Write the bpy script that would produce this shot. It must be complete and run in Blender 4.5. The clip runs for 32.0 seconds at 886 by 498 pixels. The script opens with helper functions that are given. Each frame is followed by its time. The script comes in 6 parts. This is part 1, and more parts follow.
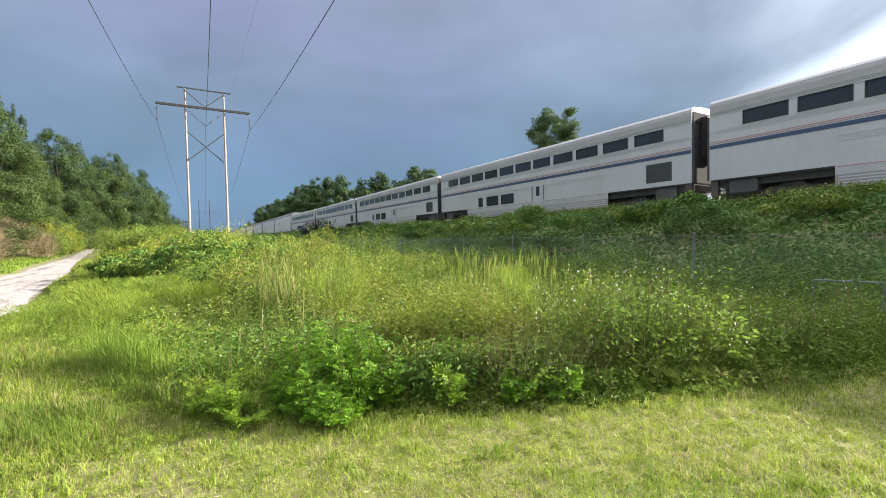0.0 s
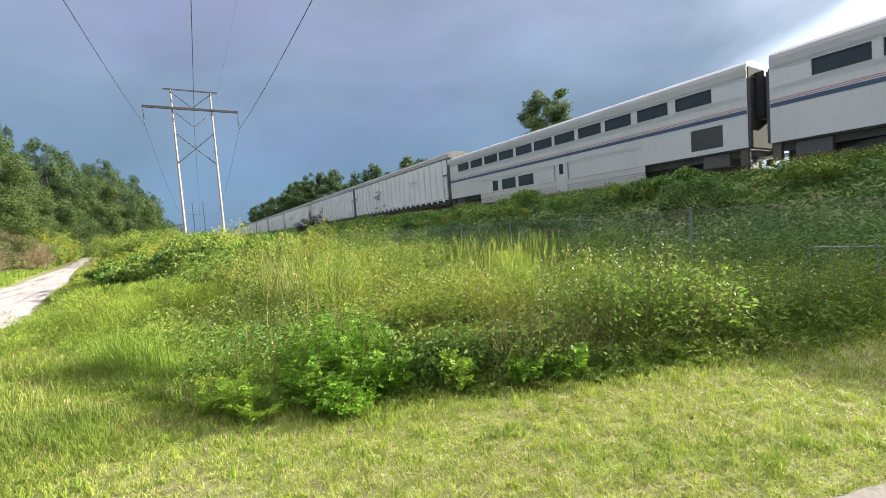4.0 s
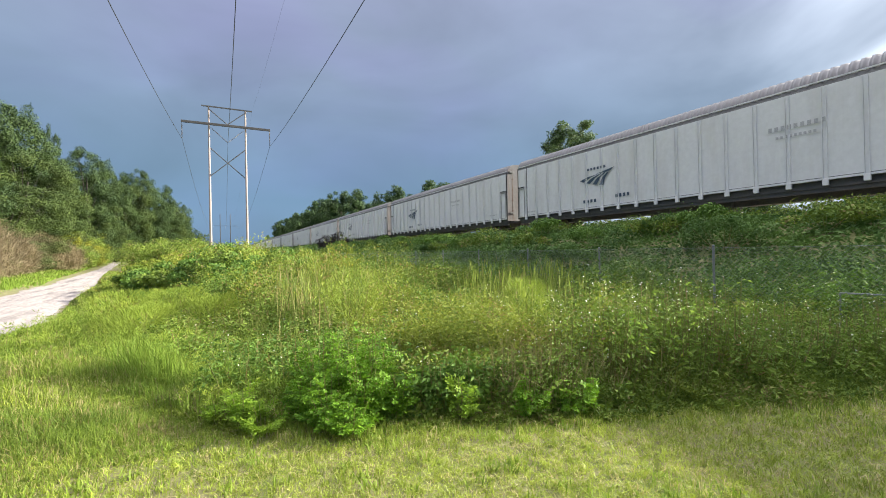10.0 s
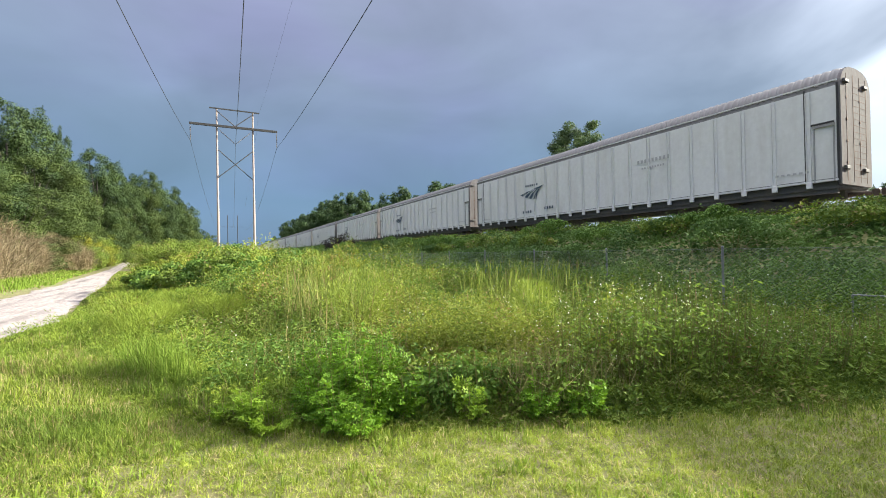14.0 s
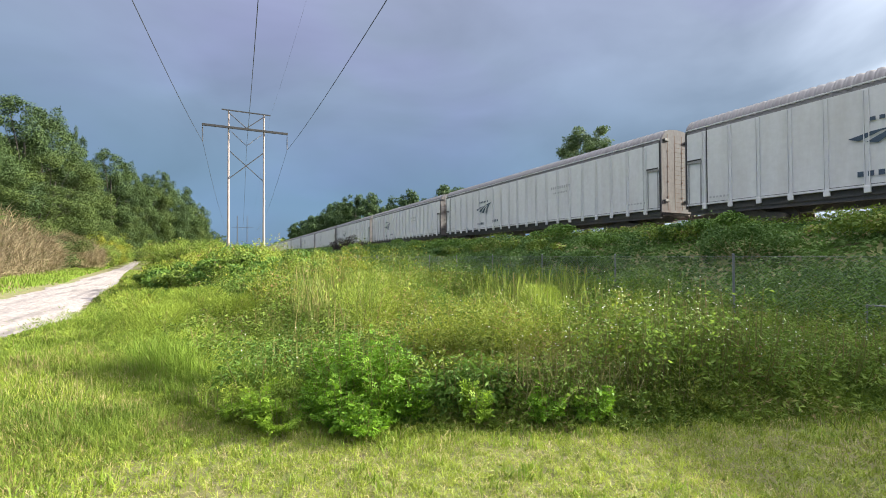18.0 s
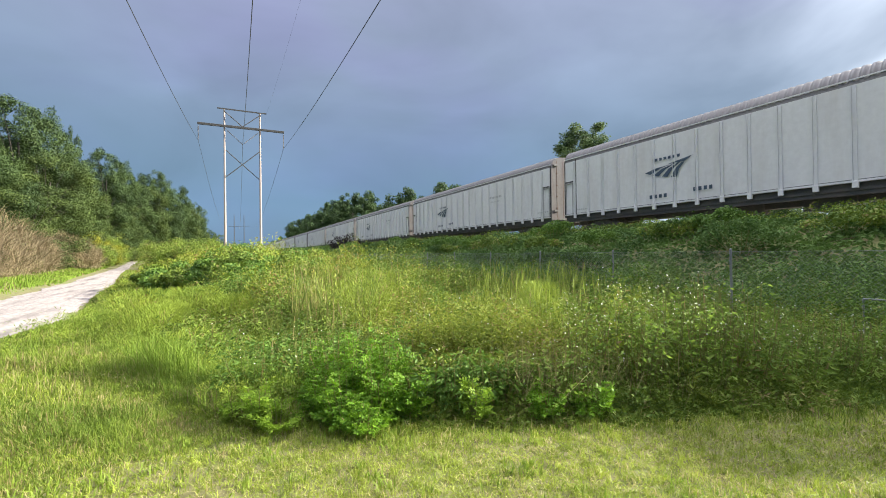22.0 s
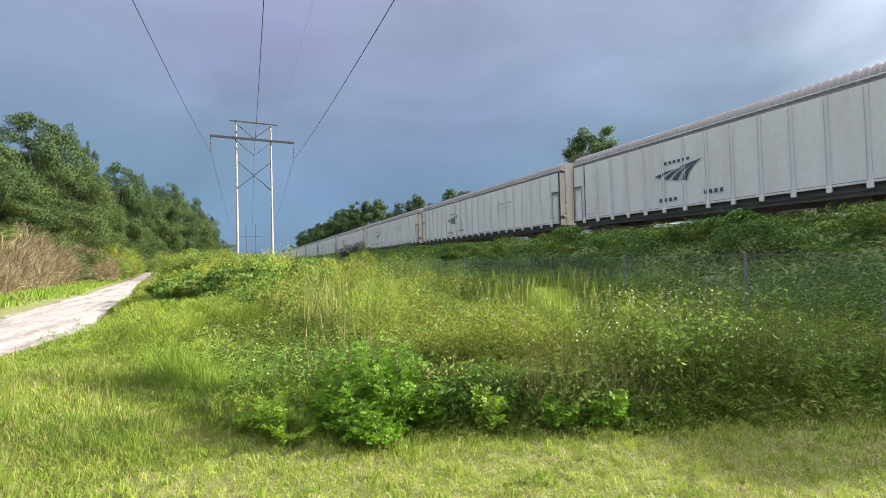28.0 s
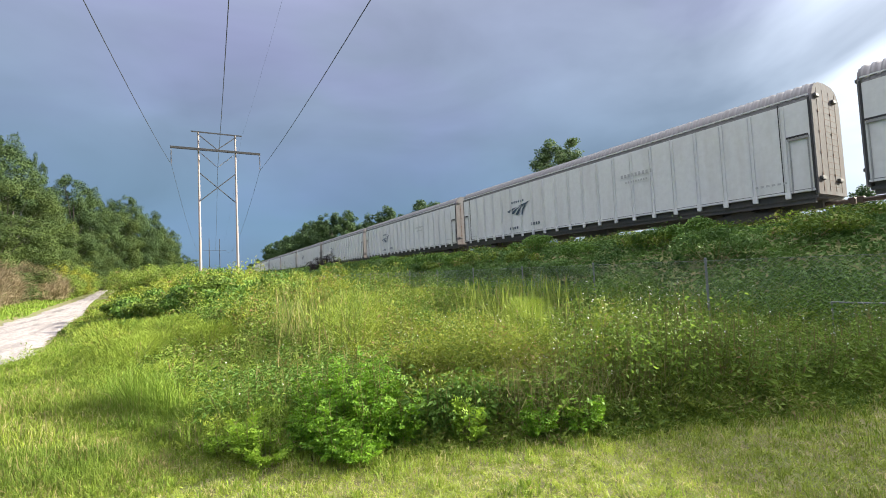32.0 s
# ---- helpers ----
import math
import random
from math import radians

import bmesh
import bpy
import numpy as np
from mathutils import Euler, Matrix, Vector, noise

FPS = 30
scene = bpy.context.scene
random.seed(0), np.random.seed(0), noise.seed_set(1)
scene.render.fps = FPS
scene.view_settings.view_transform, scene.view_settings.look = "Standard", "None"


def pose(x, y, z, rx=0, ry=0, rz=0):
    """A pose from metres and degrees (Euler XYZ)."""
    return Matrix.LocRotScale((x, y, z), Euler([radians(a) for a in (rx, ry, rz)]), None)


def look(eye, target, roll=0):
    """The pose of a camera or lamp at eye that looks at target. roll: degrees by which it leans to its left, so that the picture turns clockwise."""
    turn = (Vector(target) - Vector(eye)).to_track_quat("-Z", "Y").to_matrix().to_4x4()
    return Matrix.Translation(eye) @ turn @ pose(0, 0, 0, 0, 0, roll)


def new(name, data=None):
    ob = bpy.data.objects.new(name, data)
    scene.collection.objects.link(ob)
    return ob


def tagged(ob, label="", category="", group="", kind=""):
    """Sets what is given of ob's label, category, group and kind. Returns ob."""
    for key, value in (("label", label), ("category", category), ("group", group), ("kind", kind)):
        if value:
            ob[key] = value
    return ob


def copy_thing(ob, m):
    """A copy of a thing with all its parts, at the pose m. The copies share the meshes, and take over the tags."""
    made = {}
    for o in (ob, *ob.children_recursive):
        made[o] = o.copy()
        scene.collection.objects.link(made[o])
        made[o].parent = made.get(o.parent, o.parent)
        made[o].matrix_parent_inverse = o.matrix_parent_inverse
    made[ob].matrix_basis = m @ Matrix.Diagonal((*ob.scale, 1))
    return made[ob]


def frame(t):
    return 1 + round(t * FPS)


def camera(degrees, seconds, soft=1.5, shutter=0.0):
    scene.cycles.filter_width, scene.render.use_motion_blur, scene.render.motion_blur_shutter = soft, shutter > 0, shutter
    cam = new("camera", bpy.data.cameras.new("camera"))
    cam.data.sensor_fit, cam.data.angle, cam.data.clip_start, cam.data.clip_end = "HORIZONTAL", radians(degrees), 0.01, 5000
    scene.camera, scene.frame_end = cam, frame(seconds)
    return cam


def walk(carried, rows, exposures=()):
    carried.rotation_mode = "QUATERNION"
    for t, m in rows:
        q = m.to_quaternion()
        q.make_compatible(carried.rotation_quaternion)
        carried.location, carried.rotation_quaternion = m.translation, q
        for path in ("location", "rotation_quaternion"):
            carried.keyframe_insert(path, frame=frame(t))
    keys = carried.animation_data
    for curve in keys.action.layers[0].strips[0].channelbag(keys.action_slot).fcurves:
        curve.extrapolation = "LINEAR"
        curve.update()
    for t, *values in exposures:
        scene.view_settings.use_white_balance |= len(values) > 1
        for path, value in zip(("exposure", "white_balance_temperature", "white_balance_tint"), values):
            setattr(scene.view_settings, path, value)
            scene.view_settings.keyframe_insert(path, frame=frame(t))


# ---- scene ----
# the camera stands at eye height and only sways and turns
SECONDS = 32.0
cam = camera(94.11, SECONDS, soft=0.95)
PATH = [
    (0, pose(0.037, 0.035, 1.612, 88.30, 1.13, -30.98)),
    (0.5, pose(0.031, 0.034, 1.609, 88.21, 1.28, -30.96)),
    (1, pose(0.032, 0.038, 1.609, 87.61, 1.62, -31.49)),
    (1.5, pose(0.037, 0.037, 1.595, 86.32, 1.93, -32.49)),
    (2, pose(0.035, 0.026, 1.563, 84.71, 2.34, -33.73)),
    (2.5, pose(0.023, 0.006, 1.541, 83.22, 2.64, -34.55)),
    (3, pose(-0.008, 0.015, 1.563, 83.57, 3.35, -34.03)),
    (3.5, pose(-0.004, 0.031, 1.586, 85.32, 4.25, -32.65)),
    (5.5, pose(-0.046, -0.000, 1.594, 88.31, 3.07, -29.35)),
    (6, pose(-0.055, -0.010, 1.599, 88.30, 2.74, -29.06)),
    (6.5, pose(-0.047, -0.010, 1.596, 88.62, 2.48, -28.95)),
    (7, pose(-0.008, 0.002, 1.591, 88.98, 2.42, -28.96)),
    (7.5, pose(0.022, -0.003, 1.597, 89.32, 2.29, -29.07)),
    (8, pose(0.026, -0.008, 1.589, 89.62, 1.96, -29.19)),
    (8.5, pose(0.035, -0.007, 1.588, 89.81, 1.66, -29.06)),
    (9, pose(0.032, -0.006, 1.591, 89.97, 1.37, -28.91)),
    (9.5, pose(0.035, -0.005, 1.589, 90.15, 1.17, -28.80)),
    (10, pose(0.036, -0.011, 1.596, 90.18, 1.18, -28.82)),
    (10.5, pose(0.041, -0.013, 1.588, 90.19, 1.28, -28.86)),
    (11, pose(0.042, -0.028, 1.594, 90.07, 1.41, -28.89)),
    (11.5, pose(0.045, -0.030, 1.590, 90.01, 1.48, -28.82)),
    (12, pose(0.039, -0.016, 1.590, 89.94, 1.53, -28.61)),
    (12.5, pose(0.036, 0.004, 1.589, 89.91, 1.54, -28.36)),
    (13, pose(0.031, 0.003, 1.591, 89.98, 1.46, -28.19)),
    (13.5, pose(0.025, -0.014, 1.596, 90.16, 1.27, -28.08)),
    (14, pose(0.025, -0.001, 1.593, 90.34, 1.13, -28.02)),
    (14.5, pose(0.017, -0.014, 1.597, 90.49, 0.88, -27.94)),
    (16.5, pose(0.009, -0.015, 1.593, 90.60, 0.36, -27.45)),
    (17, pose(0.007, -0.020, 1.594, 90.67, 0.29, -27.29)),
    (17.5, pose(0.014, -0.001, 1.587, 90.77, 0.30, -27.09)),
    (18, pose(0.001, -0.010, 1.593, 90.82, 0.27, -27.02)),
    (18.5, pose(-0.003, -0.010, 1.598, 90.82, 0.24, -26.95)),
    (19, pose(-0.002, -0.016, 1.595, 90.72, 0.28, -26.89)),
    (19.5, pose(-0.002, -0.003, 1.586, 90.61, 0.31, -26.90)),
    (20, pose(-0.013, -0.020, 1.597, 90.52, 0.42, -26.96)),
    (20.5, pose(-0.005, -0.007, 1.591, 90.42, 0.58, -27.02)),
    (21, pose(-0.003, -0.005, 1.587, 90.38, 0.65, -27.14)),
    (21.5, pose(0.005, 0.015, 1.588, 90.33, 0.79, -27.21)),
    (22, pose(-0.002, 0.003, 1.590, 90.48, 0.73, -27.33)),
    (22.5, pose(0.004, 0.012, 1.593, 90.70, 0.68, -27.42)),
    (23, pose(0.001, 0.008, 1.594, 90.92, 0.64, -27.52)),
    (23.5, pose(-0.013, -0.004, 1.603, 91.05, 0.54, -27.63)),
    (24, pose(-0.011, -0.002, 1.600, 91.08, 0.59, -27.63)),
    (24.5, pose(-0.005, 0.011, 1.594, 91.09, 0.61, -27.55)),
    (25, pose(-0.013, -0.005, 1.599, 91.12, 0.59, -27.41)),
    (25.5, pose(-0.011, -0.008, 1.604, 91.28, 0.57, -27.21)),
    (27.5, pose(-0.007, 0.001, 1.603, 91.73, 1.01, -26.31)),
    (28, pose(-0.013, -0.016, 1.610, 91.44, 1.54, -25.96)),
    (28.5, pose(-0.005, 0.020, 1.606, 91.23, 2.15, -25.76)),
    (29, pose(-0.013, 0.025, 1.604, 91.18, 2.78, -25.93)),
    (29.5, pose(-0.023, 0.005, 1.619, 91.35, 3.22, -26.55)),
    (30, pose(-0.051, 0.009, 1.615, 91.78, 3.31, -27.47)),
    (30.5, pose(-0.082, 0.001, 1.619, 92.20, 3.21, -28.25)),
    (31, pose(-0.099, -0.008, 1.628, 92.54, 2.99, -28.73)),
    (31.5, pose(-0.094, -0.003, 1.631, 92.74, 2.77, -29.12)),
    (32, pose(-0.071, 0.010, 1.625, 92.75, 2.71, -29.96)),
]
walk(cam, PATH, exposures=[(0, 1.75), (1.5, 1.75), (3, 1.82), (4, 1.82), (6.5, 1.75), (32, 1.75)])

# ---- light: low sun behind the railway, storm clouds all round ----
SUN_AZ, SUN_EL = 106.0, 23.4          # degrees from +Y towards +X, and above the horizon
SUN_DIR = Vector((math.sin(radians(SUN_AZ)) * math.cos(radians(SUN_EL)),
                  math.cos(radians(SUN_AZ)) * math.cos(radians(SUN_EL)), math.sin(radians(SUN_EL))))


def build_world():
    world = bpy.data.worlds.new("storm_sky")
    scene.world = world
    world.use_nodes = True
    nt = world.node_tree
    nt.nodes.clear()
    N, L = nt.nodes.new, nt.links.new
    out, bg = N("ShaderNodeOutputWorld"), N("ShaderNodeBackground")
    L(bg.outputs[0], out.inputs[0])
    sky = N("ShaderNodeTexSky")
    sky.sky_type, sky.sun_disc = "NISHITA", False
    sky.sun_elevation, sky.sun_rotation = radians(SUN_EL), radians(SUN_AZ)
    sky.air_density, sky.dust_density = 1.4, 1.2
    thin = N("ShaderNodeVectorMath")
    thin.operation = "SCALE"
    L(sky.outputs[0], thin.inputs[0])
    thin.inputs["Scale"].default_value = 0.042
    co = N("ShaderNodeTexCoord")
    sep = N("ShaderNodeSeparateXYZ")
    L(co.outputs["Generated"], sep.inputs[0])
    # clouds darken towards the horizon; unseen sky overhead is brightened to fill the shade
    ramp = N("ShaderNodeValToRGB")
    L(sep.outputs["Z"], ramp.inputs[0])
    e = ramp.color_ramp.elements
    e[0].position, e[0].color = 0.0, (0.0420, 0.0891, 0.1430, 1)
    e[1].position, e[1].color = 1.0, (1.75, 1.78, 1.84, 1)
    for p, c in ((0.12, (0.0437, 0.0824, 0.1303)), (0.24, (0.0614, 0.0942, 0.1413)), (0.38, (0.0866, 0.1110, 0.1598)),
                 (0.52, (0.1110, 0.1295, 0.1850)), (0.66, (0.1430, 0.1598, 0.2102)), (0.80, (0.80, 0.82, 0.86))):
        s = e.new(p)
        s.color = (*c, 1)
    # broad rolls of cloud
    mp = N("ShaderNodeMapping")
    mp.inputs["Scale"].default_value = (1.2, 1.2, 2.6)
    mp.inputs["Rotation"].default_value = (0.25, 0.1, 0.4)
    L(co.outputs["Generated"], mp.inputs[0])
    n1 = N("ShaderNodeTexNoise")
    n1.inputs["Scale"].default_value, n1.inputs["Detail"].default_value = 1.7, 5
    n1.inputs["Roughness"].default_value, n1.inputs["Distortion"].default_value = 0.48, 0.5
    L(mp.outputs[0], n1.inputs["Vector"])
    m1 = N("ShaderNodeMapRange")
    m1.inputs[1].default_value, m1.inputs[2].default_value = 0.32, 0.70
    m1.inputs[3].default_value, m1.inputs[4].default_value = 0.82, 1.18
    L(n1.outputs[0], m1.inputs[0])
    roll = N("ShaderNodeVectorMath")
    roll.operation = "SCALE"
    L(ramp.outputs[0], roll.inputs[0])
    L(m1.outputs[0], roll.inputs["Scale"])
    # violet cast of some rolls
    n2 = N("ShaderNodeTexNoise")
    n2.inputs["Scale"].default_value, n2.inputs["Detail"].default_value = 2.1, 3
    L(mp.outputs[0], n2.inputs["Vector"])
    m2 = N("ShaderNodeMapRange")
    m2.inputs[1].default_value, m2.inputs[2].default_value = 0.42, 0.66
    m2.inputs[3].default_value, m2.inputs[4].default_value = 0.0, 0.55
    L(n2.outputs[0], m2.inputs[0])
    vio = N("ShaderNodeMix")
    vio.data_type, vio.blend_type = "RGBA", "MULTIPLY"
    L(m2.outputs[0], vio.inputs["Factor"])
    L(roll.outputs[0], vio.inputs["A"])
    vio.inputs["B"].default_value = (1.12, 0.98, 1.18, 1)
    # glow of the sun through the cloud edge
    dot = N("ShaderNodeVectorMath")
    dot.operation = "DOT_PRODUCT"
    L(co.outputs["Generated"], dot.inputs[0])
    dot.inputs[1].default_value = SUN_DIR
    pos = N("ShaderNodeMath")
    pos.operation = "MAXIMUM"
    L(dot.outputs["Value"], pos.inputs[0])
    pos.inputs[1].default_value = 0.0
    pw = N("ShaderNodeMath")
    pw.operation = "POWER"
    L(pos.outputs[0], pw.inputs[0])
    pw.inputs[1].default_value = 9.0
    m3 = N("ShaderNodeMapRange")
    m3.inputs[1].default_value, m3.inputs[2].default_value = 0.38, 0.62
    m3.inputs[3].default_value, m3.inputs[4].default_value = 0.35, 1.5
    L(n1.outputs[0], m3.inputs[0])
    gl = N("ShaderNodeMath")
    gl.operation = "MULTIPLY"
    L(pw.outputs[0], gl.inputs[0])
    L(m3.outputs[0], gl.inputs[1])
    glow = N("ShaderNodeVectorMath")
    glow.operation = "SCALE"
    glow.inputs[0].default_value = (0.3868, 0.4120, 0.4373)
    L(gl.outputs[0], glow.inputs["Scale"])
    # the bright gap below the cloud deck, towards the sun
    low = N("ShaderNodeVectorMath")
    low.operation = "DOT_PRODUCT"
    L(co.outputs["Generated"], low.inputs[0])
    low.inputs[1].default_value = (math.sin(radians(SUN_AZ)), math.cos(radians(SUN_AZ)), -1.2)
    torn = N("ShaderNodeMath")
    torn.operation = "MULTIPLY_ADD"
    L(n1.outputs[0], torn.inputs[0])
    torn.inputs[1].default_value = 0.16
    L(low.outputs["Value"], torn.inputs[2])
    gap = N("ShaderNodeMapRange")
    gap.interpolation_type = "SMOOTHSTEP"
    gap.inputs[1].default_value, gap.inputs[2].default_value = 0.49, 0.575
    gap.inputs[3].default_value, gap.inputs[4].default_value = 0.0, 1.0
    L(torn.outputs[0], gap.inputs[0])
    bright = N("ShaderNodeVectorMath")
    bright.operation = "SCALE"
    bright.inputs[0].default_value = (0.145, 0.155, 0.17)
    L(gap.outputs[0], bright.inputs["Scale"])
    both = N("ShaderNodeVectorMath")
    L(glow.outputs[0], both.inputs[0])
    L(bright.outputs[0], both.inputs[1])
    add = N("ShaderNodeVectorMath")
    L(vio.outputs["Result"], add.inputs[0])
    L(both.outputs[0], add.inputs[1])
    mix = N("ShaderNodeMix")
    mix.data_type = "RGBA"
    mix.inputs["Factor"].default_value = 0.9
    L(thin.outputs[0], mix.inputs["A"])
    L(add.outputs[0], mix.inputs["B"])
    L(mix.outputs["Result"], bg.inputs[0])
    bg.inputs[1].default_value = 1.0


build_world()
sun_data = bpy.data.lights.new("sun", "SUN")
sun_data.energy, sun_data.angle, sun_data.color = 5.0, radians(0.6), (1.0, 0.94, 0.79)
sun = new("sun", sun_data)
sun.matrix_world = look(SUN_DIR * 300, (0, 0, 0))


# ---- materials ----
def material(name, color, rough=0.6, metal=0.0, vary=0.15, scale=3.0, bump=0.0, stain=None, stain_amount=0.5,
             stain_scale=0.8, spec=0.5, streak=1.0, grain=None):
    """A painted, metal, stone or earth surface: grain, larger stains and fine relief."""
    m = bpy.data.materials.new(name)
    m.use_nodes = True
    nt = m.node_tree
    N, L = nt.nodes.new, nt.links.new
    b = nt.nodes["Principled BSDF"]
    b.inputs["Roughness"].default_value, b.inputs["Metallic"].default_value = rough, metal
    b.inputs["Specular IOR Level"].default_value = spec
    co = N("ShaderNodeTexCoord")
    n = N("ShaderNodeTexNoise")
    n.inputs["Scale"].default_value, n.inputs["Detail"].default_value = scale * 8, 6
    L(co.outputs["Object"], n.inputs["Vector"])
    r = N("ShaderNodeMapRange")
    r.inputs[1].default_value, r.inputs[2].default_value = 0.3, 0.7
    r.inputs[3].default_value, r.inputs[4].default_value = 1 - vary, 1 + vary
    L(n.outputs[0], r.inputs[0])
    sc = N("ShaderNodeVectorMath")
    sc.operation = "SCALE"
    sc.inputs[0].default_value = color
    L(r.outputs[0], sc.inputs["Scale"])
    last = sc.outputs[0]
    mp = N("ShaderNodeMapping")
    mp.inputs["Scale"].default_value = grain or (1, 1, 1 / streak)
    L(co.outputs["Object"], mp.inputs[0])
    n2 = N("ShaderNodeTexNoise")
    n2.inputs["Scale"].default_value, n2.inputs["Detail"].default_value = stain_scale, 5
    n2.inputs["Roughness"].default_value = 0.65
    L(mp.outputs[0], n2.inputs["Vector"])
    r2 = N("ShaderNodeMapRange")
    r2.inputs[1].default_value, r2.inputs[2].default_value = 0.46, 0.72
    r2.inputs[3].default_value, r2.inputs[4].default_value = 0, stain_amount
    L(n2.outputs[0], r2.inputs[0])
    mx = N("ShaderNodeMix")
    mx.data_type = "RGBA"
    L(r2.outputs[0], mx.inputs["Factor"])
    L(last, mx.inputs["A"])
    mx.inputs["B"].default_value = (*(stain or [c * 0.6 for c in color]), 1)
    L(mx.outputs["Result"], b.inputs["Base Color"])
    if bump:
        bp = N("ShaderNodeBump")
        bp.inputs["Strength"].default_value, bp.inputs["Distance"].default_value = 0.6, bump
        L(n.outputs[0], bp.inputs["Height"])
        L(bp.outputs[0], b.inputs["Normal"])
    return m


def foliage(name, dark, light, dry=None, dry_amount=0.0, trans=0.35, patch=0.5, rough=0.6, spec=0.22):
    """Leaves or blades: each leaf has its own shade, patches of the stand differ."""
    m = bpy.data.materials.new(name)
    m.use_nodes = True
    nt = m.node_tree
    N, L = nt.nodes.new, nt.links.new
    b, out = nt.nodes["Principled BSDF"], nt.nodes["Material Output"]
    b.inputs["Roughness"].default_value = rough
    b.inputs["Specular IOR Level"].default_value = spec
    geo, co = N("ShaderNodeNewGeometry"), N("ShaderNodeTexCoord")
    n = N("ShaderNodeTexNoise")
    n.inputs["Scale"].default_value, n.inputs["Detail"].default_value = patch, 4
    L(co.outputs["Object"], n.inputs["Vector"])
    half = N("ShaderNodeMath")
    half.operation = "MULTIPLY_ADD"
    L(geo.outputs["Random Per Island"], half.inputs[0])
    half.inputs[1].default_value = 0.42
    nr = N("ShaderNodeMapRange")
    nr.inputs[1].default_value, nr.inputs[2].default_value = 0.3, 0.7
    nr.inputs[3].default_value, nr.inputs[4].default_value = 0.0, 0.58
    L(n.outputs[0], nr.inputs[0])
    L(nr.outputs[0], half.inputs[2])
    ramp = N("ShaderNodeValToRGB")
    L(half.outputs[0], ramp.inputs[0])
    e = ramp.color_ramp.elements
    e[0].position, e[0].color = 0.05, (*dark, 1)
    e[1].position, e[1].color = 0.95, (*light, 1)
    last = ramp.outputs[0]
    if dry:
        n2 = N("ShaderNodeTexWhiteNoise")
        n2.noise_dimensions = "1D"
        L(geo.outputs["Random Per Island"], n2.inputs["W"])
        n3 = N("ShaderNodeTexNoise")
        n3.inputs["Scale"].default_value, n3.inputs["Detail"].default_value = patch * 1.7, 3
        L(co.outputs["Object"], n3.inputs["Vector"])
        mul = N("ShaderNodeMath")
        mul.operation = "MULTIPLY"
        L(n2.outputs["Value"], mul.inputs[0])
        L(n3.outputs[0], mul.inputs[1])
        lt = N("ShaderNodeMapRange")
        lt.inputs[1].default_value, lt.inputs[2].default_value = 0.55 - 0.5 * dry_amount, 0.62 - 0.4 * dry_amount
        L(mul.outputs[0], lt.inputs[0])
        mx = N("ShaderNodeMix")
        mx.data_type = "RGBA"
        L(lt.outputs[0], mx.inputs["Factor"])
        L(last, mx.inputs["A"])
        mx.inputs["B"].default_value = (*dry, 1)
        last = mx.outputs["Result"]
    L(last, b.inputs["Base Color"])
    if trans:
        tr, mix = N("ShaderNodeBsdfTranslucent"), N("ShaderNodeMixShader")
        L(last, tr.inputs[0])
        mix.inputs[0].default_value = trans
        L(b.outputs[0], mix.inputs[1])
        L(tr.outputs[0], mix.inputs[2])
        L(mix.outputs[0], out.inputs[0])
    return m


M_LAWN = foliage("lawn_grass", (0.13, 0.19, 0.018), (0.37, 0.44, 0.062), (0.44, 0.38, 0.18), 0.36, 0.36, 5.0, 0.48, 0.3)
M_MEADOW = foliage("meadow_grass", (0.09, 0.15, 0.02), (0.235, 0.31, 0.045), (0.32, 0.26, 0.12), 0.34, 0.42, 0.9)
M_TALL = foliage("tall_grass", (0.08, 0.13, 0.025), (0.25, 0.30, 0.065), (0.33, 0.26, 0.12), 0.33, 0.28, 0.7)
M_WEED = foliage("weed_leaf", (0.05, 0.10, 0.014), (0.23, 0.31, 0.040), (0.27, 0.22, 0.09), 0.2, 0.28, 0.8)
M_BRIGHT = foliage("shrub_leaf", (0.038, 0.12, 0.008), (0.205, 0.365, 0.022), None, 0, 0.36, 1.5)
M_DARKLEAF = foliage("shade_leaf", (0.04, 0.10, 0.016), (0.16, 0.27, 0.038), None, 0, 0.28, 1.0)
M_GOLD = foliage("goldenrod_leaf", (0.07, 0.12, 0.016), (0.31, 0.36, 0.045), (0.28, 0.19, 0.085), 0.24, 0.32, 1.0)
M_FENNEL = foliage("fennel_frond", (0.11, 0.18, 0.02), (0.34, 0.42, 0.06), None, 0, 0.3, 2.0)
M_VINE = foliage("vine_leaf", (0.035, 0.085, 0.02), (0.14, 0.235, 0.05), None, 0, 0.35, 0.45)
M_OAK = foliage("oak_leaf", (0.012, 0.032, 0.011), (0.068, 0.108, 0.026), None, 0, 0.22, 0.3)
M_OAK2 = foliage("lighter_tree_leaf", (0.018, 0.042, 0.011), (0.092, 0.128, 0.028), None, 0, 0.24, 0.3)
M_FARLEAF = foliage("far_tree_leaf", (0.018, 0.046, 0.016), (0.075, 0.125, 0.04), None, 0, 0.25, 0.15)
M_YELLOW = foliage("yellow_bush_leaf", (0.11, 0.15, 0.02), (0.35, 0.34, 0.035), None, 0, 0.35, 0.9)
M_DRY = foliage("dry_brush", (0.11, 0.092, 0.055), (0.36, 0.285, 0.175), None, 0, 0.12, 0.7, 0.8)
# lighter, yellower copy of the shrub leaf so the sprigs read as sunlit
M_SPRIG = foliage("lit_shrub_leaf", (0.10, 0.20, 0.014), (0.31, 0.45, 0.045), None, 0, 0.46, 1.5)
M_REED = foliage("reed_stalk", (0.15, 0.22, 0.035), (0.37, 0.43, 0.085), (0.34, 0.28, 0.12), 0.2, 0.34, 0.9)
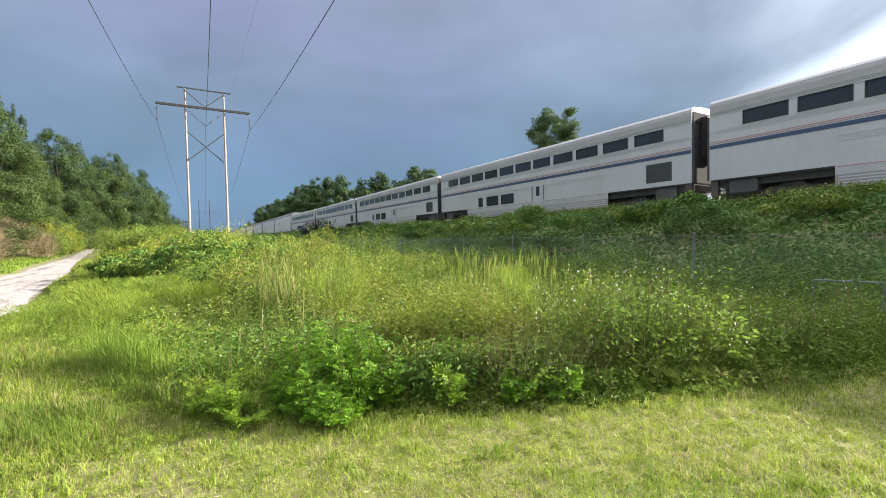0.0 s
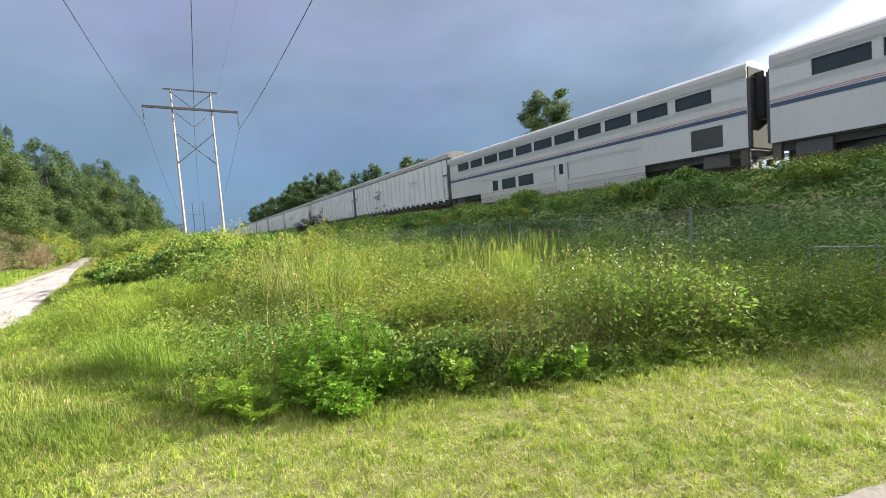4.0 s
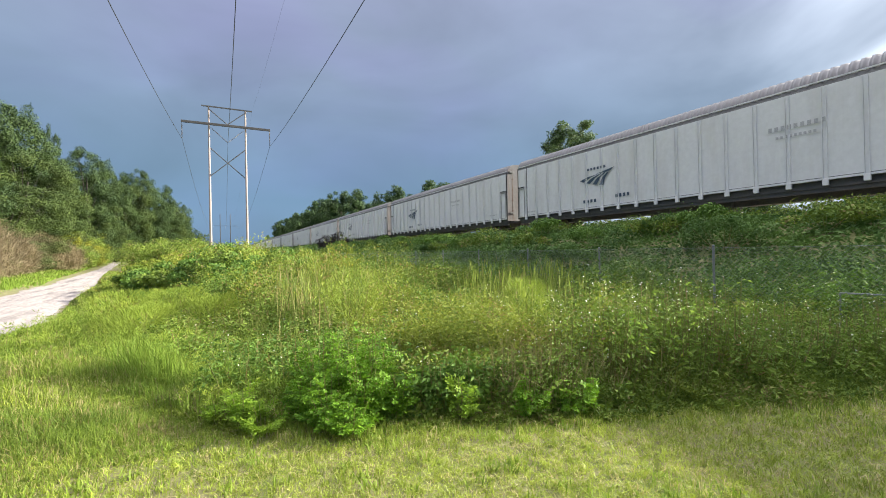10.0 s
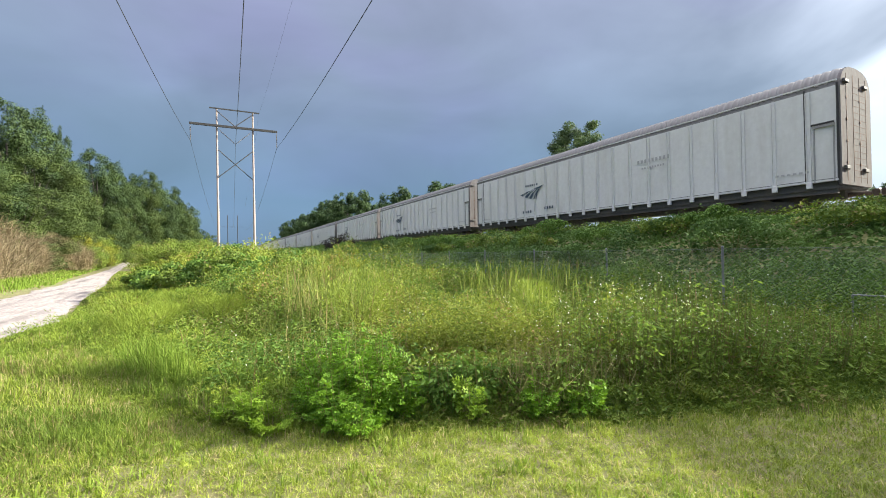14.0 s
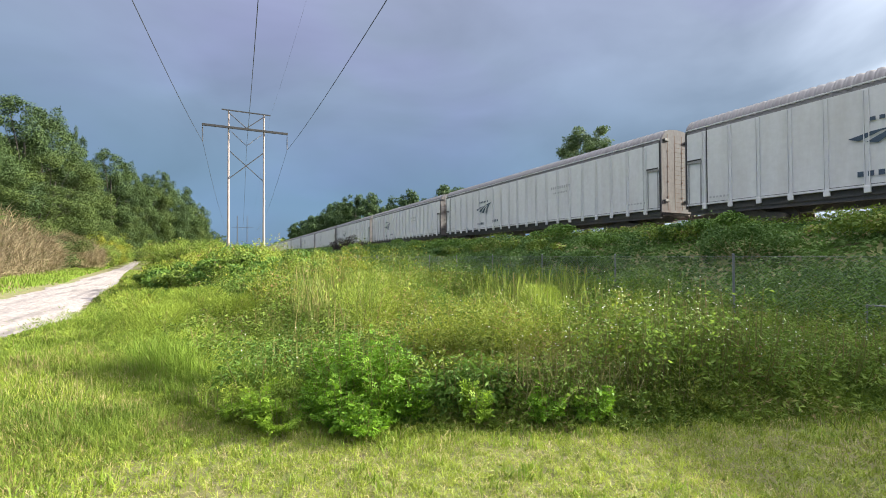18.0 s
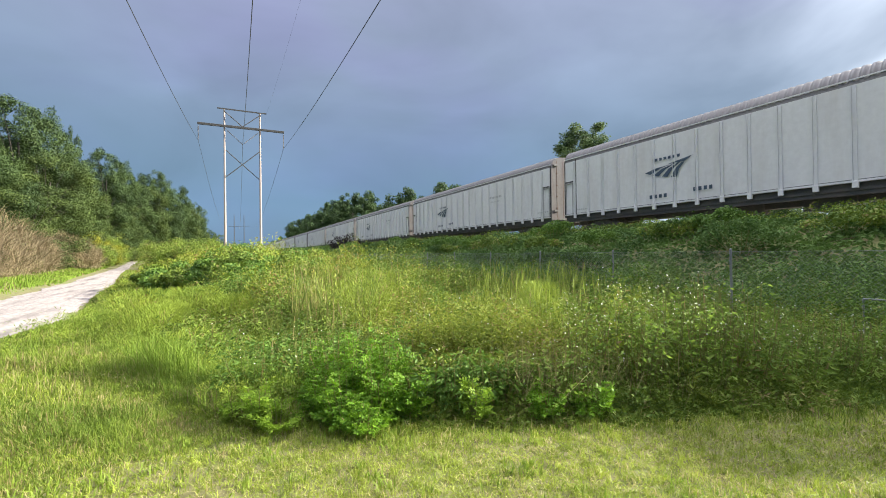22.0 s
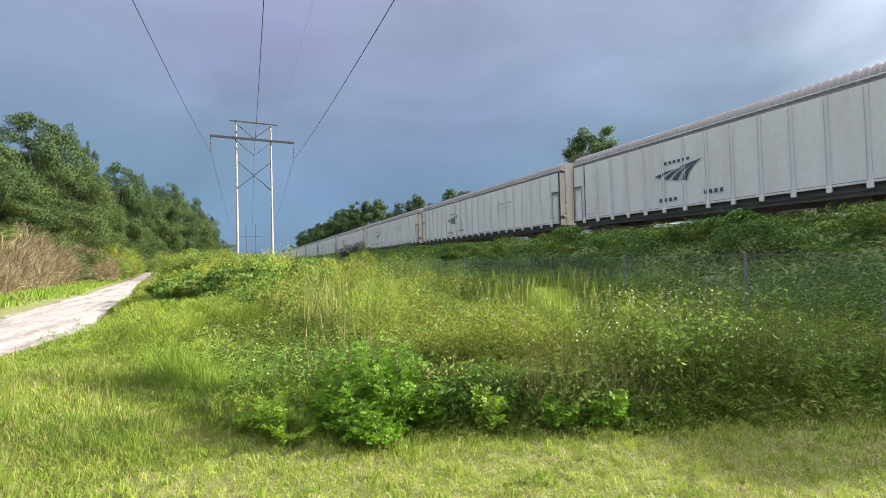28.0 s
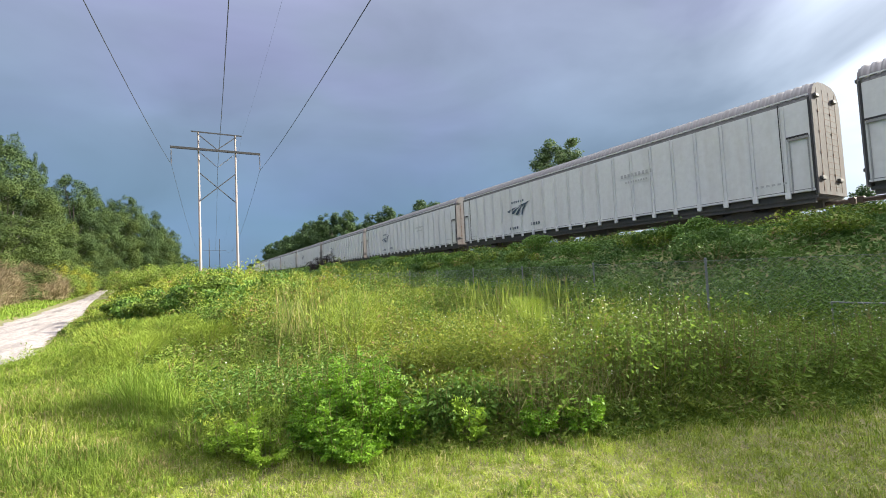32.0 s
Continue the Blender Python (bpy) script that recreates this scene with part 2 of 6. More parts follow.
M_SCRUB = foliage("bare_scrub", (0.020, 0.017, 0.018), (0.055, 0.045, 0.042), None, 0, 0.05, 0.6, 0.9)
M_BIDENS = foliage("flowering_weed_leaf", (0.075, 0.14, 0.022), (0.26, 0.37, 0.06), (0.25, 0.18, 0.09), 0.06, 0.48, 1.4, 0.5, 0.2)
M_STRAW = foliage("straw_stalk", (0.16, 0.17, 0.06), (0.36, 0.30, 0.14), None, 0, 0.3, 0.9)
M_OLIVE = foliage("olive_leaf", (0.05, 0.075, 0.018), (0.17, 0.19, 0.05), None, 0, 0.3, 0.5)
M_LUSH = foliage("lush_grass", (0.10, 0.17, 0.02), (0.23, 0.33, 0.045), (0.24, 0.20, 0.10), 0.25, 0.36, 0.8)
M_TURF = foliage("broad_turf_leaf", (0.10, 0.17, 0.018), (0.25, 0.34, 0.045), None, 0, 0.38, 1.6)
M_LONE = foliage("lone_tree_leaf", (0.035, 0.075, 0.03), (0.135, 0.19, 0.07), None, 0, 0.28, 0.25)
M_STEM = foliage("green_stem", (0.10, 0.13, 0.03), (0.24, 0.24, 0.08), (0.25, 0.17, 0.08), 0.4, 0.1, 1.0)
M_DRYLEAF = material("dry_leaf", (0.60, 0.55, 0.47), 0.7, vary=0.1)
M_SEED = foliage("seed_head", (0.26, 0.26, 0.09), (0.48, 0.45, 0.20), None, 0, 0.3, 1.0)
M_PETAL = material("white_petal", (0.80, 0.80, 0.74), 0.6, vary=0.05)
M_POLLEN = material("yellow_petal", (0.72, 0.55, 0.05), 0.6, vary=0.1)
M_BARK = material("bark", (0.040, 0.034, 0.028), 0.9, vary=0.35, scale=1.2, bump=0.02, stain=(0.055, 0.052, 0.045))
M_EARTH = material("earth", (0.15, 0.14, 0.065), 0.95, vary=0.35, scale=1.0, bump=0.03,
                   stain=(0.13, 0.17, 0.045), stain_amount=0.9, stain_scale=0.9, spec=0.2)
M_SAND = material("lime_sand", (0.275, 0.245, 0.228), 0.95, vary=0.3, scale=1.2, bump=0.03,
                  stain=(0.115, 0.105, 0.098), stain_amount=0.95, stain_scale=1.0, spec=0.2, grain=(2.6, 0.3, 1.0))
M_CONCRETE = material("concrete", (0.122, 0.106, 0.091), 0.85, vary=0.22, scale=4, bump=0.006,
                      stain=(0.13, 0.10, 0.07), stain_amount=0.8, stain_scale=1.6)
M_BALLAST = material("ballast", (0.30, 0.285, 0.26), 0.9, vary=0.4, scale=2.5, bump=0.05, stain=(0.20, 0.17, 0.14))
M_TIE = material("tie_wood", (0.10, 0.08, 0.065), 0.9, vary=0.3, scale=2)
M_RAIL = material("rail_steel", (0.26, 0.17, 0.12), 0.6, 0.6, vary=0.2)
M_POLE = material("weathered_pole", (0.36, 0.30, 0.285), 0.85, vary=0.18, scale=0.8, bump=0.01,
                  stain=(0.30, 0.25, 0.21), stain_amount=0.6, stain_scale=1.2, streak=8)
M_ARM = material("arm_timber", (0.038, 0.039, 0.043), 0.85, vary=0.25, scale=0.8)
M_BRACE = material("brace_timber", (0.045, 0.045, 0.05), 0.8, vary=0.2)
M_WIRE = material("conductor", (0.05, 0.052, 0.058), 0.5, 0.5, vary=0.1)
M_INSUL = material("insulator_glaze", (0.055, 0.045, 0.042), 0.5, vary=0.1)
M_GALV = material("galvanised", (0.19, 0.205, 0.21), 0.6, 0.3, vary=0.12, scale=4)
M_RACK = material("rack_paint", (0.65, 0.66, 0.665), 0.55, vary=0.05, scale=0.6, stain=(0.44, 0.42, 0.39),
                  stain_amount=0.4, stain_scale=0.9, streak=7)
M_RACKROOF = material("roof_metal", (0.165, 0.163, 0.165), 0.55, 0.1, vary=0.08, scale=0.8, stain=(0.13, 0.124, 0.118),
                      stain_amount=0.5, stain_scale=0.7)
# base grey lowered to carry the shade between wagons; rust streaks on top
M_RACKEND = material("shaded_end_door", (0.18, 0.178, 0.183), 0.95, vary=0.12, scale=0.9, stain=(0.15, 0.12, 0.115),
                     stain_amount=0.8, stain_scale=2.0, streak=5, spec=0.08)
# dark base tone also carries the shade between coupled coaches
M_ENDWALL = material("shaded_end_wall", (0.075, 0.077, 0.08), 0.95, vary=0.2, scale=1.5, stain=(0.10, 0.085, 0.07), spec=0.08)
M_RUST = material("rust", (0.10, 0.05, 0.033), 0.85, vary=0.3, scale=2, stain=(0.06, 0.04, 0.03))
M_SILL = material("sill_dark", (0.075, 0.075, 0.078), 0.75, vary=0.25, stain=(0.14, 0.11, 0.09))
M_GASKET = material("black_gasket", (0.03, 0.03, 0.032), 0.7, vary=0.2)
M_WHEEL = material("wheel_steel", (0.11, 0.085, 0.07), 0.6, 0.5, vary=0.3)
M_TRUCK = material("truck_frame", (0.09, 0.082, 0.075), 0.75, 0.2, vary=0.3, stain=(0.17, 0.12, 0.08))
M_MARK = material("marking_blue", (0.045, 0.075, 0.115), 0.6, vary=0.2)
M_MARKTEXT = material("marking_faded", (0.42, 0.43, 0.44), 0.6, vary=0.2)
M_STAINLESS = material("stainless", (0.58, 0.585, 0.59), 0.42, 0.25, vary=0.04, scale=0.8, stain=(0.46, 0.44, 0.41),
                       stain_amount=0.4, stain_scale=0.8, streak=4)
M_SKIRT = material("dirty_skirt", (0.42, 0.39, 0.35), 0.6, 0.15, vary=0.12, stain=(0.28, 0.24, 0.20), stain_amount=0.7)
M_COACHROOF = material("coach_roof", (0.40, 0.40, 0.405), 0.55, 0.1, vary=0.1, stain=(0.32, 0.31, 0.29))
M_BLUE = material("stripe_blue", (0.055, 0.085, 0.155), 0.45, vary=0.08)
M_RED = material("stripe_red", (0.42, 0.15, 0.14), 0.45, vary=0.08)
M_GLASS = material("dark_window", (0.035, 0.042, 0.048), 0.08, vary=0.1)
M_LADDER = material("ladder_paint", (0.30, 0.305, 0.31), 0.6, vary=0.12, stain=(0.16, 0.13, 0.11))
M_GRILLE = material("grille", (0.11, 0.115, 0.12), 0.6, 0.4, vary=0.2)
M_SHINY = material("bright_steel", (0.75, 0.75, 0.76), 0.25, 0.8, vary=0.05)


# ---- helpers of this scene ----
def part(name, bm, mat, parent, label=""):
    me = bpy.data.meshes.new(name)
    bm.to_mesh(me)
    bm.free()
    me.materials.append(mat)
    ob = new(name, me)
    ob.parent = parent
    if label:
        ob["label"] = label
    return ob


def shared(name, me, parent, m=None, label=""):
    ob = new(name, me)
    ob.parent = parent
    if m is not None:
        ob.matrix_basis = m
    if label:
        ob["label"] = label
    return ob


def as_mesh(name, bm, mat):
    me = bpy.data.meshes.new(name)
    bm.to_mesh(me)
    bm.free()
    me.materials.append(mat)
    return me


def thing(name, label, category, group="", kind="", m=None):
    ob = new(name)
    if m is not None:
        ob.matrix_basis = m
    return tagged(ob, label, category, group, kind)


def box(bm, x0, y0, z0, x1, y1, z1, bevel=0.0):
    r = bmesh.ops.create_cube(bm, size=1, matrix=Matrix.LocRotScale(
        ((x0 + x1) / 2, (y0 + y1) / 2, (z0 + z1) / 2), None, (abs(x1 - x0), abs(y1 - y0), abs(z1 - z0))))
    if bevel:
        es = list({e for v in r["verts"] for e in v.link_edges})
        bmesh.ops.bevel(bm, geom=es, offset=bevel, segments=1, affect="EDGES")
    return bm


def boxes(*rows, bevel=0.0):
    bm = bmesh.new()
    for r in rows:
        box(bm, *r, bevel=bevel)
    return bm


def rod(bm, a, b, r0, r1=None, sides=8):
    a, b = Vector(a), Vector(b)
    q = (b - a).to_track_quat("Z", "Y")
    m = Matrix.LocRotScale((a + b) / 2, q, None)
    bmesh.ops.create_cone(bm, cap_ends=True, segments=sides, radius1=r0, radius2=r0 if r1 is None else r1,
                          depth=(b - a).length, matrix=m)
    return bm


def prism(bm, outline, y0, y1):
    """A closed outline in x, z drawn out along y."""
    a = [bm.verts.new((x, y0, z)) for x, z in outline]
    b = [bm.verts.new((x, y1, z)) for x, z in outline]
    n = len(outline)
    for i in range(n):
        bm.faces.new((a[i], a[(i + 1) % n], b[(i + 1) % n], b[i]))
    bm.faces.new(a[::-1])
    bm.faces.new(b)
    bmesh.ops.recalc_face_normals(bm, faces=bm.faces[:])
    return bm


def soup(name, verts, tris, mat, parent=None, label="", category="", kind="", smooth=False):
    """A mesh from arrays of corners and triangles."""
    verts, tris = np.asarray(verts, np.float32).reshape(-1, 3), np.asarray(tris, np.int32).reshape(-1, 3)
    me = bpy.data.meshes.new(name)
    me.vertices.add(len(verts))
    me.vertices.foreach_set("co", verts.ravel())
    me.loops.add(tris.size)
    me.loops.foreach_set("vertex_index", tris.ravel())
    me.polygons.add(len(tris))
    me.polygons.foreach_set("loop_start", np.arange(0, tris.size, 3, dtype=np.int32))
    me.polygons.foreach_set("loop_total", np.full(len(tris), 3, np.int32))
    me.update(calc_edges=True)
    me.materials.append(mat)
    ob = new(name, me)
    if parent is not None:
        ob.parent = parent
    return tagged(ob, label, category, "", kind)


def unit(v):
    return v / np.maximum(np.linalg.norm(v, axis=-1, keepdims=True), 1e-9)


def leaves(rng, at, way, length, width, fold=0.25, droop=0.0, face=None):
    """Folded leaf blades: two triangles each, at points, along directions; face: the way that they look."""
    n = len(at)
    way = unit(way + np.c_[np.zeros(n), np.zeros(n), -droop * np.ones(n)])
    if face is None:
        face = rng.normal(size=(n, 3)) * [0.95, 0.95, 0.5] + [0, 0, 0.6]
    side = unit(np.cross(way, face))
    up = np.cross(side, way)
    ln, wd = np.broadcast_to(length, n)[:, None], np.broadcast_to(width, n)[:, None]
    mid = at + way * ln * 0.45
    v = np.stack([at, mid + side * wd / 2 + up * wd * fold, at + way * ln, mid - side * wd / 2 + up * wd * fold], 1)
    base = np.arange(n)[:, None] * 4
    t = np.concatenate([base + [0, 1, 2], base + [0, 2, 3]], 1)
    return v.reshape(-1, 3), t.reshape(-1, 3)


def shell(rng, off, spread=0.45):
    """Directions along a clump's surface, and the way its leaves look: outwards."""
    out = unit(off) + rng.normal(0, spread, off.shape)
    way = np.cross(out, rng.normal(0, 1, off.shape)) + unit(off) * 0.25
    return way, out


def blades(rng, at, height, width, lean=0.35, wind=(0.0, 0.0)):
    """Bent grass blades: three triangles each."""
    n = len(at)
    a = rng.uniform(0, 2 * np.pi, n)
    out = np.c_[np.cos(a), np.sin(a), np.zeros(n)]
    side = np.c_[-np.sin(a), np.cos(a), np.zeros(n)]
    b = rng.uniform(0, np.pi, n)
    side = unit(side * np.cos(b)[:, None] + out * np.sin(b)[:, None])
    h = np.broadcast_to(height, n)[:, None]
    w = np.broadcast_to(width, n)[:, None]
    le = (np.abs(rng.normal(0, lean, n)))[:, None]
    push = out * le + np.array([wind[0], wind[1], 0.0])
    z = np.array([0, 0, 1.0])
    m = at + (z * 0.6 + push * 0.35) * h
    tip = at + (z * np.maximum(1 - 0.35 * le, 0.3) + push) * h
    v = np.stack([at - side * w / 2, at + side * w / 2, m + side * w * 0.4, m - side * w * 0.4, tip], 1)
    base = np.arange(n)[:, None] * 5
    t = np.concatenate([base + [0, 1, 2], base + [0, 2, 3], base + [3, 2, 4]], 1)
    return v.reshape(-1, 3), t.reshape(-1, 3)


def join(*sets):
    vs, ts, k = [], [], 0
    for v, t in sets:
        vs.append(v)
        ts.append(t + k)
        k += len(v)
    return np.concatenate(vs), np.concatenate(ts)


def hills(x, y, s, seed=0.0):
    """A smooth field of -1 to 1 with features of about s metres."""
    x, y = np.asarray(x, float) / s + seed * 7.3, np.asarray(y, float) / s - seed * 3.1
    return (np.sin(x * 2.1 + 1.3 * np.sin(y * 1.7)) + np.sin(y * 2.3 + 1.1 * np.sin(x * 1.9 + 2)) + np.sin((x + y) * 3.7 + seed)) / 3


def smooth(a, b, x):
    u = np.clip((np.asarray(x, float) - a) / (b - a), 0, 1)
    return u * u * (3 - 2 * u)


# ---- the plan, in metres: the railway runs along +Y ----
TRACK_X, RAIL_Z = 23.69, 2.87
FENCE_X = 9.45
PATH_LINE = np.array([(-14.0, 0.0), (-9.5, 4.5), (-6.3, 8.5), (-5.35, 11.0), (-5.0, 14.0), (-5.7, 18.4), (-6.5, 26.6), (-7.6, 35.0), (-9.0, 47.0), (-11.0, 62.0), (-13.5, 80.0), (-15.0, 92.0)])
PATH_HALF = 1.32


def path_x(y):
    return np.interp(y, PATH_LINE[:, 1], PATH_LINE[:, 0])


def path_half(y):
    """Half the width of the sand track, which narrows as it goes."""
    return PATH_HALF * (1 - 0.62 * smooth(14, 56, y))


def path_gap(x, y):
    """Distance from the middle of the sand track."""
    p = np.stack([np.asarray(x, float), np.asarray(y, float)], -1)
    best = np.full(p.shape[:-1], 1e9)
    for a, b in zip(PATH_LINE[:-1], PATH_LINE[1:]):
        d = b - a
        u = np.clip(((p - a) @ d) / (d @ d), 0, 1)
        best = np.minimum(best, np.linalg.norm(p - a - u[..., None] * d, axis=-1))
    return best


def ground_z(x, y):
    x, y = np.asarray(x, float), np.asarray(y, float)
    z = 0.010 * np.clip(y - 4, 0, 140)
    z = z + 0.05 * hills(x, y, 6.0, 1) * smooth(3, 12, y)
    z = z + (0.85 - 0.30 * smooth(0.3, 3.2, x) - 0.40 * smooth(2.8, 6.0, x)) * smooth(6.5, 17, y) * smooth(2.8, 7.0, x - path_x(y)) * (1 - smooth(7.0, 11.0, x)) * (1 - 0.5 * smooth(40, 90, y))
    z = z - 0.08 * smooth(PATH_HALF + 1.0, PATH_HALF - 0.2, path_gap(x, y))
    z = z + 0.45 * smooth(1.6, 4.2, path_x(y) - x) * smooth(26, 46, y) * (1 - smooth(90, 120, y))
    top = RAIL_Z - 0.42
    bank = smooth(10.8, 19.3, x) * (1 - smooth(28.0, 36.0, x))
    return z * (1 - bank) + top * bank


def on_ground(x, y):
    return np.stack([x, y, ground_z(x, y)], -1)


# ---- ground ----
def axis(*spans):
    out = []
    for a, b, step in spans:
        out += list(np.arange(a, b, step))
    return np.array(out + [spans[-1][1]])


def grid_mesh(name, X, Y, Z, mat, **tags):
    ny, nx = X.shape
    v = np.stack([X, Y, Z], -1).reshape(-1, 3)
    i = (np.arange(ny - 1)[:, None] * nx + np.arange(nx - 1)[None]).ravel()
    t = np.concatenate([np.stack([i, i + 1, i + nx + 1], -1), np.stack([i, i + nx + 1, i + nx], -1)])
    ob = soup(name, v, t, mat, **tags)
    ob.data.polygons.foreach_set("use_smooth", np.ones(len(t), bool))
    return ob


gx = axis((-1800, -200, 200), (-200, -40, 16), (-40, -14, 2), (-14, 40, 0.45), (40, 200, 16), (200, 1800, 200))
gy = axis((-1800, -200, 200), (-200, -20, 12), (-20, 0, 2), (0, 40, 0.5), (40, 160, 4), (160, 400, 24), (400, 2600, 200))
GX, GY = np.meshgrid(gx, gy)
ground = grid_mesh("ground", GX, GY, ground_z(GX, GY), M_EARTH,
                   label="earth ground under grass and weeds", category="ground", kind="structure")


def sand_path():
    s = np.linspace(0, 1, 560)
    cum = np.r_[0, np.cumsum(np.linalg.norm(np.diff(PATH_LINE, axis=0), axis=1))]
    d = s * cum[-1]
    mid = np.stack([np.interp(d, cum, PATH_LINE[:, 0]), np.interp(d, cum, PATH_LINE[:, 1])], -1)
    for _ in range(6):
        mid[1:-1] = (mid[:-2] + mid[1:-1] * 2 + mid[2:]) / 4
    way = unit(np.gradient(mid, axis=0))
    side = np.stack([way[:, 1], -way[:, 0]], -1)
    rng = np.random.default_rng(3)
    rough_l, rough_r = rng.normal(0, 0.07, len(d)), rng.normal(0, 0.07, len(d))
    edge = np.stack([PATH_HALF - 0.10 * smooth(12, 20, d) + 0.10 * np.sin(d * 0.9) + 0.06 * np.sin(d * 2.3) + rough_l,
                     PATH_HALF + 0.10 * np.sin(d * 0.8 + 2) + 0.06 * np.sin(d * 2.7 + 1) + rough_r], -1)
    edge *= (path_half(mid[:, 1]) / PATH_HALF)[:, None]
    cross = np.linspace(-1, 1, 13)
    off = np.where(cross < 0, cross[None] * edge[:, :1], cross[None] * edge[:, 1:])
    X = mid[:, :1] + side[:, :1] * off
    Y = mid[:, 1:] + side[:, 1:] * off
    rut = -0.02 * np.exp(-((np.abs(cross) - 0.55) / 0.18) ** 2)
    Z = ground_z(X, Y) + 0.055 + rut[None] + 0.02 * hills(X, Y, 0.7, 4) + rng.normal(0, 0.006, X.shape) - 0.035 * (np.abs(cross) > 0.95)[None]
    grid_mesh("path", X, Y, Z, M_SAND, label="white lime sand track with faint wheel ruts", category="path", kind="structure")


sand_path()


def pavement_slab():
    bm = bmesh.new()
    rng = random.Random(5)
    pts = []
    for i in range(161):
        x = -5.0 + i * 0.1
        pts.append((x, 1.712 - 0.338 * x + rng.uniform(-0.008, 0.008) + 0.004 * math.sin(x * 5.1) + 0.006 * math.sin(x * 2.3 + 1)))
    outline = pts + [(11, -9), (-5, -9)]
    top = [bm.verts.new((x, y, 0.022)) for x, y in outline]
    low = [bm.verts.new((x, y, -0.12)) for x, y in outline]
    bm.faces.new(top[::-1])
    for i in range(len(top)):
        j = (i + 1) % len(top)
        bm.faces.new((top[i], top[j], low[j], low[i]))
    bmesh.ops.recalc_face_normals(bm, faces=bm.faces[:])
    ob = part("pavement", bm, M_CONCRETE, None)
    tagged(ob, "pale concrete slab edged by mown grass", "pavement", "", "structure")


pavement_slab()
rng_leaf = np.random.default_rng(8)
fallen = thing("fallen_leaf", "small pale dry leaf lying on the concrete", "leaf", m=pose(2.26, 0.77, 0.026, 0, 0, 40))
soup("blade", *leaves(rng_leaf, np.array([(-0.03, 0.0, 0.0), (-0.028, 0.004, 0.004)]), np.array([(1.0, 0.0, 0.0), (1.0, 0.25, 0.05)]), np.array([0.062, 0.05]), np.array([0.026, 0.016]), 0.08, 0.0, np.array([(0, 0, 1.0), (0.1, 0, 1.0)])), M_DRYLEAF, fallen)


# ---- the railway ----
def railway():
    y0, y1 = -780.0, 900.0
    bm = bmesh.new()
    zb = RAIL_Z - 0.42
    prism(bm, [(TRACK_X - 3.3, zb - 0.25), (TRACK_X - 1.75, RAIL_Z - 0.2), (TRACK_X + 1.75, RAIL_Z - 0.2), (TRACK_X + 3.3, zb - 0.25)], y0, y1)
    bed = part("track_bed", bm, M_BALLAST, None)
    tagged(bed, "grey crushed stone ballast of the railway", "track bed", "", "structure")
    for s in (-0.7175, 0.7175):
        x = TRACK_X + s
        bm = prism(bmesh.new(), [(x - 0.07, RAIL_Z - 0.17), (x + 0.07, RAIL_Z - 0.17), (x + 0.015, RAIL_Z - 0.13), (x + 0.015, RAIL_Z - 0.045),
                                 (x + 0.037, RAIL_Z - 0.03), (x + 0.037, RAIL_Z), (x - 0.037, RAIL_Z), (x - 0.037, RAIL_Z - 0.03),
                                 (x - 0.015, RAIL_Z - 0.045), (x - 0.015, RAIL_Z - 0.13)], y0, y1)
        r = part("rail", bm, M_RAIL, None)
        tagged(r, "rusty steel running rail on ties", "rail", "rails of the track", "structure")
    bm = bmesh.new()
    for i in range(330):
        y = -20 + i * 0.53
        box(bm, TRACK_X - 1.3, y - 0.11, RAIL_Z - 0.33, TRACK_X + 1.3, y + 0.11, RAIL_Z - 0.172)
    ties = part("ties", bm, M_TIE, None)
    tagged(ties, "dark timber ties bedded in ballast", "ties", "", "stuff")


railway()


# ---- the train ----
def wheel_mesh():
    bm = bmesh.new()
    rod(bm, (-0.07, 0, 0), (0.07, 0, 0), 0.42, 0.42, 20)
    rod(bm, (0.071, 0, 0), (0.10, 0, 0), 0.45, 0.45, 20)
    rod(bm, (-0.075, 0, 0), (-0.16, 0, 0), 0.12, 0.10, 10)
    return as_mesh("wheel", bm, M_WHEEL)


WHEEL = wheel_mesh()


def truck(car, y, half=1.25):
    """One bogie: side frames, bolster and four wheels."""
    bm = bmesh.new()
    for s in (-1, 1):
        x = s * 1.02
        prism_pts = [(-1.35, 0.42), (-1.25, 0.62), (-0.55, 0.70), (-0.3, 0.86), (0.3, 0.86), (0.55, 0.70), (1.25, 0.62), (1.35, 0.42),
                     (1.0, 0.36), (0.5, 0.30), (-0.5, 0.30), (-1.0, 0.36)]
        a = [bm.verts.new((x - 0.09, y + p, z)) for p, z in prism_pts]
        b = [bm.verts.new((x + 0.09, y + p, z)) for p, z in prism_pts]
        for i in range(12):
            j = (i + 1) % 12
            bm.faces.new((a[i], a[j], b[j], b[i]))
        bm.faces.new(a)
        bm.faces.new(b[::-1])
        for d in (-half, half):
            rod(bm, (x + s * 0.08, y + d, 0.45), (x + s * 0.24, y + d, 0.45), 0.14, 0.12, 10)
        for d in (-0.18, 0.18):
            rod(bm, (x, y + d, 0.34), (x, y + d, 0.72), 0.075, 0.075, 8)
    box(bm, -1.0, y - 0.22, 0.45, 1.0, y + 0.22, 0.95)
    bmesh.ops.recalc_face_normals(bm, faces=bm.faces[:])
    tr = part("truck", bm, M_TRUCK, car, "dark cast steel bogie")
    for s in (-1, 1):
        for d in (-half, half):
            shared("wheel", WHEEL, tr, pose(s * 0.77, y + d, 0.42, 0, 0, 0 if s < 0 else 180))


RACK_HALF = 13.55


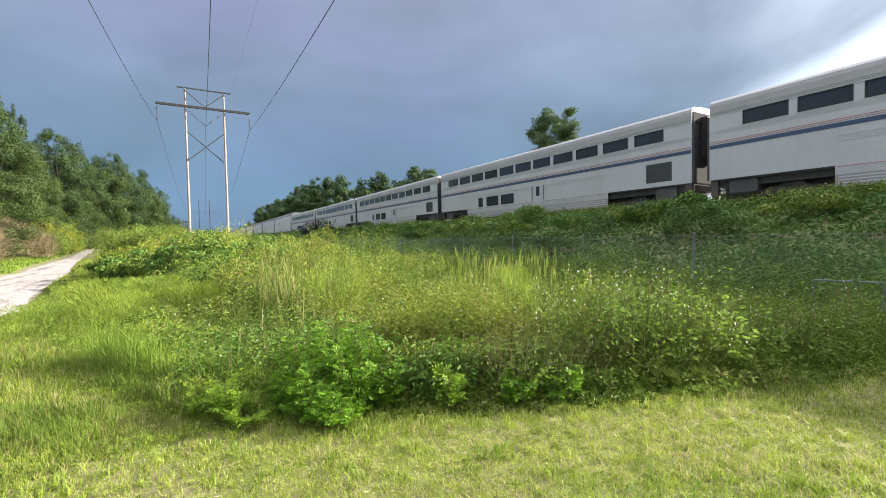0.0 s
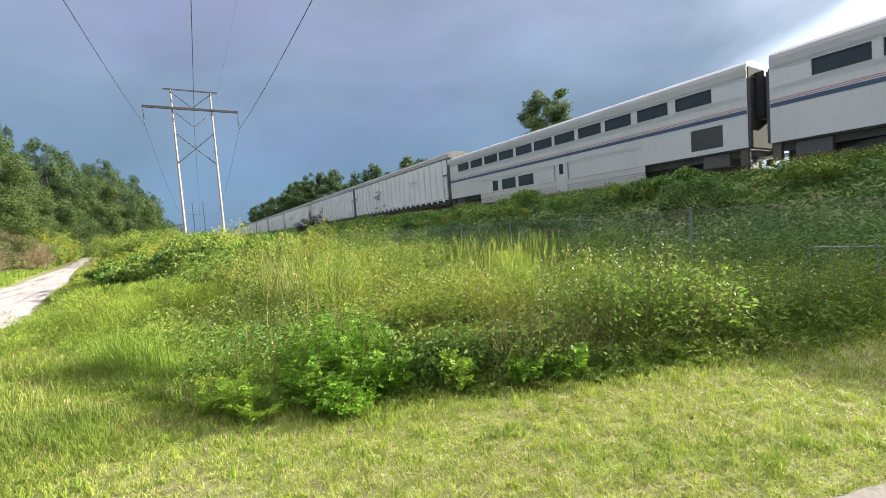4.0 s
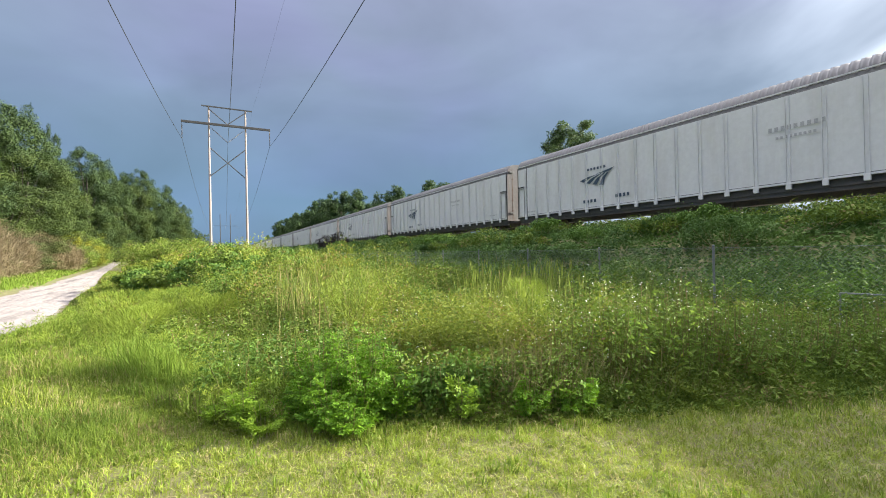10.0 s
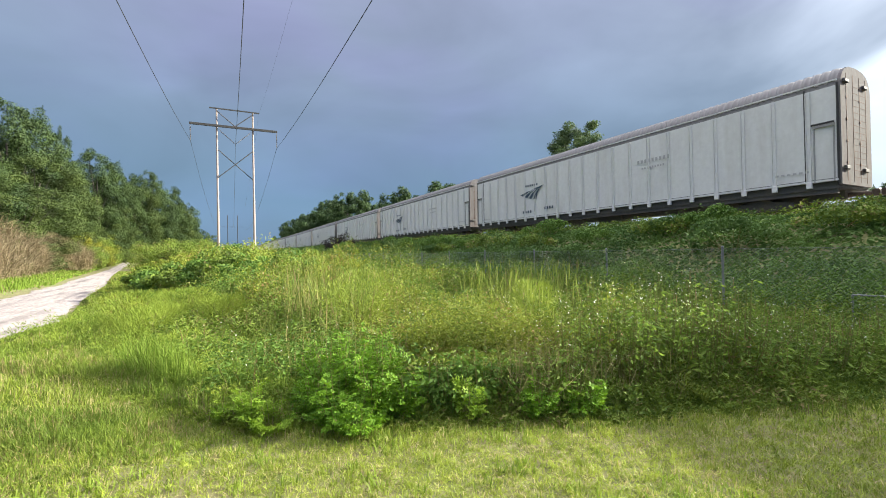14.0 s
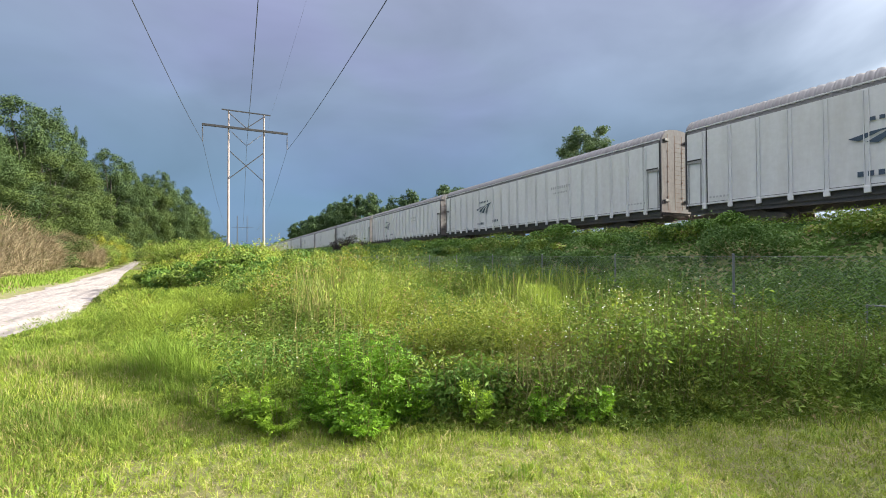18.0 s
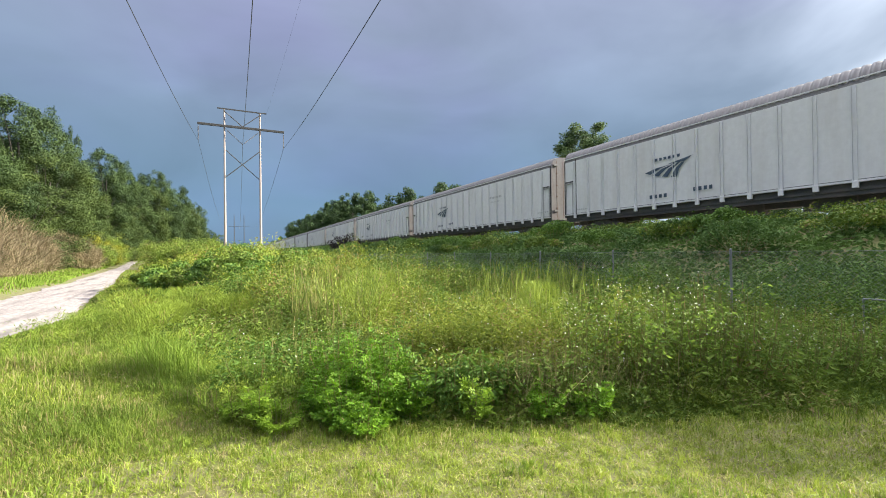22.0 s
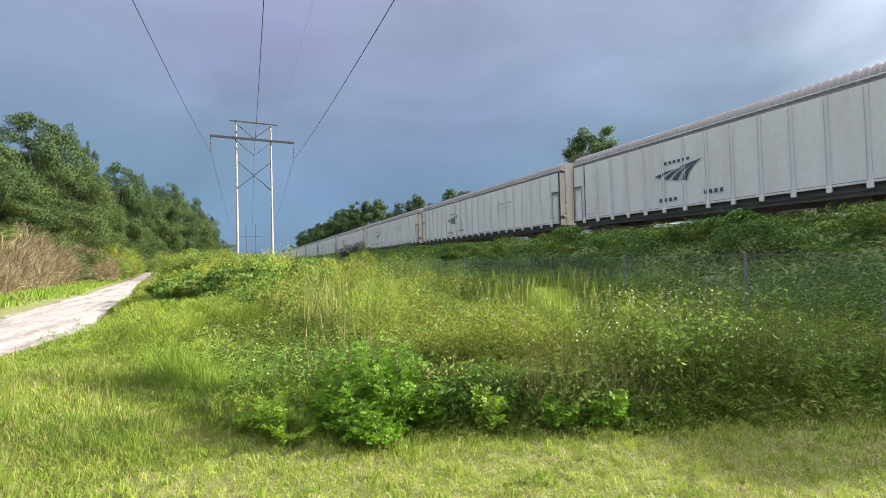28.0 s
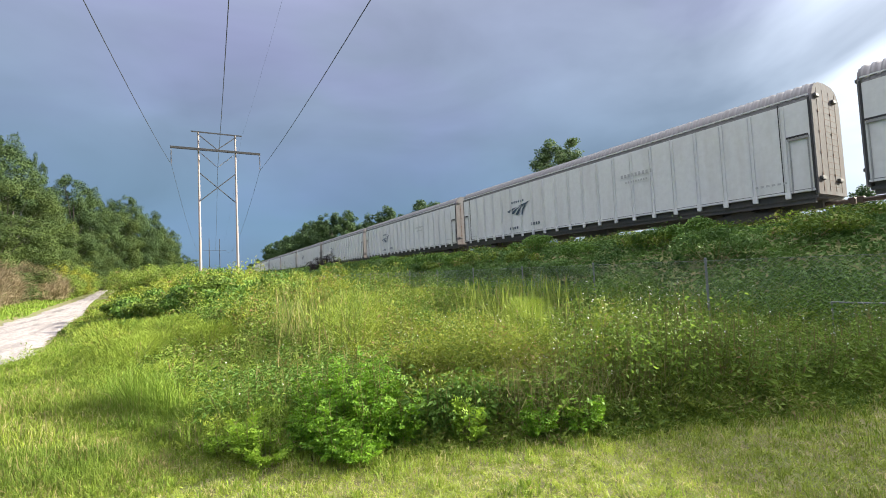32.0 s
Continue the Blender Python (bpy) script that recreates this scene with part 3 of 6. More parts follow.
def autorack():
    """A covered car carrier: ribbed side screens, corrugated rounded roof, folding end doors."""
    car = thing("autorack_car", "white ribbed covered car-carrier wagon with rounded roof", "rail car", "covered wagons of the train")
    hw, h = 1.55, RACK_HALF
    eave = 5.20
    # side walls
    for s in (-1, 1):
        part("side_wall", boxes((s * (hw - 0.06), -h + 0.12, 1.32, s * hw, h - 0.12, eave)), M_RACK, car)
    # roof with shallow corrugations across
    prof = [(-hw, eave), (-hw + 0.06, 5.46), (-hw + 0.20, 5.72), (-hw + 0.42, 5.93), (-hw + 0.85, 6.07), (0, 6.12)]
    prof = prof + [(-x, z) for x, z in prof[-2::-1]]
    ys = []
    y = -h + 0.1
    while y < h - 0.1:
        ys += [(y, -0.05), (y + 0.11, -0.05), (y + 0.13, 0.04), (y + 0.26, 0.04), (y + 0.28, -0.05)]
        y += 0.31
    ys.append((h - 0.1, 0.0))
    V = []
    for yy, out in ys:
        for i, (x, z) in enumerate(prof):
            o = out if 1 <= min(i, len(prof) - 1 - i) <= 3 else 0.0
            V.append((x * (1 + o / hw), min(yy, h - 0.1), z + o))
    n = len(prof)
    T = []
    for i in range(len(ys) - 1):
        for j in range(n - 1):
            a = i * n + j
            T += [(a, a + n, a + 1), (a + 1, a + n, a + n + 1)]
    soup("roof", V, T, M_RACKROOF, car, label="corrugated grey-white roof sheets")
    part("eave_rail", boxes((-hw - 0.015, -h + 0.1, eave + 0.19, -hw + 0.06, h - 0.1, eave + 0.25)), M_RACK, car)
    part("eave_rail", boxes((hw - 0.06, -h + 0.1, eave + 0.19, hw + 0.015, h - 0.1, eave + 0.25)), M_RACK, car)
    # posts with a foot plate, on both sides
    post = boxes((-0.03, -0.055, 1.30, 0.0, 0.055, 5.12), (-0.075, -0.085, 1.30, 0.0, -0.060, 5.14), (-0.075, 0.060, 1.30, 0.0, 0.085, 5.14))
    foot = boxes((-0.085, -0.10, 1.08, 0.05, 0.10, 1.36), bevel=0.015)
    me_post, me_foot = as_mesh("post", post, M_RACK), as_mesh("post_foot", foot, M_RACK)
    m = 21
    for s in (-1, 1):
        for i in range(m):
            yy = -h + 1.05 + i * (2 * h - 2.1) / (m - 1)
            p = shared("post", me_post, car, pose(s * hw, yy, 0, 0, 0, 0 if s < 0 else 180))
            shared("post_foot", me_foot, p)
    # sills and underframe
    for s in (-1, 1):
        part("side_sill", boxes((s * (hw - 0.10), -h + 0.1, 1.31, s * (hw + 0.04), h - 0.1, 1.38)), M_RACK, car)
        part("sill_joint", boxes((s * (hw - 0.01), -h + 0.15, 1.40, s * (hw + 0.006), h - 0.15, 1.425)), M_GRILLE, car, "dark joint above the sill")
        part("underframe", boxes((s * (hw - 0.35), -h + 0.2, 0.82, s * (hw - 0.16), h - 0.2, 1.30)), M_SILL, car, "dark frame rail under the deck")
    part("deck", boxes((-hw + 0.1, -h + 0.1, 1.0, hw - 0.1, h - 0.1, 1.14)), M_SILL, car)
    part("centre_sill", boxes((-0.35, -h + 0.3, 0.62, 0.35, h - 0.3, 1.0), (-0.55, -2.2, 0.35, 0.55, -0.4, 0.95), (-0.4, 1.2, 0.4, 0.2, 2.4, 0.9)), M_SILL, car)
    # ends
    for s in (-1, 1):
        bm = bmesh.new()
        out = [(-hw + 0.02, 1.15)] + [(x * 0.985, z - 0.02) for x, z in prof] + [(hw - 0.02, 1.15)]
        prism(bm, out, s * (h - 0.12), s * h)
        end = part("end_door", bm, M_RACKEND, car, "pinkish-white rust-streaked folding end door")
        seam = bmesh.new()
        for x in (-0.98, -0.32, 0.34, 1.0):
            box(seam, x - 0.014, s * (h - 0.01), 1.3, x + 0.014, s * (h + 0.010), 5.75)
        for z in (2.0, 2.9, 3.8, 4.7):
            for x in (-0.98, 0.34):
                box(seam, x - 0.05, s * (h - 0.01), z, x + 0.05, s * (h + 0.025), z + 0.1)
        part("hinge", seam, M_RUST, end, "rusty hinge line")
        seam = bmesh.new()
        for i in range(15):
            box(seam, -0.30, s * (h - 0.01), 1.5 + i * 0.27, 0.98, s * (h + 0.006), 1.515 + i * 0.27)
        tagged(part("panel_seam", seam, M_RUST, end, "thin rust lines across the door panels"), kind="stuff")
        for x in (-1.15, 0.75):
            for z in (1.75, 5.3):
                part("latch", boxes((x - 0.2, s * (h - 0.02), z, x + 0.2, s * (h + 0.10), z + 0.16), bevel=0.03), M_SILL, end)
        # dark gasket round the end, on the sides and over the roof
        for q in (-1, 1):
            part("gasket", boxes((q * (hw - 0.02), s * (h - 0.13), 1.2, q * (hw + 0.02), s * (h - 0.06), eave + 0.1)), M_GASKET, car)
        for q in (-1, 1):
            part("gasket", boxes((q * (hw - 0.02), s * (h - 1.20), 1.3, q * (hw + 0.012), s * (h - 1.15), eave + 0.1)), M_GASKET, car)
        # ladder recess beside the end
        for q in (-1, 1):
            bm = bmesh.new()
            y_in, y_out = s * (h - 0.86), s * (h - 0.22)
            for yy in (y_in, y_out):
                box(bm, q * (hw - 0.01), yy - 0.022, 1.3, q * (hw + 0.045), yy + 0.022, 3.62)
            box(bm, q * (hw - 0.01), min(y_in, y_out) - 0.05, 3.58, q * (hw + 0.06), max(y_in, y_out) + 0.05, 3.68)
            lad = part("corner_frame", bm, M_LADDER, car, "grey ladder frame")
            # black plate painted in as the shadow line over the ladder frame
            part("shadow_plate", boxes((q * (hw - 0.01), min(y_in, y_out) - 0.02, 3.70, q * (hw + 0.03), max(y_in, y_out) + 0.1, 3.78)), M_GASKET, lad)
        bm = bmesh.new()
        rod(bm, (0, s * (h - 0.3), 0.80), (0, s * (h + 0.55), 0.80), 0.11, 0.09, 10)
        box(bm, -0.15, s * (h + 0.45), 0.66, 0.15, s * (h + 0.68), 0.95, bevel=0.03)
        part("coupler", bm, M_WHEEL, car, "steel coupler")
        truck(car, s * (h - 3.1))
    # markings on both sides: a fan-shaped emblem, bars for the lettering
    for s in (-1, 1):
        x = s * (hw + 0.047)
        bm = bmesh.new()
        far = 1 if s < 0 else -1

        def quad(*pts):
            bm.faces.new([bm.verts.new((x, far * p, z)) for p, z in pts])
        c = 5.4                        # centre of the emblem along the car

        def U(u, v):
            return (c + 1.4 - 2.8 * u, 2.76 + 1.05 * v)
        foot = [(0.0, 0.50), (0.14, 0.34), (0.28, 0.22), (0.42, 0.12), (0.56, 0.05), (0.70, 0.0)]
        head = [(0.56, 0.73), (0.62, 0.75), (0.68, 0.76), (0.74, 0.76), (0.80, 0.75), (0.86, 0.73)]
        fu, fv = [p[0] for p in foot], [p[1] for p in foot]
        hu, hv = [p[0] for p in head], [p[1] for p in head]

        def at(us, vs, q):
            k = [n / 5 for n in range(6)]
            return float(np.interp(q, k, us)), float(np.interp(q, k, vs))
        for q0, q1 in ((0.0, 0.17), (0.275, 0.445), (0.55, 0.72), (0.825, 1.0)):
            mid0 = [(m + n) / 2 + e for m, n, e in zip(at(fu, fv, q0), at(hu, hv, q0), (-0.03, 0.05))]
            mid1 = [(m + n) / 2 + e for m, n, e in zip(at(fu, fv, q1), at(hu, hv, q1), (-0.03, 0.05))]
            quad(U(*at(fu, fv, q0)), U(*at(fu, fv, q1)), U(*mid1), U(*mid0))
            quad(U(*mid0), U(*mid1), U(*at(hu, hv, q1)), U(*at(hu, hv, q0)))
        quad(U(0.50, 0.77), U(0.86, 0.76), U(1.02, 1.0), U(0.76, 0.88))
        part("emblem", bm, M_MARK, car, "dark blue fan-shaped emblem")

        def bars(y0, y1, z0, z1, count, mat, name, label):
            w = (y1 - y0) / count
            b = bmesh.new()
            for i in range(count):
                a = y0 + i * w
                b.faces.new([b.verts.new((x, far * p, z)) for p, z in ((a, z0), (a + w * 0.6, z0), (a + w * 0.6, z1), (a, z1))])
            tagged(part(name, b, mat, car, label), kind="stuff")
        bars(c - 0.75, c + 0.85, 3.86, 4.02, 6, M_MARK, "marking", "line of small dark lettering")
        bars(c + 0.05, c + 1.25, 1.72, 1.93, 4, M_MARK, "marking", "line of small dark lettering")
        bars(c - 2.45, c - 1.35, 1.84, 2.05, 4, M_MARK, "marking", "line of small dark lettering")
        bars(c - 11.7, c - 9.6, 3.72, 3.92, 9, M_MARKTEXT, "marking", "faded grey lettering")
        bars(c - 11.4, c - 9.9, 3.36, 3.48, 9, M_MARKTEXT, "marking", "faded grey lettering")
        bars(c - 17.9, c - 16.6, 1.75, 1.84, 6, M_MARKTEXT, "marking", "faded grey lettering")
        bars(c + 5.9, c + 6.9, 1.60, 1.70, 6, M_MARKTEXT, "marking", "faded grey lettering")
    return car


COACH_HALF = 12.62


def coach():
    """A two-storey stainless coach: fluted sides, window rows, blue stripe, truck openings in the skirt."""
    car = thing("coach_car", "silver two-storey passenger coach with blue stripe", "rail car", "coaches of the train")
    hw, h = 1.55, COACH_HALF
    wins = [10.3, 8.25, 6.2, 4.2, 2.15, 0.15, -1.86, -3.92, -5.96, -8.10, -10.26]
    low = [(5.80, 0.70), (4.10, 1.68), (2.11, 1.66)]
    roofline = [(hw, 4.42), (hw - 0.005, 4.86), (hw - 0.03, 5.04), (hw - 0.11, 5.15), (hw - 0.3, 5.22), (hw - 0.8, 5.27), (0, 5.29)]
    # side plates are cut into strips round the windows so that the openings are real
    for s in (-1, 1):
        rows = []
        t = 0.05
        xa, xb = s * (hw - t), s * hw
        far = 1 if s < 0 else -1

        def strip(p0, p1, z0, z1):
            a, b = sorted((far * p0, far * p1))
            rows.append((xa, a, z0, xb, b, z1))
        strip(-h, h, 4.36, 4.43)
        strip(-h, h, 2.62, 3.74)
        edges = [-h] + sum([[w - 0.85, w + 0.85] for w in sorted(wins)], []) + [h]
        for a, b in zip(edges[::2], edges[1::2]):
            strip(a, b, 3.74, 4.36)
        # lower storey between the trucks, and above them
        strip(-7.55, 7.9, 0.92, 1.34)
        strip(-7.55, 7.9, 2.16, 2.62)
        lw = sorted((c - w / 2, c + w / 2) for c, w in low)
        edges = [-7.55] + sum([[a, b] for a, b in lw], []) + [7.9]
        for a, b in zip(edges[::2], edges[1::2]):
            strip(a, b, 1.34, 2.16)
        strip(-h, -7.55, 1.28, 1.52)
        strip(-h, -11.58, 1.52, 2.62)
        strip(-10.10, -7.55, 1.52, 2.62)
        strip(-11.58, -10.10, 2.56, 2.62)
        strip(7.9, h, 1.28, 2.62)
        side = part("side_wall", boxes(*rows), M_STAINLESS, car)
        part("skirt", boxes((s * (hw - 0.05), -7.55, 0.40, s * hw, 7.9, 0.918)), M_SKIRT, side, "dirt-browned lower skirt")
        # fluting
        long_me = as_mesh("flute", boxes((-0.012, -7.6, 0.0, 0.0, 7.6, 0.05)), M_STAINLESS)
        thin_me = as_mesh("flute", boxes((-0.012, -h + 0.1, 0.0, 0.0, h - 0.1, 0.018)), M_STAINLESS)
        for z in (0.55, 0.67, 0.79, 0.91, 1.03, 1.15, 2.26, 2.36, 2.46):
            shared("flute", long_me, side, pose(s * hw, 0.2 * far, z, 0, 0, 0 if s < 0 else 180))
        for z in (4.37, 4.40, 4.47, 4.52, 4.57, 3.50, 3.58, 3.65):
            shared("flute", thin_me, side, pose(s * hw, 0, z, 0, 0, 0 if s < 0 else 180))
        part("stripe", boxes((s * hw, -h + 0.02, 2.80, s * (hw + 0.008), h - 0.02, 2.98)), M_BLUE, side, "dark blue stripe")
        part("stripe", boxes((s * hw, -h + 0.02, 3.03, s * (hw + 0.008), h - 0.02, 3.055), (s * hw, -h + 0.02, 3.11, s * (hw + 0.008), h - 0.02, 3.135)), M_RED, side, "thin red lines")
        part("stripe", boxes((s * hw, -7.5, 1.22, s * (hw + 0.008), 7.85, 1.245)), M_RED, side, "thin red line")
        glass = as_mesh("window", boxes((-0.01, -0.85, -0.31, 0.01, 0.85, 0.31)), M_GLASS)
        frame_me = as_mesh("window_gasket", boxes((-0.012, -0.87, -0.33, 0.006, -0.83, 0.33), (-0.012, 0.83, -0.33, 0.006, 0.87, 0.33),
                                                  (-0.012, -0.83, 0.29, 0.006, 0.83, 0.33), (-0.012, -0.83, -0.33, 0.006, 0.83, -0.29)), M_GASKET)
        for w in wins:
            p = shared("window", glass, car, pose(s * (hw - 0.03), far * w, 4.05, 0, 0, 0 if s < 0 else 180))
            shared("window_gasket", frame_me, p, pose(-0.032, 0, 0))
        for c, w in low:
            part("window", boxes((s * (hw - 0.04), far * c - w / 2, 1.34, s * (hw - 0.02), far * c + w / 2, 2.16)), M_GLASS, car)
        a = far * -10.84
        g = boxes(*[(s * (hw - 0.04), a - 0.74, 1.52 + i * 0.08, s * (hw - 0.01), a + 0.74, 1.57 + i * 0.08) for i in range(13)])
        box(g, s * (hw - 0.07), a - 0.74, 1.52, s * (hw - 0.05), a + 0.74, 2.56)
        part("grille", g, M_GRILLE, car, "dark louvred air grille")
        d = far * -1.45
        door = part("door", boxes((s * (hw - 0.005), d - 0.46, 0.5, s * (hw + 0.012), d + 0.46, 2.5), bevel=0.005), M_STAINLESS, car)
        part("door_window", boxes((s * (hw + 0.011), d - 0.18, 1.66, s * (hw + 0.016), d + 0.18, 2.36)), M_GLASS, door)
        for e in (-0.6, 0.6):
            part("grab_rail", boxes((s * (hw + 0.01), d + e - 0.02, 1.3, s * (hw + 0.06), d + e + 0.02, 2.4)), M_LADDER, door)
    bm = bmesh.new()
    prism(bm, [(x, z) for x, z in roofline] + [(-x, z) for x, z in roofline[-2::-1]], -h, h)
    roof = part("roof", bm, M_COACHROOF, car, "dull grey roof")
    for i in range(9):
        part("roof_vent", boxes((-0.85, -10.5 + i * 2.6, 5.20, 0.85, -9.6 + i * 2.6, 5.31), bevel=0.02), M_RACKROOF, roof)
    part("floor", boxes((-hw + 0.06, -h + 0.05, 1.2, hw - 0.06, h - 0.05, 1.3), (-hw + 0.06, -7.5, 0.42, hw - 0.06, 7.85, 0.5)), M_SILL, car)
    for s in (-1, 1):
        part("end_wall", boxes((-hw + 0.06, s * (h - 0.05), 1.3, hw - 0.06, s * h, 4.5)), M_ENDWALL, car, "dark end wall")
        part("diaphragm", boxes((-0.75, s * (h + 0.001), 2.6, 0.75, s * (h + 0.36), 4.75), bevel=0.05), M_GASKET, car, "black rubber gangway bellows")
        for q in (-1, 1):
            part("end_post", boxes((q * (hw - 0.2), s * (h + 0.001), 1.3, q * (hw - 0.02), s * (h + 0.12), 4.4)), M_ENDWALL, car)
            part("step", boxes((q * 1.2, s * (h - 0.35), 0.5, q * 1.5, s * (h - 0.05), 1.2)), M_TRUCK, car)
        # plate added over the sunlit roof end to darken the gap
        part("dark_end_plate", boxes((-hw + 0.12, s * (h + 0.002), 4.42, hw - 0.12, s * (h + 0.03), 4.96), bevel=0.01), M_ENDWALL, car, "dark plate added for the shade at the roof end")
        part("equipment_box", boxes((-1.45, s * 11.2 - 0.6, 0.55, 1.45, s * 11.2 + 0.6, 1.19), bevel=0.03), M_SILL, car)
        bm = bmesh.new()
        rod(bm, (0, s * (h - 0.3), 0.80), (0, s * (h + 0.40), 0.80), 0.10, 0.09, 10)
        part("coupler", bm, M_SHINY, car, "bright steel coupler")
        # boxes added to block light showing through under the floor
        part("underfloor_shroud", boxes((-1.3, s * 9.4 - 2.9, 0.9, 1.3, s * 9.4 + 2.9, 1.19), (-0.6, s * 9.4 - 2.9, 0.35, 0.6, s * 9.4 + 2.9, 0.95)), M_SILL, car)
        truck(car, s * 9.4)
    return car


TRAIN = []                             # (car, place along the train at the start)
first_coach = coach()
for k in range(6):
    c = 24.25 + 26.1 * (k - 2)
    ob = first_coach if k == 0 else copy_thing(first_coach, Matrix())
    TRAIN.append((ob, c))
first_rack = autorack()
for k in range(26):
    c = 129.1 if k == 0 else 156.75 + 28.5 * (k - 1)
    ob = first_rack if k == 0 else copy_thing(first_rack, Matrix())
    TRAIN.append((ob, c))

# the emblem and lettering sit further along on some cars
for k, d in {0: -0.9, 4: 0.5, 12: -0.7, 16: -0.9}.items():
    for mark in TRAIN[6 + k][0].children:
        if mark.name.startswith(("emblem", "marking")):
            mark.location.y += d


# ---- power line ----
LINE_DX = 0.0155                       # drift of the line towards +X per metre along Y


def line_x(x, y):
    return x + LINE_DX * (y - 64.2)


def tower():
    """Timber H-frame: two poles, crossarm, static arm, braces and hanging insulators. Base at the origin."""
    t = thing("transmission_tower", "weathered timber H-frame power line tower with crossarm", "power tower", "towers of the power line")
    for x in (-2.25, 2.25):
        bm = bmesh.new()
        rod(bm, (x, 0, -1.0), (x, 0, 20.45), 0.18, 0.10, 14)
        part("pole", bm, M_POLE, t, "sun-bleached round timber pole")
    part("crossarm", boxes((-5.45, -0.42, 17.88, 5.45, -0.24, 18.2), bevel=0.02), M_ARM, t)
    part("static_arm", boxes((-3.1, -0.3, 20.36, 3.1, -0.2, 20.52)), M_ARM, t)
    def brace(a, b):
        bm = bmesh.new()
        rod(bm, a, b, 0.06, 0.06, 6)
        part("brace", bm, M_BRACE, t)
    for s in (-1, 1):
        brace((s * 2.25, -0.3, 20.1), (0, -0.3, 18.2))
        brace((s * 2.2, -0.2 * s, 14.95), (-s * 2.2, -0.2 * s, 10.95))
    def string(a, b):
        bm = bmesh.new()
        a, b = Vector(a), Vector(b)
        rod(bm, a, b, 0.025, 0.025, 6)
        for i in range(12):
            p = a.lerp(b, (i + 1.5) / 14)
            rod(bm, p, p + (b - a).normalized() * 0.06, 0.05, 0.095, 10)
        part("insulator", bm, M_INSUL, t, "brown disc insulator string")
    for x in (-5.35, 5.35):
        string((x, -0.33, 17.88), (x, -0.33, 15.7))
    for s in (-1, 1):
        string((s * 2.05, -0.33, 17.6), (0, -0.33, 15.7))
    return t


TOWER_Z = 1.32
TOWERS = [(1.7, 64.2), (1.7, -96.0)]
first_tower = tower()
for k, (x, y) in enumerate(TOWERS):
    m = pose(line_x(x, y), y, TOWER_Z, 0, 0, -0.9)
    if k == 0:
        first_tower.matrix_basis = m
    else:
        copy_thing(first_tower, m)


def far_poles():
    """The next support down the line: two dark poles and a slim arm for the wires."""
    t = thing("pole_pair", "pair of slim dark poles carrying the wires far off", "power tower", m=pose(line_x(1.7, 250), 250, TOWER_Z, 0, 0, -0.9))
    for x in (-2.4, 2.4):
        bm = bmesh.new()
        rod(bm, (x, 0, -1.0), (x, 0, 22.0), 0.24, 0.15, 10)
        part("pole", bm, M_ARM, t)
    part("crossarm", boxes((-5.45, -0.40, 15.68, 5.45, -0.28, 15.80)), M_ARM, t)


far_poles()


def wire(x, z0, sag0, sag1, radius, name, label):
    bm = bmesh.new()
    for (ya, yb, sag) in ((-96.0, 64.2, sag0), (64.2, 250.0, sag1)):
        za = zb = TOWER_Z + z0
        pts = []
        for i in range(41):
            u = i / 40
            y = ya + (yb - ya) * u
            pts.append(Vector((line_x(x, y), y - 0.33, za + (zb - za) * u - 4 * sag * u * (1 - u))))
        for a, b in zip(pts[:-1], pts[1:]):
            rod(bm, a, b, radius, radius, 5)
    ob = part(name, bm, M_WIRE, None)
    tagged(ob, label, "power line", "wires of the power line")


for x in (-3.65, 1.7, 7.05):
    wire(x, 15.7, 4.4, 5.2, 0.022, "conductor", "dark aluminium conductor wire hung from the towers")
wire(4.75, 20.3, 5.1, 5.6, 0.005, "static_wire", "thin static wire along the tower tops")


# ---- chain-link fence ----
def fence():
    f = thing("chain_link_fence", "galvanised chain-link fence overgrown with weeds", "fence")
    top = 1.53
    y0, n, step = 1.95 - 3.03 * 4, 22, 3.03
    post = bmesh.new()
    rod(post, (0, 0, -0.4), (0, 0, top + 0.03), 0.024, 0.024, 10)
    bmesh.ops.create_uvsphere(post, u_segments=8, v_segments=5, radius=0.03, matrix=Matrix.Translation((0, 0, top + 0.04)))
    me = as_mesh("post", post, M_GALV)
    for i in range(n):
        shared("post", me, f, pose(FENCE_X, y0 + i * step, 0))
    bm = bmesh.new()
    rod(bm, (FENCE_X, y0, top), (FENCE_X, y0 + (n - 1) * step, top), 0.0025, 0.0025, 5)
    part("top_wire", bm, M_GALV, f)
    V, T = [], []
    length, hgt, w = (n - 1) * step, 1.5, 0.0022
    for d in (-1, 1):
        k = 0
        while k * 0.075 < length + hgt:
            a = k * 0.075
            p, q = ((a - hgt, a) if d > 0 else (a, a - hgt))
            k += 1
            x = FENCE_X - 0.02 + 0.003 * d
            A, B = np.array((x, y0 + p, top - hgt)), np.array((x, y0 + q, top))
            if min(p, q) < 0 or max(p, q) > length:
                continue
            o = np.array((0, w, 0))
            e = np.array((w * 1.5, 0, 0))
            b = len(V)
            V += [A - o, A + o, A + e, B - o, B + o, B + e]
            T += [(b, b + 1, b + 4), (b, b + 4, b + 3), (b + 1, b + 2, b + 5), (b + 1, b + 5, b + 4), (b + 2, b, b + 3), (b + 2, b + 3, b + 5)]
    soup("wire_mesh", V, T, M_GALV, f, label="diamond wire mesh")


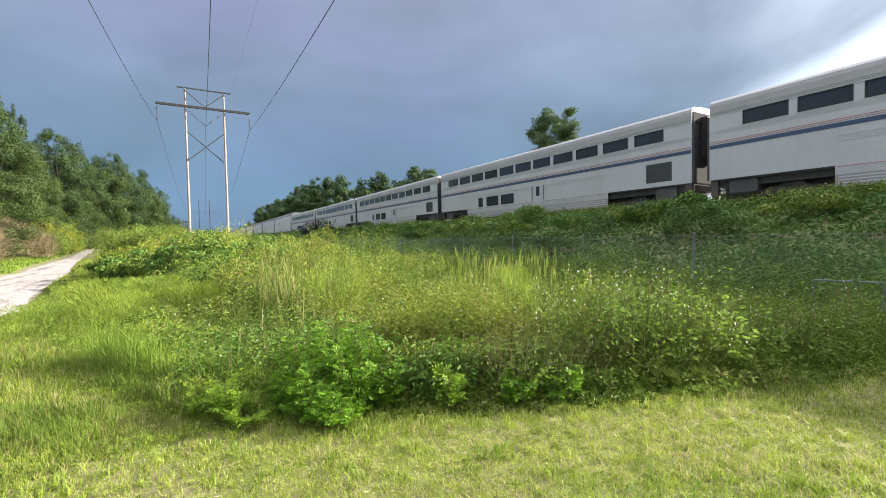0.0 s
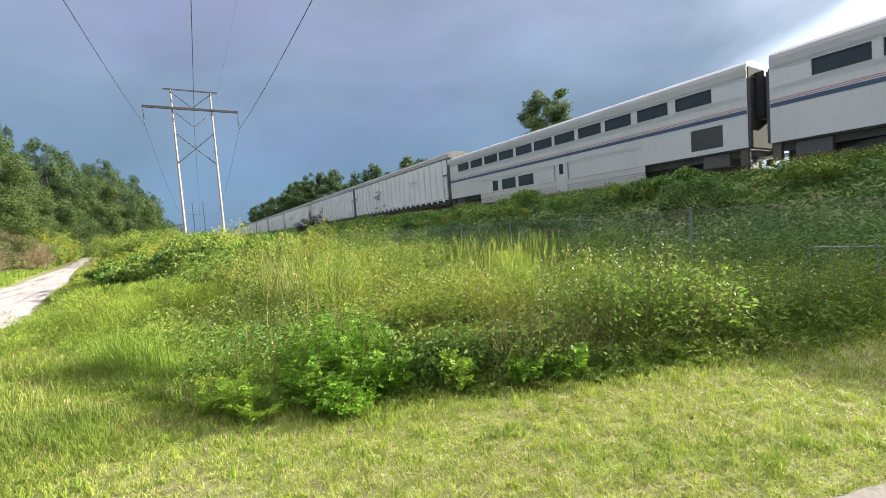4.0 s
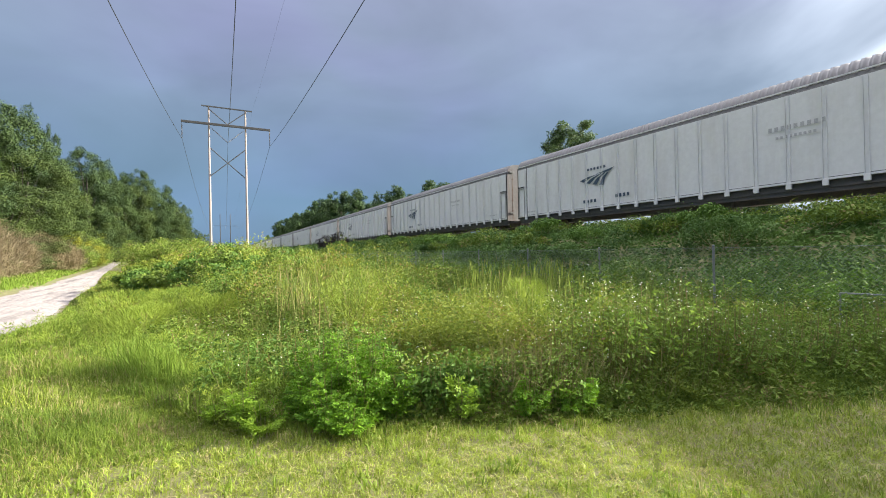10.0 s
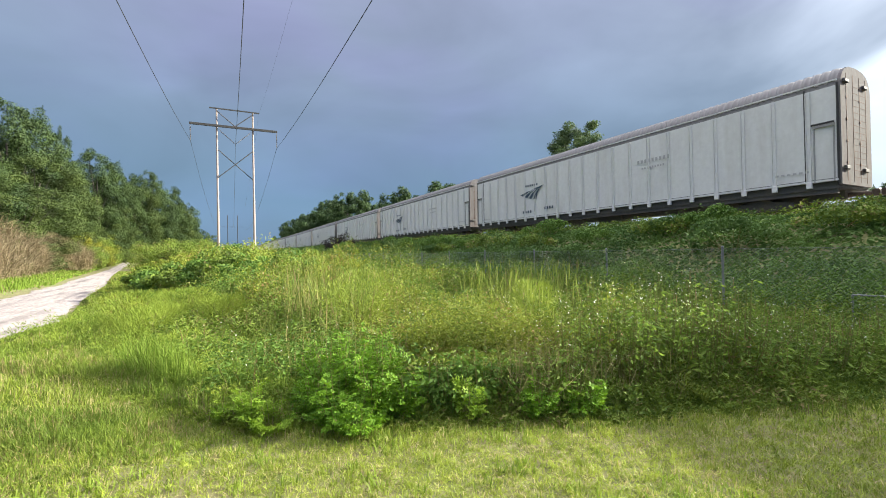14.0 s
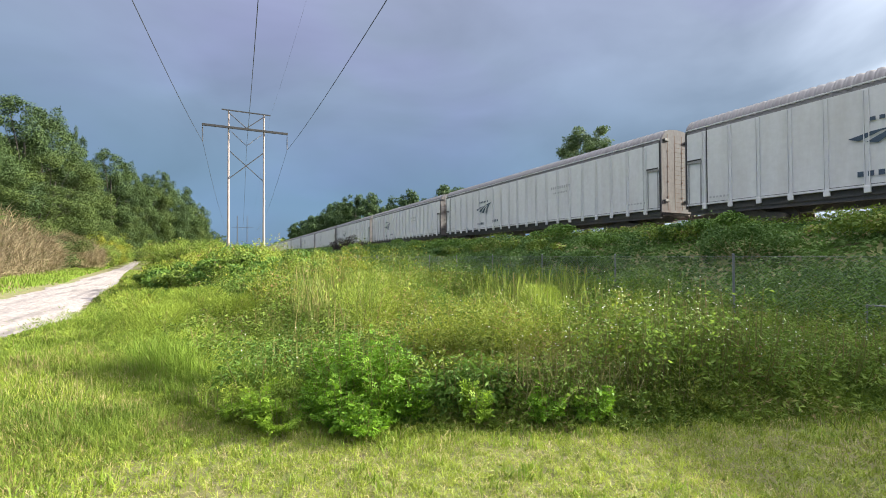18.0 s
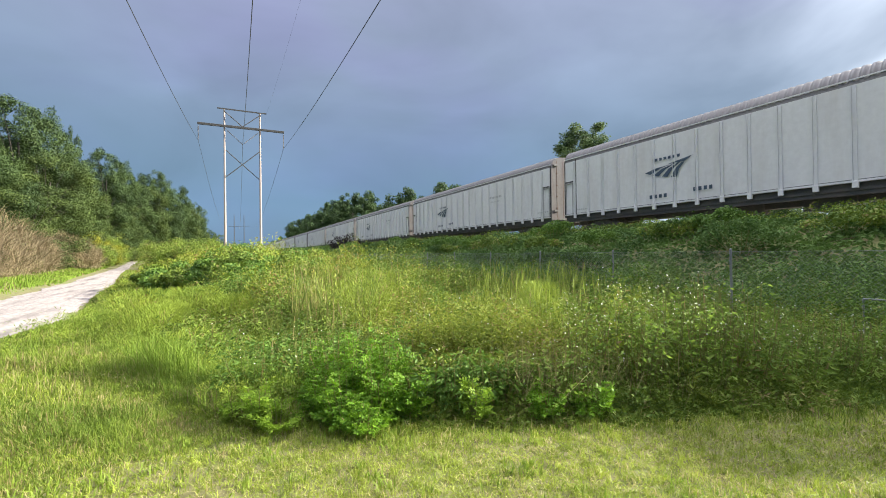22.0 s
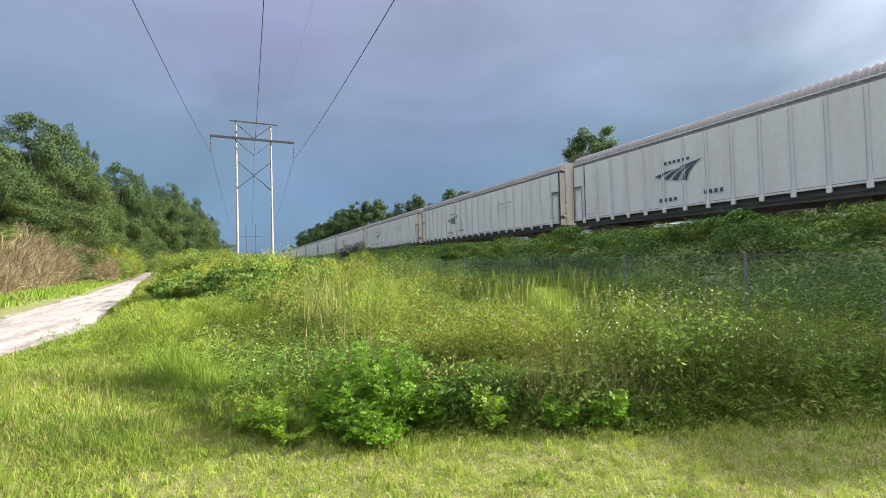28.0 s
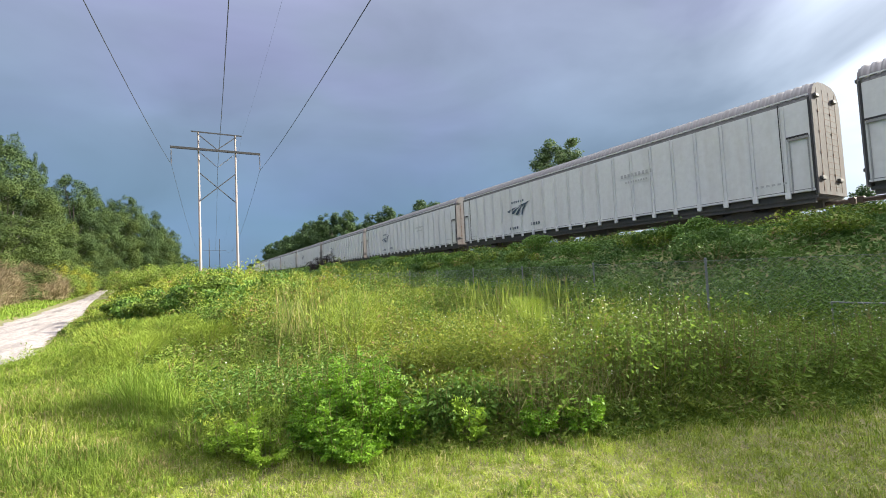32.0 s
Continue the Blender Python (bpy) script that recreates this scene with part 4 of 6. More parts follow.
fence()
bm = bmesh.new()
rod(bm, (FENCE_X - 0.25, 2.0, 0.76), (FENCE_X - 0.25, 2.85, 0.74), 0.014, 0.014, 8)
rod(bm, (FENCE_X - 0.25, 2.0, 0.76), (FENCE_X - 0.25, 2.0, 0.0), 0.014, 0.014, 8)
rod(bm, (FENCE_X - 0.25, 2.85, 0.74), (FENCE_X - 0.25, 2.85, 0.0), 0.014, 0.014, 8)
tagged(part("low_rail", bm, M_GALV, None), "thin pale metal rail among the weeds", "rail")


# ---- vegetation ----
FRONT = np.array([(-3.0, 9.5), (-2.0, 7.6), (-0.8, 5.8), (0.05, 4.55), (0.72, 3.85), (1.35, 3.5), (2.06, 3.2), (2.7, 2.85), (3.7, 2.45),
                  (4.8, 2.0), (6.5, 1.45), (9.0, 0.9), (14.0, 0.2)])


def front_y(x):
    """Where the weeds begin behind the mown grass."""
    return np.interp(x, FRONT[:, 0], FRONT[:, 1])


def weed_left(y):
    """The left edge of the weeds, towards the sand track."""
    return np.where(y < 30, np.interp(y, [0, 4.5, 6, 8, 14, 20, 30], [0.1, 0.15, 0.0, -1.2, -2.9, -4.1, -5.7]), path_x(y) + 1.6)


def slab_y(x):
    return 1.712 - 0.338 * x


def polar(rng, n, r0, r1, a0, a1, power=1.0):
    """Points round the viewer, thinning out with distance."""
    u = rng.uniform(0, 1, n)
    r = r0 * (r1 / r0) ** u if power == 1 else (r0 ** (2 - power) + u * (r1 ** (2 - power) - r0 ** (2 - power))) ** (1 / (2 - power))
    a = np.radians(rng.uniform(a0, a1, n))
    return r * np.sin(a), r * np.cos(a)


def lawn():
    rng = np.random.default_rng(11)
    sets = []
    n = 460000
    cx, cy = rng.uniform(-5.5, 9.5, 60000), rng.uniform(0.3, 8.5, 60000)
    k = rng.integers(0, len(cx), n)
    x, y = cx[k] + rng.normal(0, 0.022, n), cy[k] + rng.normal(0, 0.022, n)
    tuft_h = rng.uniform(0.6, 1.35, len(cx))[k]
    d = np.hypot(x, y)
    keep = (y > slab_y(x) + 0.004) & (y < front_y(x) + 0.35) & (rng.uniform(0, 1, len(x)) < np.clip(3.2 / d, 0, 1) ** 1.25)
    keep &= (x > -4.5) | (y > 3)
    bare = hills(x, y, 0.55, 3) * 0.6 + hills(x, y, 1.6, 5) * 0.6
    keep &= rng.uniform(0, 1, len(x)) < np.clip(1.0 - 0.6 * smooth(0.5, 0.85, bare), 0.3, 1)
    x, y, d, bare, tuft_h = x[keep], y[keep], d[keep], bare[keep], tuft_h[keep]
    rough_grass = smooth(0.3, -1.6, x) * smooth(3.2, 6.5, y)
    h = (0.035 + 0.045 * rng.beta(2, 3, len(x)) + 0.06 * rough_grass * rng.uniform(0.4, 1.2, len(x))) * (1 + 0.25 * hills(x, y, 0.9, 2)) * tuft_h
    h += 0.05 * smooth(0.5, 0.0, front_y(x) - y) * rng.uniform(0.3, 1.5, len(x))
    sets.append(blades(rng, on_ground(x, y) - [0, 0, 0.008], h, rng.uniform(0.0026, 0.0052, len(x)) * (1 + 0.10 * d), 0.9))
    # darker broad-leaved tufts in the turf
    m = 1300
    tx, ty = rng.uniform(-5.0, 9.0, m), rng.uniform(0.3, 7.0, m)
    keep = (ty > slab_y(tx) + 0.05) & (ty < front_y(tx) + 0.2) & (hills(tx, ty, 1.2, 13) > -0.1)
    tx, ty = tx[keep], ty[keep]
    k = np.repeat(np.arange(len(tx)), 16)
    bx, by = tx[k] + rng.normal(0, 0.045, len(k)), ty[k] + rng.normal(0, 0.045, len(k))
    keep = by > slab_y(bx) + 0.03
    bx, by = bx[keep], by[keep]
    soup("turf_tufts", *blades(rng, on_ground(bx, by) - [0, 0, 0.006], rng.uniform(0.05, 0.12, len(bx)), 0.007 + 0.0008 * np.hypot(bx, by), 0.8), M_TURF,
         label="darker green tufts in the mown grass", category="grass", kind="stuff")
    # fine turf between the blades
    x, y = rng.uniform(-5.0, 9.0, 420000), rng.uniform(0.3, 7.5, 420000)
    d = np.hypot(x, y)
    keep = (y > slab_y(x) + 0.01) & (y < front_y(x) + 0.3) & (rng.uniform(0, 1, len(x)) < np.clip(3.0 / d, 0, 1) ** 1.25)
    thin = hills(x, y, 0.55, 3) * 0.6 + hills(x, y, 1.6, 5) * 0.6
    keep &= rng.uniform(0, 1, len(x)) < 1.0 - 0.6 * smooth(0.5, 0.85, thin)
    x, y, d = x[keep], y[keep], d[keep]
    a = rng.uniform(0, 2 * np.pi, len(x))
    way = np.stack([np.cos(a), np.sin(a), rng.uniform(0.25, 1.1, len(x))], -1)
    sets.append(leaves(rng, on_ground(x, y), way, rng.uniform(0.025, 0.06, len(x)), 0.0035 * (1 + 0.12 * d), 0.1))
    soup("lawn", *join(*sets), M_LAWN, label="sunlit yellow-green mown grass with thin patches", category="grass", kind="stuff")


def meadow():
    """Unmown grass towards the sand track and along it."""
    rng = np.random.default_rng(12)
    x, y = polar(rng, 230000, 4.0, 75.0, -34, 20)
    g = path_gap(x, y)
    bank = smooth(2.4, -0.6, x - weed_left(y))
    keep = (y > 3.5) & (g > path_half(y) + rng.normal(0.02, 0.16, len(x))) & (bank > rng.uniform(0, 1, len(x))) & (y < np.maximum(front_y(x), 0) + 60)
    keep &= x > path_x(y) - 6
    x, y, g = x[keep], y[keep], g[keep]
    d = np.hypot(x, y)
    tuft = smooth(-0.15, 0.55, hills(x, y, 0.9, 6)) * smooth(0.4, 1.4, g - path_half(y))
    h = (0.07 + 0.12 * rng.beta(1.6, 3, len(x)) + 0.17 * tuft * rng.uniform(0.3, 1, len(x))) * (0.45 + 0.55 * smooth(path_half(y) + 0.1, path_half(y) + 1.2, g))
    h *= np.where(x < path_x(y), 0.5, 1.0) * (0.5 + 0.5 * smooth(path_half(y) + 0.3, path_half(y) + 2.0, g)) * (0.55 + 0.45 * smooth(3.5, 7, y))
    soup("meadow_grass", *blades(rng, on_ground(x, y) - [0, 0, 0.01], h, 0.0025 + 0.0008 * d, 0.75), M_MEADOW,
         label="unmown light green grass beside the sand track", category="grass", kind="stuff")
    # grass that hangs over the edge of the track
    y = 9 + 34 * rng.uniform(0, 1, 11000) ** 1.4
    x = path_x(y) + path_half(y) + 0.10 + np.abs(rng.normal(0, 0.28, len(y)))
    soup("verge_grass", *blades(rng, on_ground(x, y), rng.uniform(0.03, 0.09, len(x)) * (1 + 1.6 * smooth(20, 32, y)), 0.004 + 0.0009 * np.hypot(x, y), 0.7), M_MEADOW,
         label="grass hanging over the edge of the sand track", category="grass", kind="stuff")
    # darker leafy tufts and herbs in the grass
    cx, cy = polar(rng, 640, 4.6, 30.0, -26, 10)
    keep = (path_gap(cx, cy) > path_half(cy) + 0.7) & (cx < weed_left(cy) + 2.0) & (cx > path_x(cy)) & (cy > 4.4)
    cx, cy = cx[keep], cy[keep]
    k = np.repeat(np.arange(len(cx)), 26)
    r = 0.10 + 0.022 * np.hypot(cx, cy)[k]
    x, y = cx[k] + rng.normal(0, 1, len(k)) * r, cy[k] + rng.normal(0, 1, len(k)) * r
    keep = (path_gap(x, y) > path_half(y) + 0.3) & (y > front_y(np.maximum(x, -2.9)) - 0.5)
    x, y, k = x[keep], y[keep], k[keep]
    d = np.hypot(x, y)
    hh = rng.uniform(0.12, 0.40, len(cx))[k] * rng.uniform(0.7, 1.1, len(k))
    rim = smooth(-0.6, 1.7, y - front_y(np.maximum(x, -2.9)) - 0.35 * hills(x, y, 0.8, 12))
    hh = hh * (0.18 + 0.82 * rim)
    dark = (rng.uniform(0, 1, len(cx)) < 0.45)[k]
    for m, mat, name, label in ((dark, M_TURF, "meadow_herbs", "dark green herbs among the grass"), (~dark, M_FENNEL, "meadow_ferns", "soft yellow-green herbs among the grass")):
        soup(name, *stemmed(rng, x[m], y[m], hh[m], 14, 0.036 + 0.0018 * d[m], 0.005 + 0.0005 * d[m], spread=0.3, up=1.1), mat,
             label=label, category="weeds", kind="stuff")
    # seed stalks, in wisps
    cx, cy = polar(rng, 75, 4.8, 26.0, -24, 8)
    k = np.repeat(np.arange(len(cx)), 12)
    x, y = cx[k] + rng.normal(0, 0.16, len(k)), cy[k] + rng.normal(0, 0.16, len(k))
    keep = (path_gap(x, y) > path_half(y) + 0.7) & (x < weed_left(y) + 2.5) & (x > path_x(y)) & (y > 4.6)
    x, y = x[keep], y[keep]
    soup("seed_stalks", *blades(rng, on_ground(x, y), rng.uniform(0.16, 0.38, len(x)), 0.003 + 0.0004 * np.hypot(x, y), 0.5), M_STRAW,
         label="thin straw-coloured seed stalks in the grass", category="grass", kind="stuff")
    # a lush patch and a green verge along the far side of the track
    n = 34000
    y = 21.5 + 50 * rng.uniform(0, 1, n) ** 1.3
    x = np.where(y < 31, rng.normal(-9.9, 0.75, n), path_x(y) - rng.uniform(1.4, 4.6, n))
    keep = (path_gap(x, y) > path_half(y) + 0.2) & ((y < 31) | (rng.uniform(0, 1, n) < 0.7))
    x, y = x[keep], y[keep]
    hh = np.where(y < 31, 0.10 + 0.36 * smooth(-0.5, 0.4, hills(x, y, 1.3, 8)) * smooth(1.5, 2.4, path_gap(x, y)), 0.16) * rng.uniform(0.5, 1.2, len(x))
    soup("lush_grass", *blades(rng, on_ground(x, y), hh, 0.014 + 0.0010 * np.hypot(x, y), 0.5), M_LUSH,
         label="lush bright green grass beside the sand track", category="grass", kind="stuff")


def weed_height(x, y):
    f = y - front_y(x)
    h = 0.20 + 0.55 * smooth(0.0, 1.1, f) + 0.30 * smooth(1.5, 4.5, f) + 0.42 * smooth(2.2, 4.2, x) * smooth(0.2, 1.2, f) * (1 - smooth(4.7, 5.8, x)) - 0.22 * smooth(4.9, 6.2, x)
    h = h * (1 + 0.22 * hills(x, y, 1.4, 2) + 0.12 * hills(x, y, 0.5, 8))
    h = h * (1 - 0.35 * smooth(10, 16, y) * smooth(1.5, 4, x))
    h = h * (1 - 0.66 * np.exp(-((x - 5.2) ** 2 + (y - 6.6) ** 2) / 6.5))
    h = h * (1 - 0.32 * np.exp(-((x - 0.8) ** 2 + (y - 4.8) ** 2) / 1.1))
    h = h * (1 - 0.5 * np.exp(-((x - 1.85) ** 2 + (y - 6.0) ** 2) / 0.9))
    step = 15.5 - 1.07 * x - y
    h = h * (1 - 0.42 * smooth(0.0, 0.6, step) * (1 - smooth(2.0, 3.5, step)) * smooth(-3.6, -2.6, x) * (1 - smooth(1.4, 2.4, x)))
    edge = smooth(0.0, 3.2, x - weed_left(y))
    return h * (0.26 + 0.74 * edge) * (1 - 0.25 * smooth(10, 22, y) * smooth(2, -3, x))


def weed_points(rng, n, r0, r1, a0=-16, a1=78):
    x, y = polar(rng, n, r0, r1, a0, a1)
    keep = (y > front_y(x) + 0.05) & (x > weed_left(y)) & (x < FENCE_X + 1.5) & (y > -1.5)
    return x[keep], y[keep]


def stemmed(rng, x, y, height, count, leaf_l, leaf_w, low=0.15, spread=0.12, droop=0.1, top_bias=1.0, up=0.35):
    """Leaves set round upright stems."""
    n = len(x)
    u = rng.uniform(0, 1, (n, count)) ** (1 / top_bias)
    lean = rng.normal(0, 0.16, (n, 2))
    z = low + (1 - low) * u
    a = rng.uniform(0, 2 * np.pi, (n, count))
    r = spread * rng.uniform(0.05, 1, (n, count)) * (1.15 - 0.6 * u)
    h = height[:, None]
    px = x[:, None] + lean[:, :1] * z * h + np.cos(a) * r * h
    py = y[:, None] + lean[:, 1:] * z * h + np.sin(a) * r * h
    pz = ground_z(x, y)[:, None] + z * h
    at = np.stack([px, py, pz], -1).reshape(-1, 3)
    way = np.stack([np.cos(a), np.sin(a), rng.normal(up, 0.5, (n, count))], -1).reshape(-1, 3)
    k = rng.uniform(0.6, 1.25, n * count)
    ll = np.repeat(np.broadcast_to(leaf_l, n), count) * k
    lw = np.repeat(np.broadcast_to(leaf_w, n), count) * k
    return leaves(rng, at, way, ll, lw, 0.2, droop)


def clumps(rng, n, r0, r1):
    """Middles of weed clumps with a kind, a height and a radius each."""
    x, y = weed_points(rng, n, r0, r1)
    d = np.hypot(x, y)
    near = lambda px, py, r: np.exp(-((x - px) ** 2 + (y - py) ** 2) / (r * r))
    # mixed weeds, goldenrod, dark leaves, upright grass, ferny herbs: each has its own stands
    score = np.stack([0.7 + 0.7 * hills(x, y, 1.5, 3) + 0.7 * smooth(3.0, 4.5, x),
                      0.2 + 0.8 * hills(x, y, 1.9, 8) + 2.6 * near(2.6, 4.2, 0.9) + 0.2 * smooth(2.8, 4.0, x) * smooth(4.4, 3.2, y) + 0.7 * near(2.6, 7, 2.5) + 0.9 * smooth(9, 16, y) + 0.9 * near(3.6, 3.2, 0.5),
                      -0.2 + 0.8 * hills(x, y, 1.7, 15) + 2.8 * near(0.8, 5.5, 1.1) + 1.9 * near(-0.3, 13.6, 1.6) + 2.0 * near(0.5, 10.4, 1.0) + 0.2 * smooth(13, 20, y),
                      0.0 + 0.8 * hills(x, y, 1.3, 22) + 0.6 * near(1.9, 10.5, 1.8) + 0.5 * near(4.4, 6.8, 2.0) + 0.4 * near(6.5, 9, 3.0),
                      -0.3 + 0.8 * hills(x, y, 1.8, 27) + 2.2 * smooth(0.8, -0.8, x) * smooth(14, 9, y) + 1.4 * near(2.3, 7.6, 0.7)])
    kind = (score + rng.gumbel(0, 0.30, score.shape)).argmax(0)
    return np.stack([x, y], -1), kind, rng.uniform(0.42, 1.28, len(x)), (0.18 + 0.045 * d) * rng.uniform(0.7, 1.3, len(x))


def nearest(x, y, C):
    best, which = np.full(len(x), 1e9), np.zeros(len(x), int)
    for a in range(0, len(C), 64):
        d = np.hypot(x[:, None] - C[None, a:a + 64, 0], y[:, None] - C[None, a:a + 64, 1])
        k = d.argmin(1)
        m = d[np.arange(len(x)), k]
        hit = m < best
        best[hit], which[hit] = m[hit], k[hit] + a
    return best, which


def view_cap(x, y, h):
    """Caps the weeds before the fence so their tops fit the camera's view."""
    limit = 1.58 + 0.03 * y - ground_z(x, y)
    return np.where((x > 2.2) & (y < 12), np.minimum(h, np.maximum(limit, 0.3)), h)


def weeds():
    rng = np.random.default_rng(21)
    C, kind, tall, rad = clumps(rng, 1500, 3.0, 75.0)
    x, y = np.concatenate([np.stack(weed_points(rng, 13500, 3.0, 14.0), -1), np.stack(weed_points(rng, 9500, 12.0, 75.0, -14, 48), -1)]).T
    gap, w = nearest(x, y, C)
    dome = np.clip(1.16 - 0.85 * (gap / rad[w]) ** 2, 0.16, 1.1)
    h = view_cap(x, y, weed_height(x, y) * tall[w] * dome * rng.uniform(0.85, 1.08, len(x)))
    k, d = kind[w], np.hypot(x, y)
    tops = np.stack([x, y, ground_z(x, y) + h, k, y - front_y(x)], -1)
    far = smooth(9, 16, d)
    rows = [("weeds", 0, M_WEED, 32, 0.034, 0.0026, 0.011, 0.0014, 0.12, 0.15, 1.0, 0.5, "dense mixed green roadside weeds"),
            ("goldenrod", 1, M_GOLD, 22, 0.042, 0.0036, 0.0105, 0.0016, 0.30, 0.11, 1.2, 1.0, "yellow-green feathery weeds"),
            ("dark_weeds", 2, M_DARKLEAF, 30, 0.036, 0.0026, 0.013, 0.0015, 0.08, 0.2, 1.0, 0.25, "dark green broad-leaved weeds"),
            ("fern_weeds", 4, M_FENNEL, 22, 0.055, 0.0044, 0.0065, 0.0012, 0.10, 0.16, 1.0, 1.2, "soft bright green ferny weeds")]
    for name, q, mat, count, l0, l1, w0, w1, low, spread, bias, up, label in rows:
        m = k == q
        soup(name, *stemmed(rng, x[m], y[m], h[m], count, l0 + l1 * d[m], w0 + w1 * d[m], low=low, spread=spread + 0.14 * far[m].mean(), top_bias=bias, up=up), mat,
             label=label, category="weeds", kind="stuff")
    m = k == 3
    xx, yy = np.repeat(x[m], 6), np.repeat(y[m], 6)
    xx, yy = xx + rng.normal(0, 0.07, len(xx)), yy + rng.normal(0, 0.07, len(xx))
    soup("tall_grass", *blades(rng, on_ground(xx, yy), view_cap(xx, yy, np.repeat(h[m], 6) * rng.uniform(0.4, 1.25, len(xx))), 0.004 + 0.0005 * np.hypot(xx, yy), 0.3), M_TALL,
         label="tall upright grass among the weeds", category="grass", kind="stuff")
    # thin upright stalks that stand above the leaves
    sx, sy = weed_points(rng, 2600, 6.0, 26.0, -8, 50)
    keep = hills(sx, sy, 1.4, 17) > 0.0
    sx, sy = sx[keep], sy[keep]
    soup("bare_stalks", *blades(rng, on_ground(sx, sy), view_cap(sx, sy, weed_height(sx, sy) * rng.uniform(0.8, 1.32, len(sx))), 0.004 + 0.0005 * np.hypot(sx, sy), 0.12), M_TALL,
         label="pale upright stalks above the weeds", category="weeds", kind="stuff")
    # stems
    sx, sy = weed_points(rng, 7000, 3.0, 14.0)
    gap, w = nearest(sx, sy, C)
    sh = weed_height(sx, sy) * tall[w] * rng.uniform(0.6, 1.1, len(sx))
    soup("weed_stems", *blades(rng, on_ground(sx, sy), sh, 0.006, 0.16), M_STEM, label="brown and green weed stems", category="weeds", kind="stuff")
    # a mound of olive-yellow herbs
    n = 1000
    a, q = rng.uniform(0, 2 * np.pi, n), np.sqrt(rng.uniform(0, 1, n))
    x, y = 2.75 + 0.85 * q * np.cos(a), 4.2 - 0.5 * np.cos(a) * q + 0.6 * q * np.sin(a)
    h = (1.00 - 0.34 * q * q) * rng.uniform(0.6, 1.12, n) * (1 + 0.22 * hills(x, y, 0.3, 3))
    soup("herb_mound", *stemmed(rng, x, y, h, 24, 0.046, 0.013, low=0.2, spread=0.12, top_bias=1.2, up=0.6), M_GOLD,
         label="mound of olive-yellow herbs", category="weeds", kind="stuff")
    # brown bare stems
    n = 900
    x = np.where(rng.uniform(0, 1, n) < 0.6, rng.normal(2.85, 0.25, n), rng.uniform(2.4, 4.2, n))
    y = front_y(x) + 0.12 + rng.uniform(0, 0.9, n)
    soup("brown_stems", *blades(rng, on_ground(x, y), rng.uniform(0.35, 0.88, n), 0.005, 0.55), M_STRAW,
         label="brown dry weed stems", category="weeds", kind="stuff")
    # soft herbs beside the bright shrub
    x = rng.uniform(-0.3, 0.45, 320)
    y = front_y(x) + rng.uniform(-0.35, 1.0, len(x))
    h = rng.uniform(0.16, 0.34, len(x)) * (0.8 + 0.5 * hills(x, y, 0.5, 9)) * (0.5 + 0.5 * smooth(-0.3, 0.3, y - front_y(x)))
    soup("soft_herbs", *stemmed(rng, x, y, h, 22, 0.045, 0.010, low=0.05, spread=0.3, up=0.7), M_FENNEL,
         label="soft light green herbs at the edge of the lawn", category="weeds", kind="stuff")
    # low leaves and grass along the front edge
    x = rng.uniform(-0.2, 9.0, 2600)
    x = x[(x > 1.5) | (rng.uniform(0, 1, len(x)) < 0.25)]
    y = front_y(x) + rng.uniform(-0.10, 0.75, len(x))
    h = (0.10 + 0.42 * smooth(-0.1, 0.6, y - front_y(x))) * rng.uniform(0.6, 1.1, len(x)) * (0.8 + 0.4 * hills(x, y, 0.8, 5))
    soup("low_weeds", *stemmed(rng, x, y, h, 16, 0.055, 0.018, low=0.05, spread=0.2, up=0.6), M_WEED,
         label="green low weeds at the edge of the lawn", category="weeds", kind="stuff")
    x = np.concatenate([rng.uniform(-1.2, 9.0, 13000), rng.uniform(-1.0, 0.6, 2200)])
    y = front_y(x) + rng.uniform(-0.25, 0.7, len(x)) - 0.12 * hills(x, x, 0.5, 4)
    h = (0.10 + 0.34 * smooth(-0.1, 0.6, y - front_y(x)) + 0.16 * smooth(1.0, 0.2, x)) * rng.uniform(0.5, 1.2, len(x)) * (0.8 + 0.4 * hills(x, y, 0.6, 6))
    soup("edge_grass", *blades(rng, on_ground(x, y), h, 0.007, 0.45), M_LUSH,
         label="long grass at the edge of the weeds", category="grass", kind="stuff")
    # reeds before the fence and stands of plume grass, each stalk with a narrow spike
    for n, stands, label in ((330, [(rng.uniform(3.4, 8.2), rng.uniform(0.85, 1.5), 0.5) for _ in range(90)], "pale upright reeds before the fence"),
                             (130, [(rng.uniform(0.6, 3.4), rng.uniform(2.2, 4.6), 2.2) for _ in range(80)], "upright plume grass in the weeds")):
        k = rng.integers(0, len(stands), n)
        st = np.array(stands)
        x = st[k, 0] + rng.normal(0, 0.22, n)
        y = st[k, 0] * st[k, 1] + st[k, 2] + rng.normal(0, 0.22, n)
        keep = (y > front_y(x) + 1.2) & (x < FENCE_X - 0.4) & (y < 16)
        x, y = x[keep], y[keep]
        d = np.hypot(x, y)
        tip = np.minimum(rng.uniform(0.75, 1.5, len(x)), 1.72 - ground_z(x, y) - rng.uniform(0, 0.55, len(x)))
        lean = rng.normal(0, 0.13, (len(x), 2))
        foot = on_ground(x, y)
        way = np.c_[lean, np.ones(len(x))]
        stem = leaves(rng, foot, way, tip, 0.005 + 0.0004 * d, 0.3)
        spike = leaves(rng, foot + way * (tip * 0.72)[:, None], way + rng.normal(0, 0.06, way.shape), rng.uniform(0.2, 0.42, len(x)), 0.012 + 0.0007 * d, 0.3)
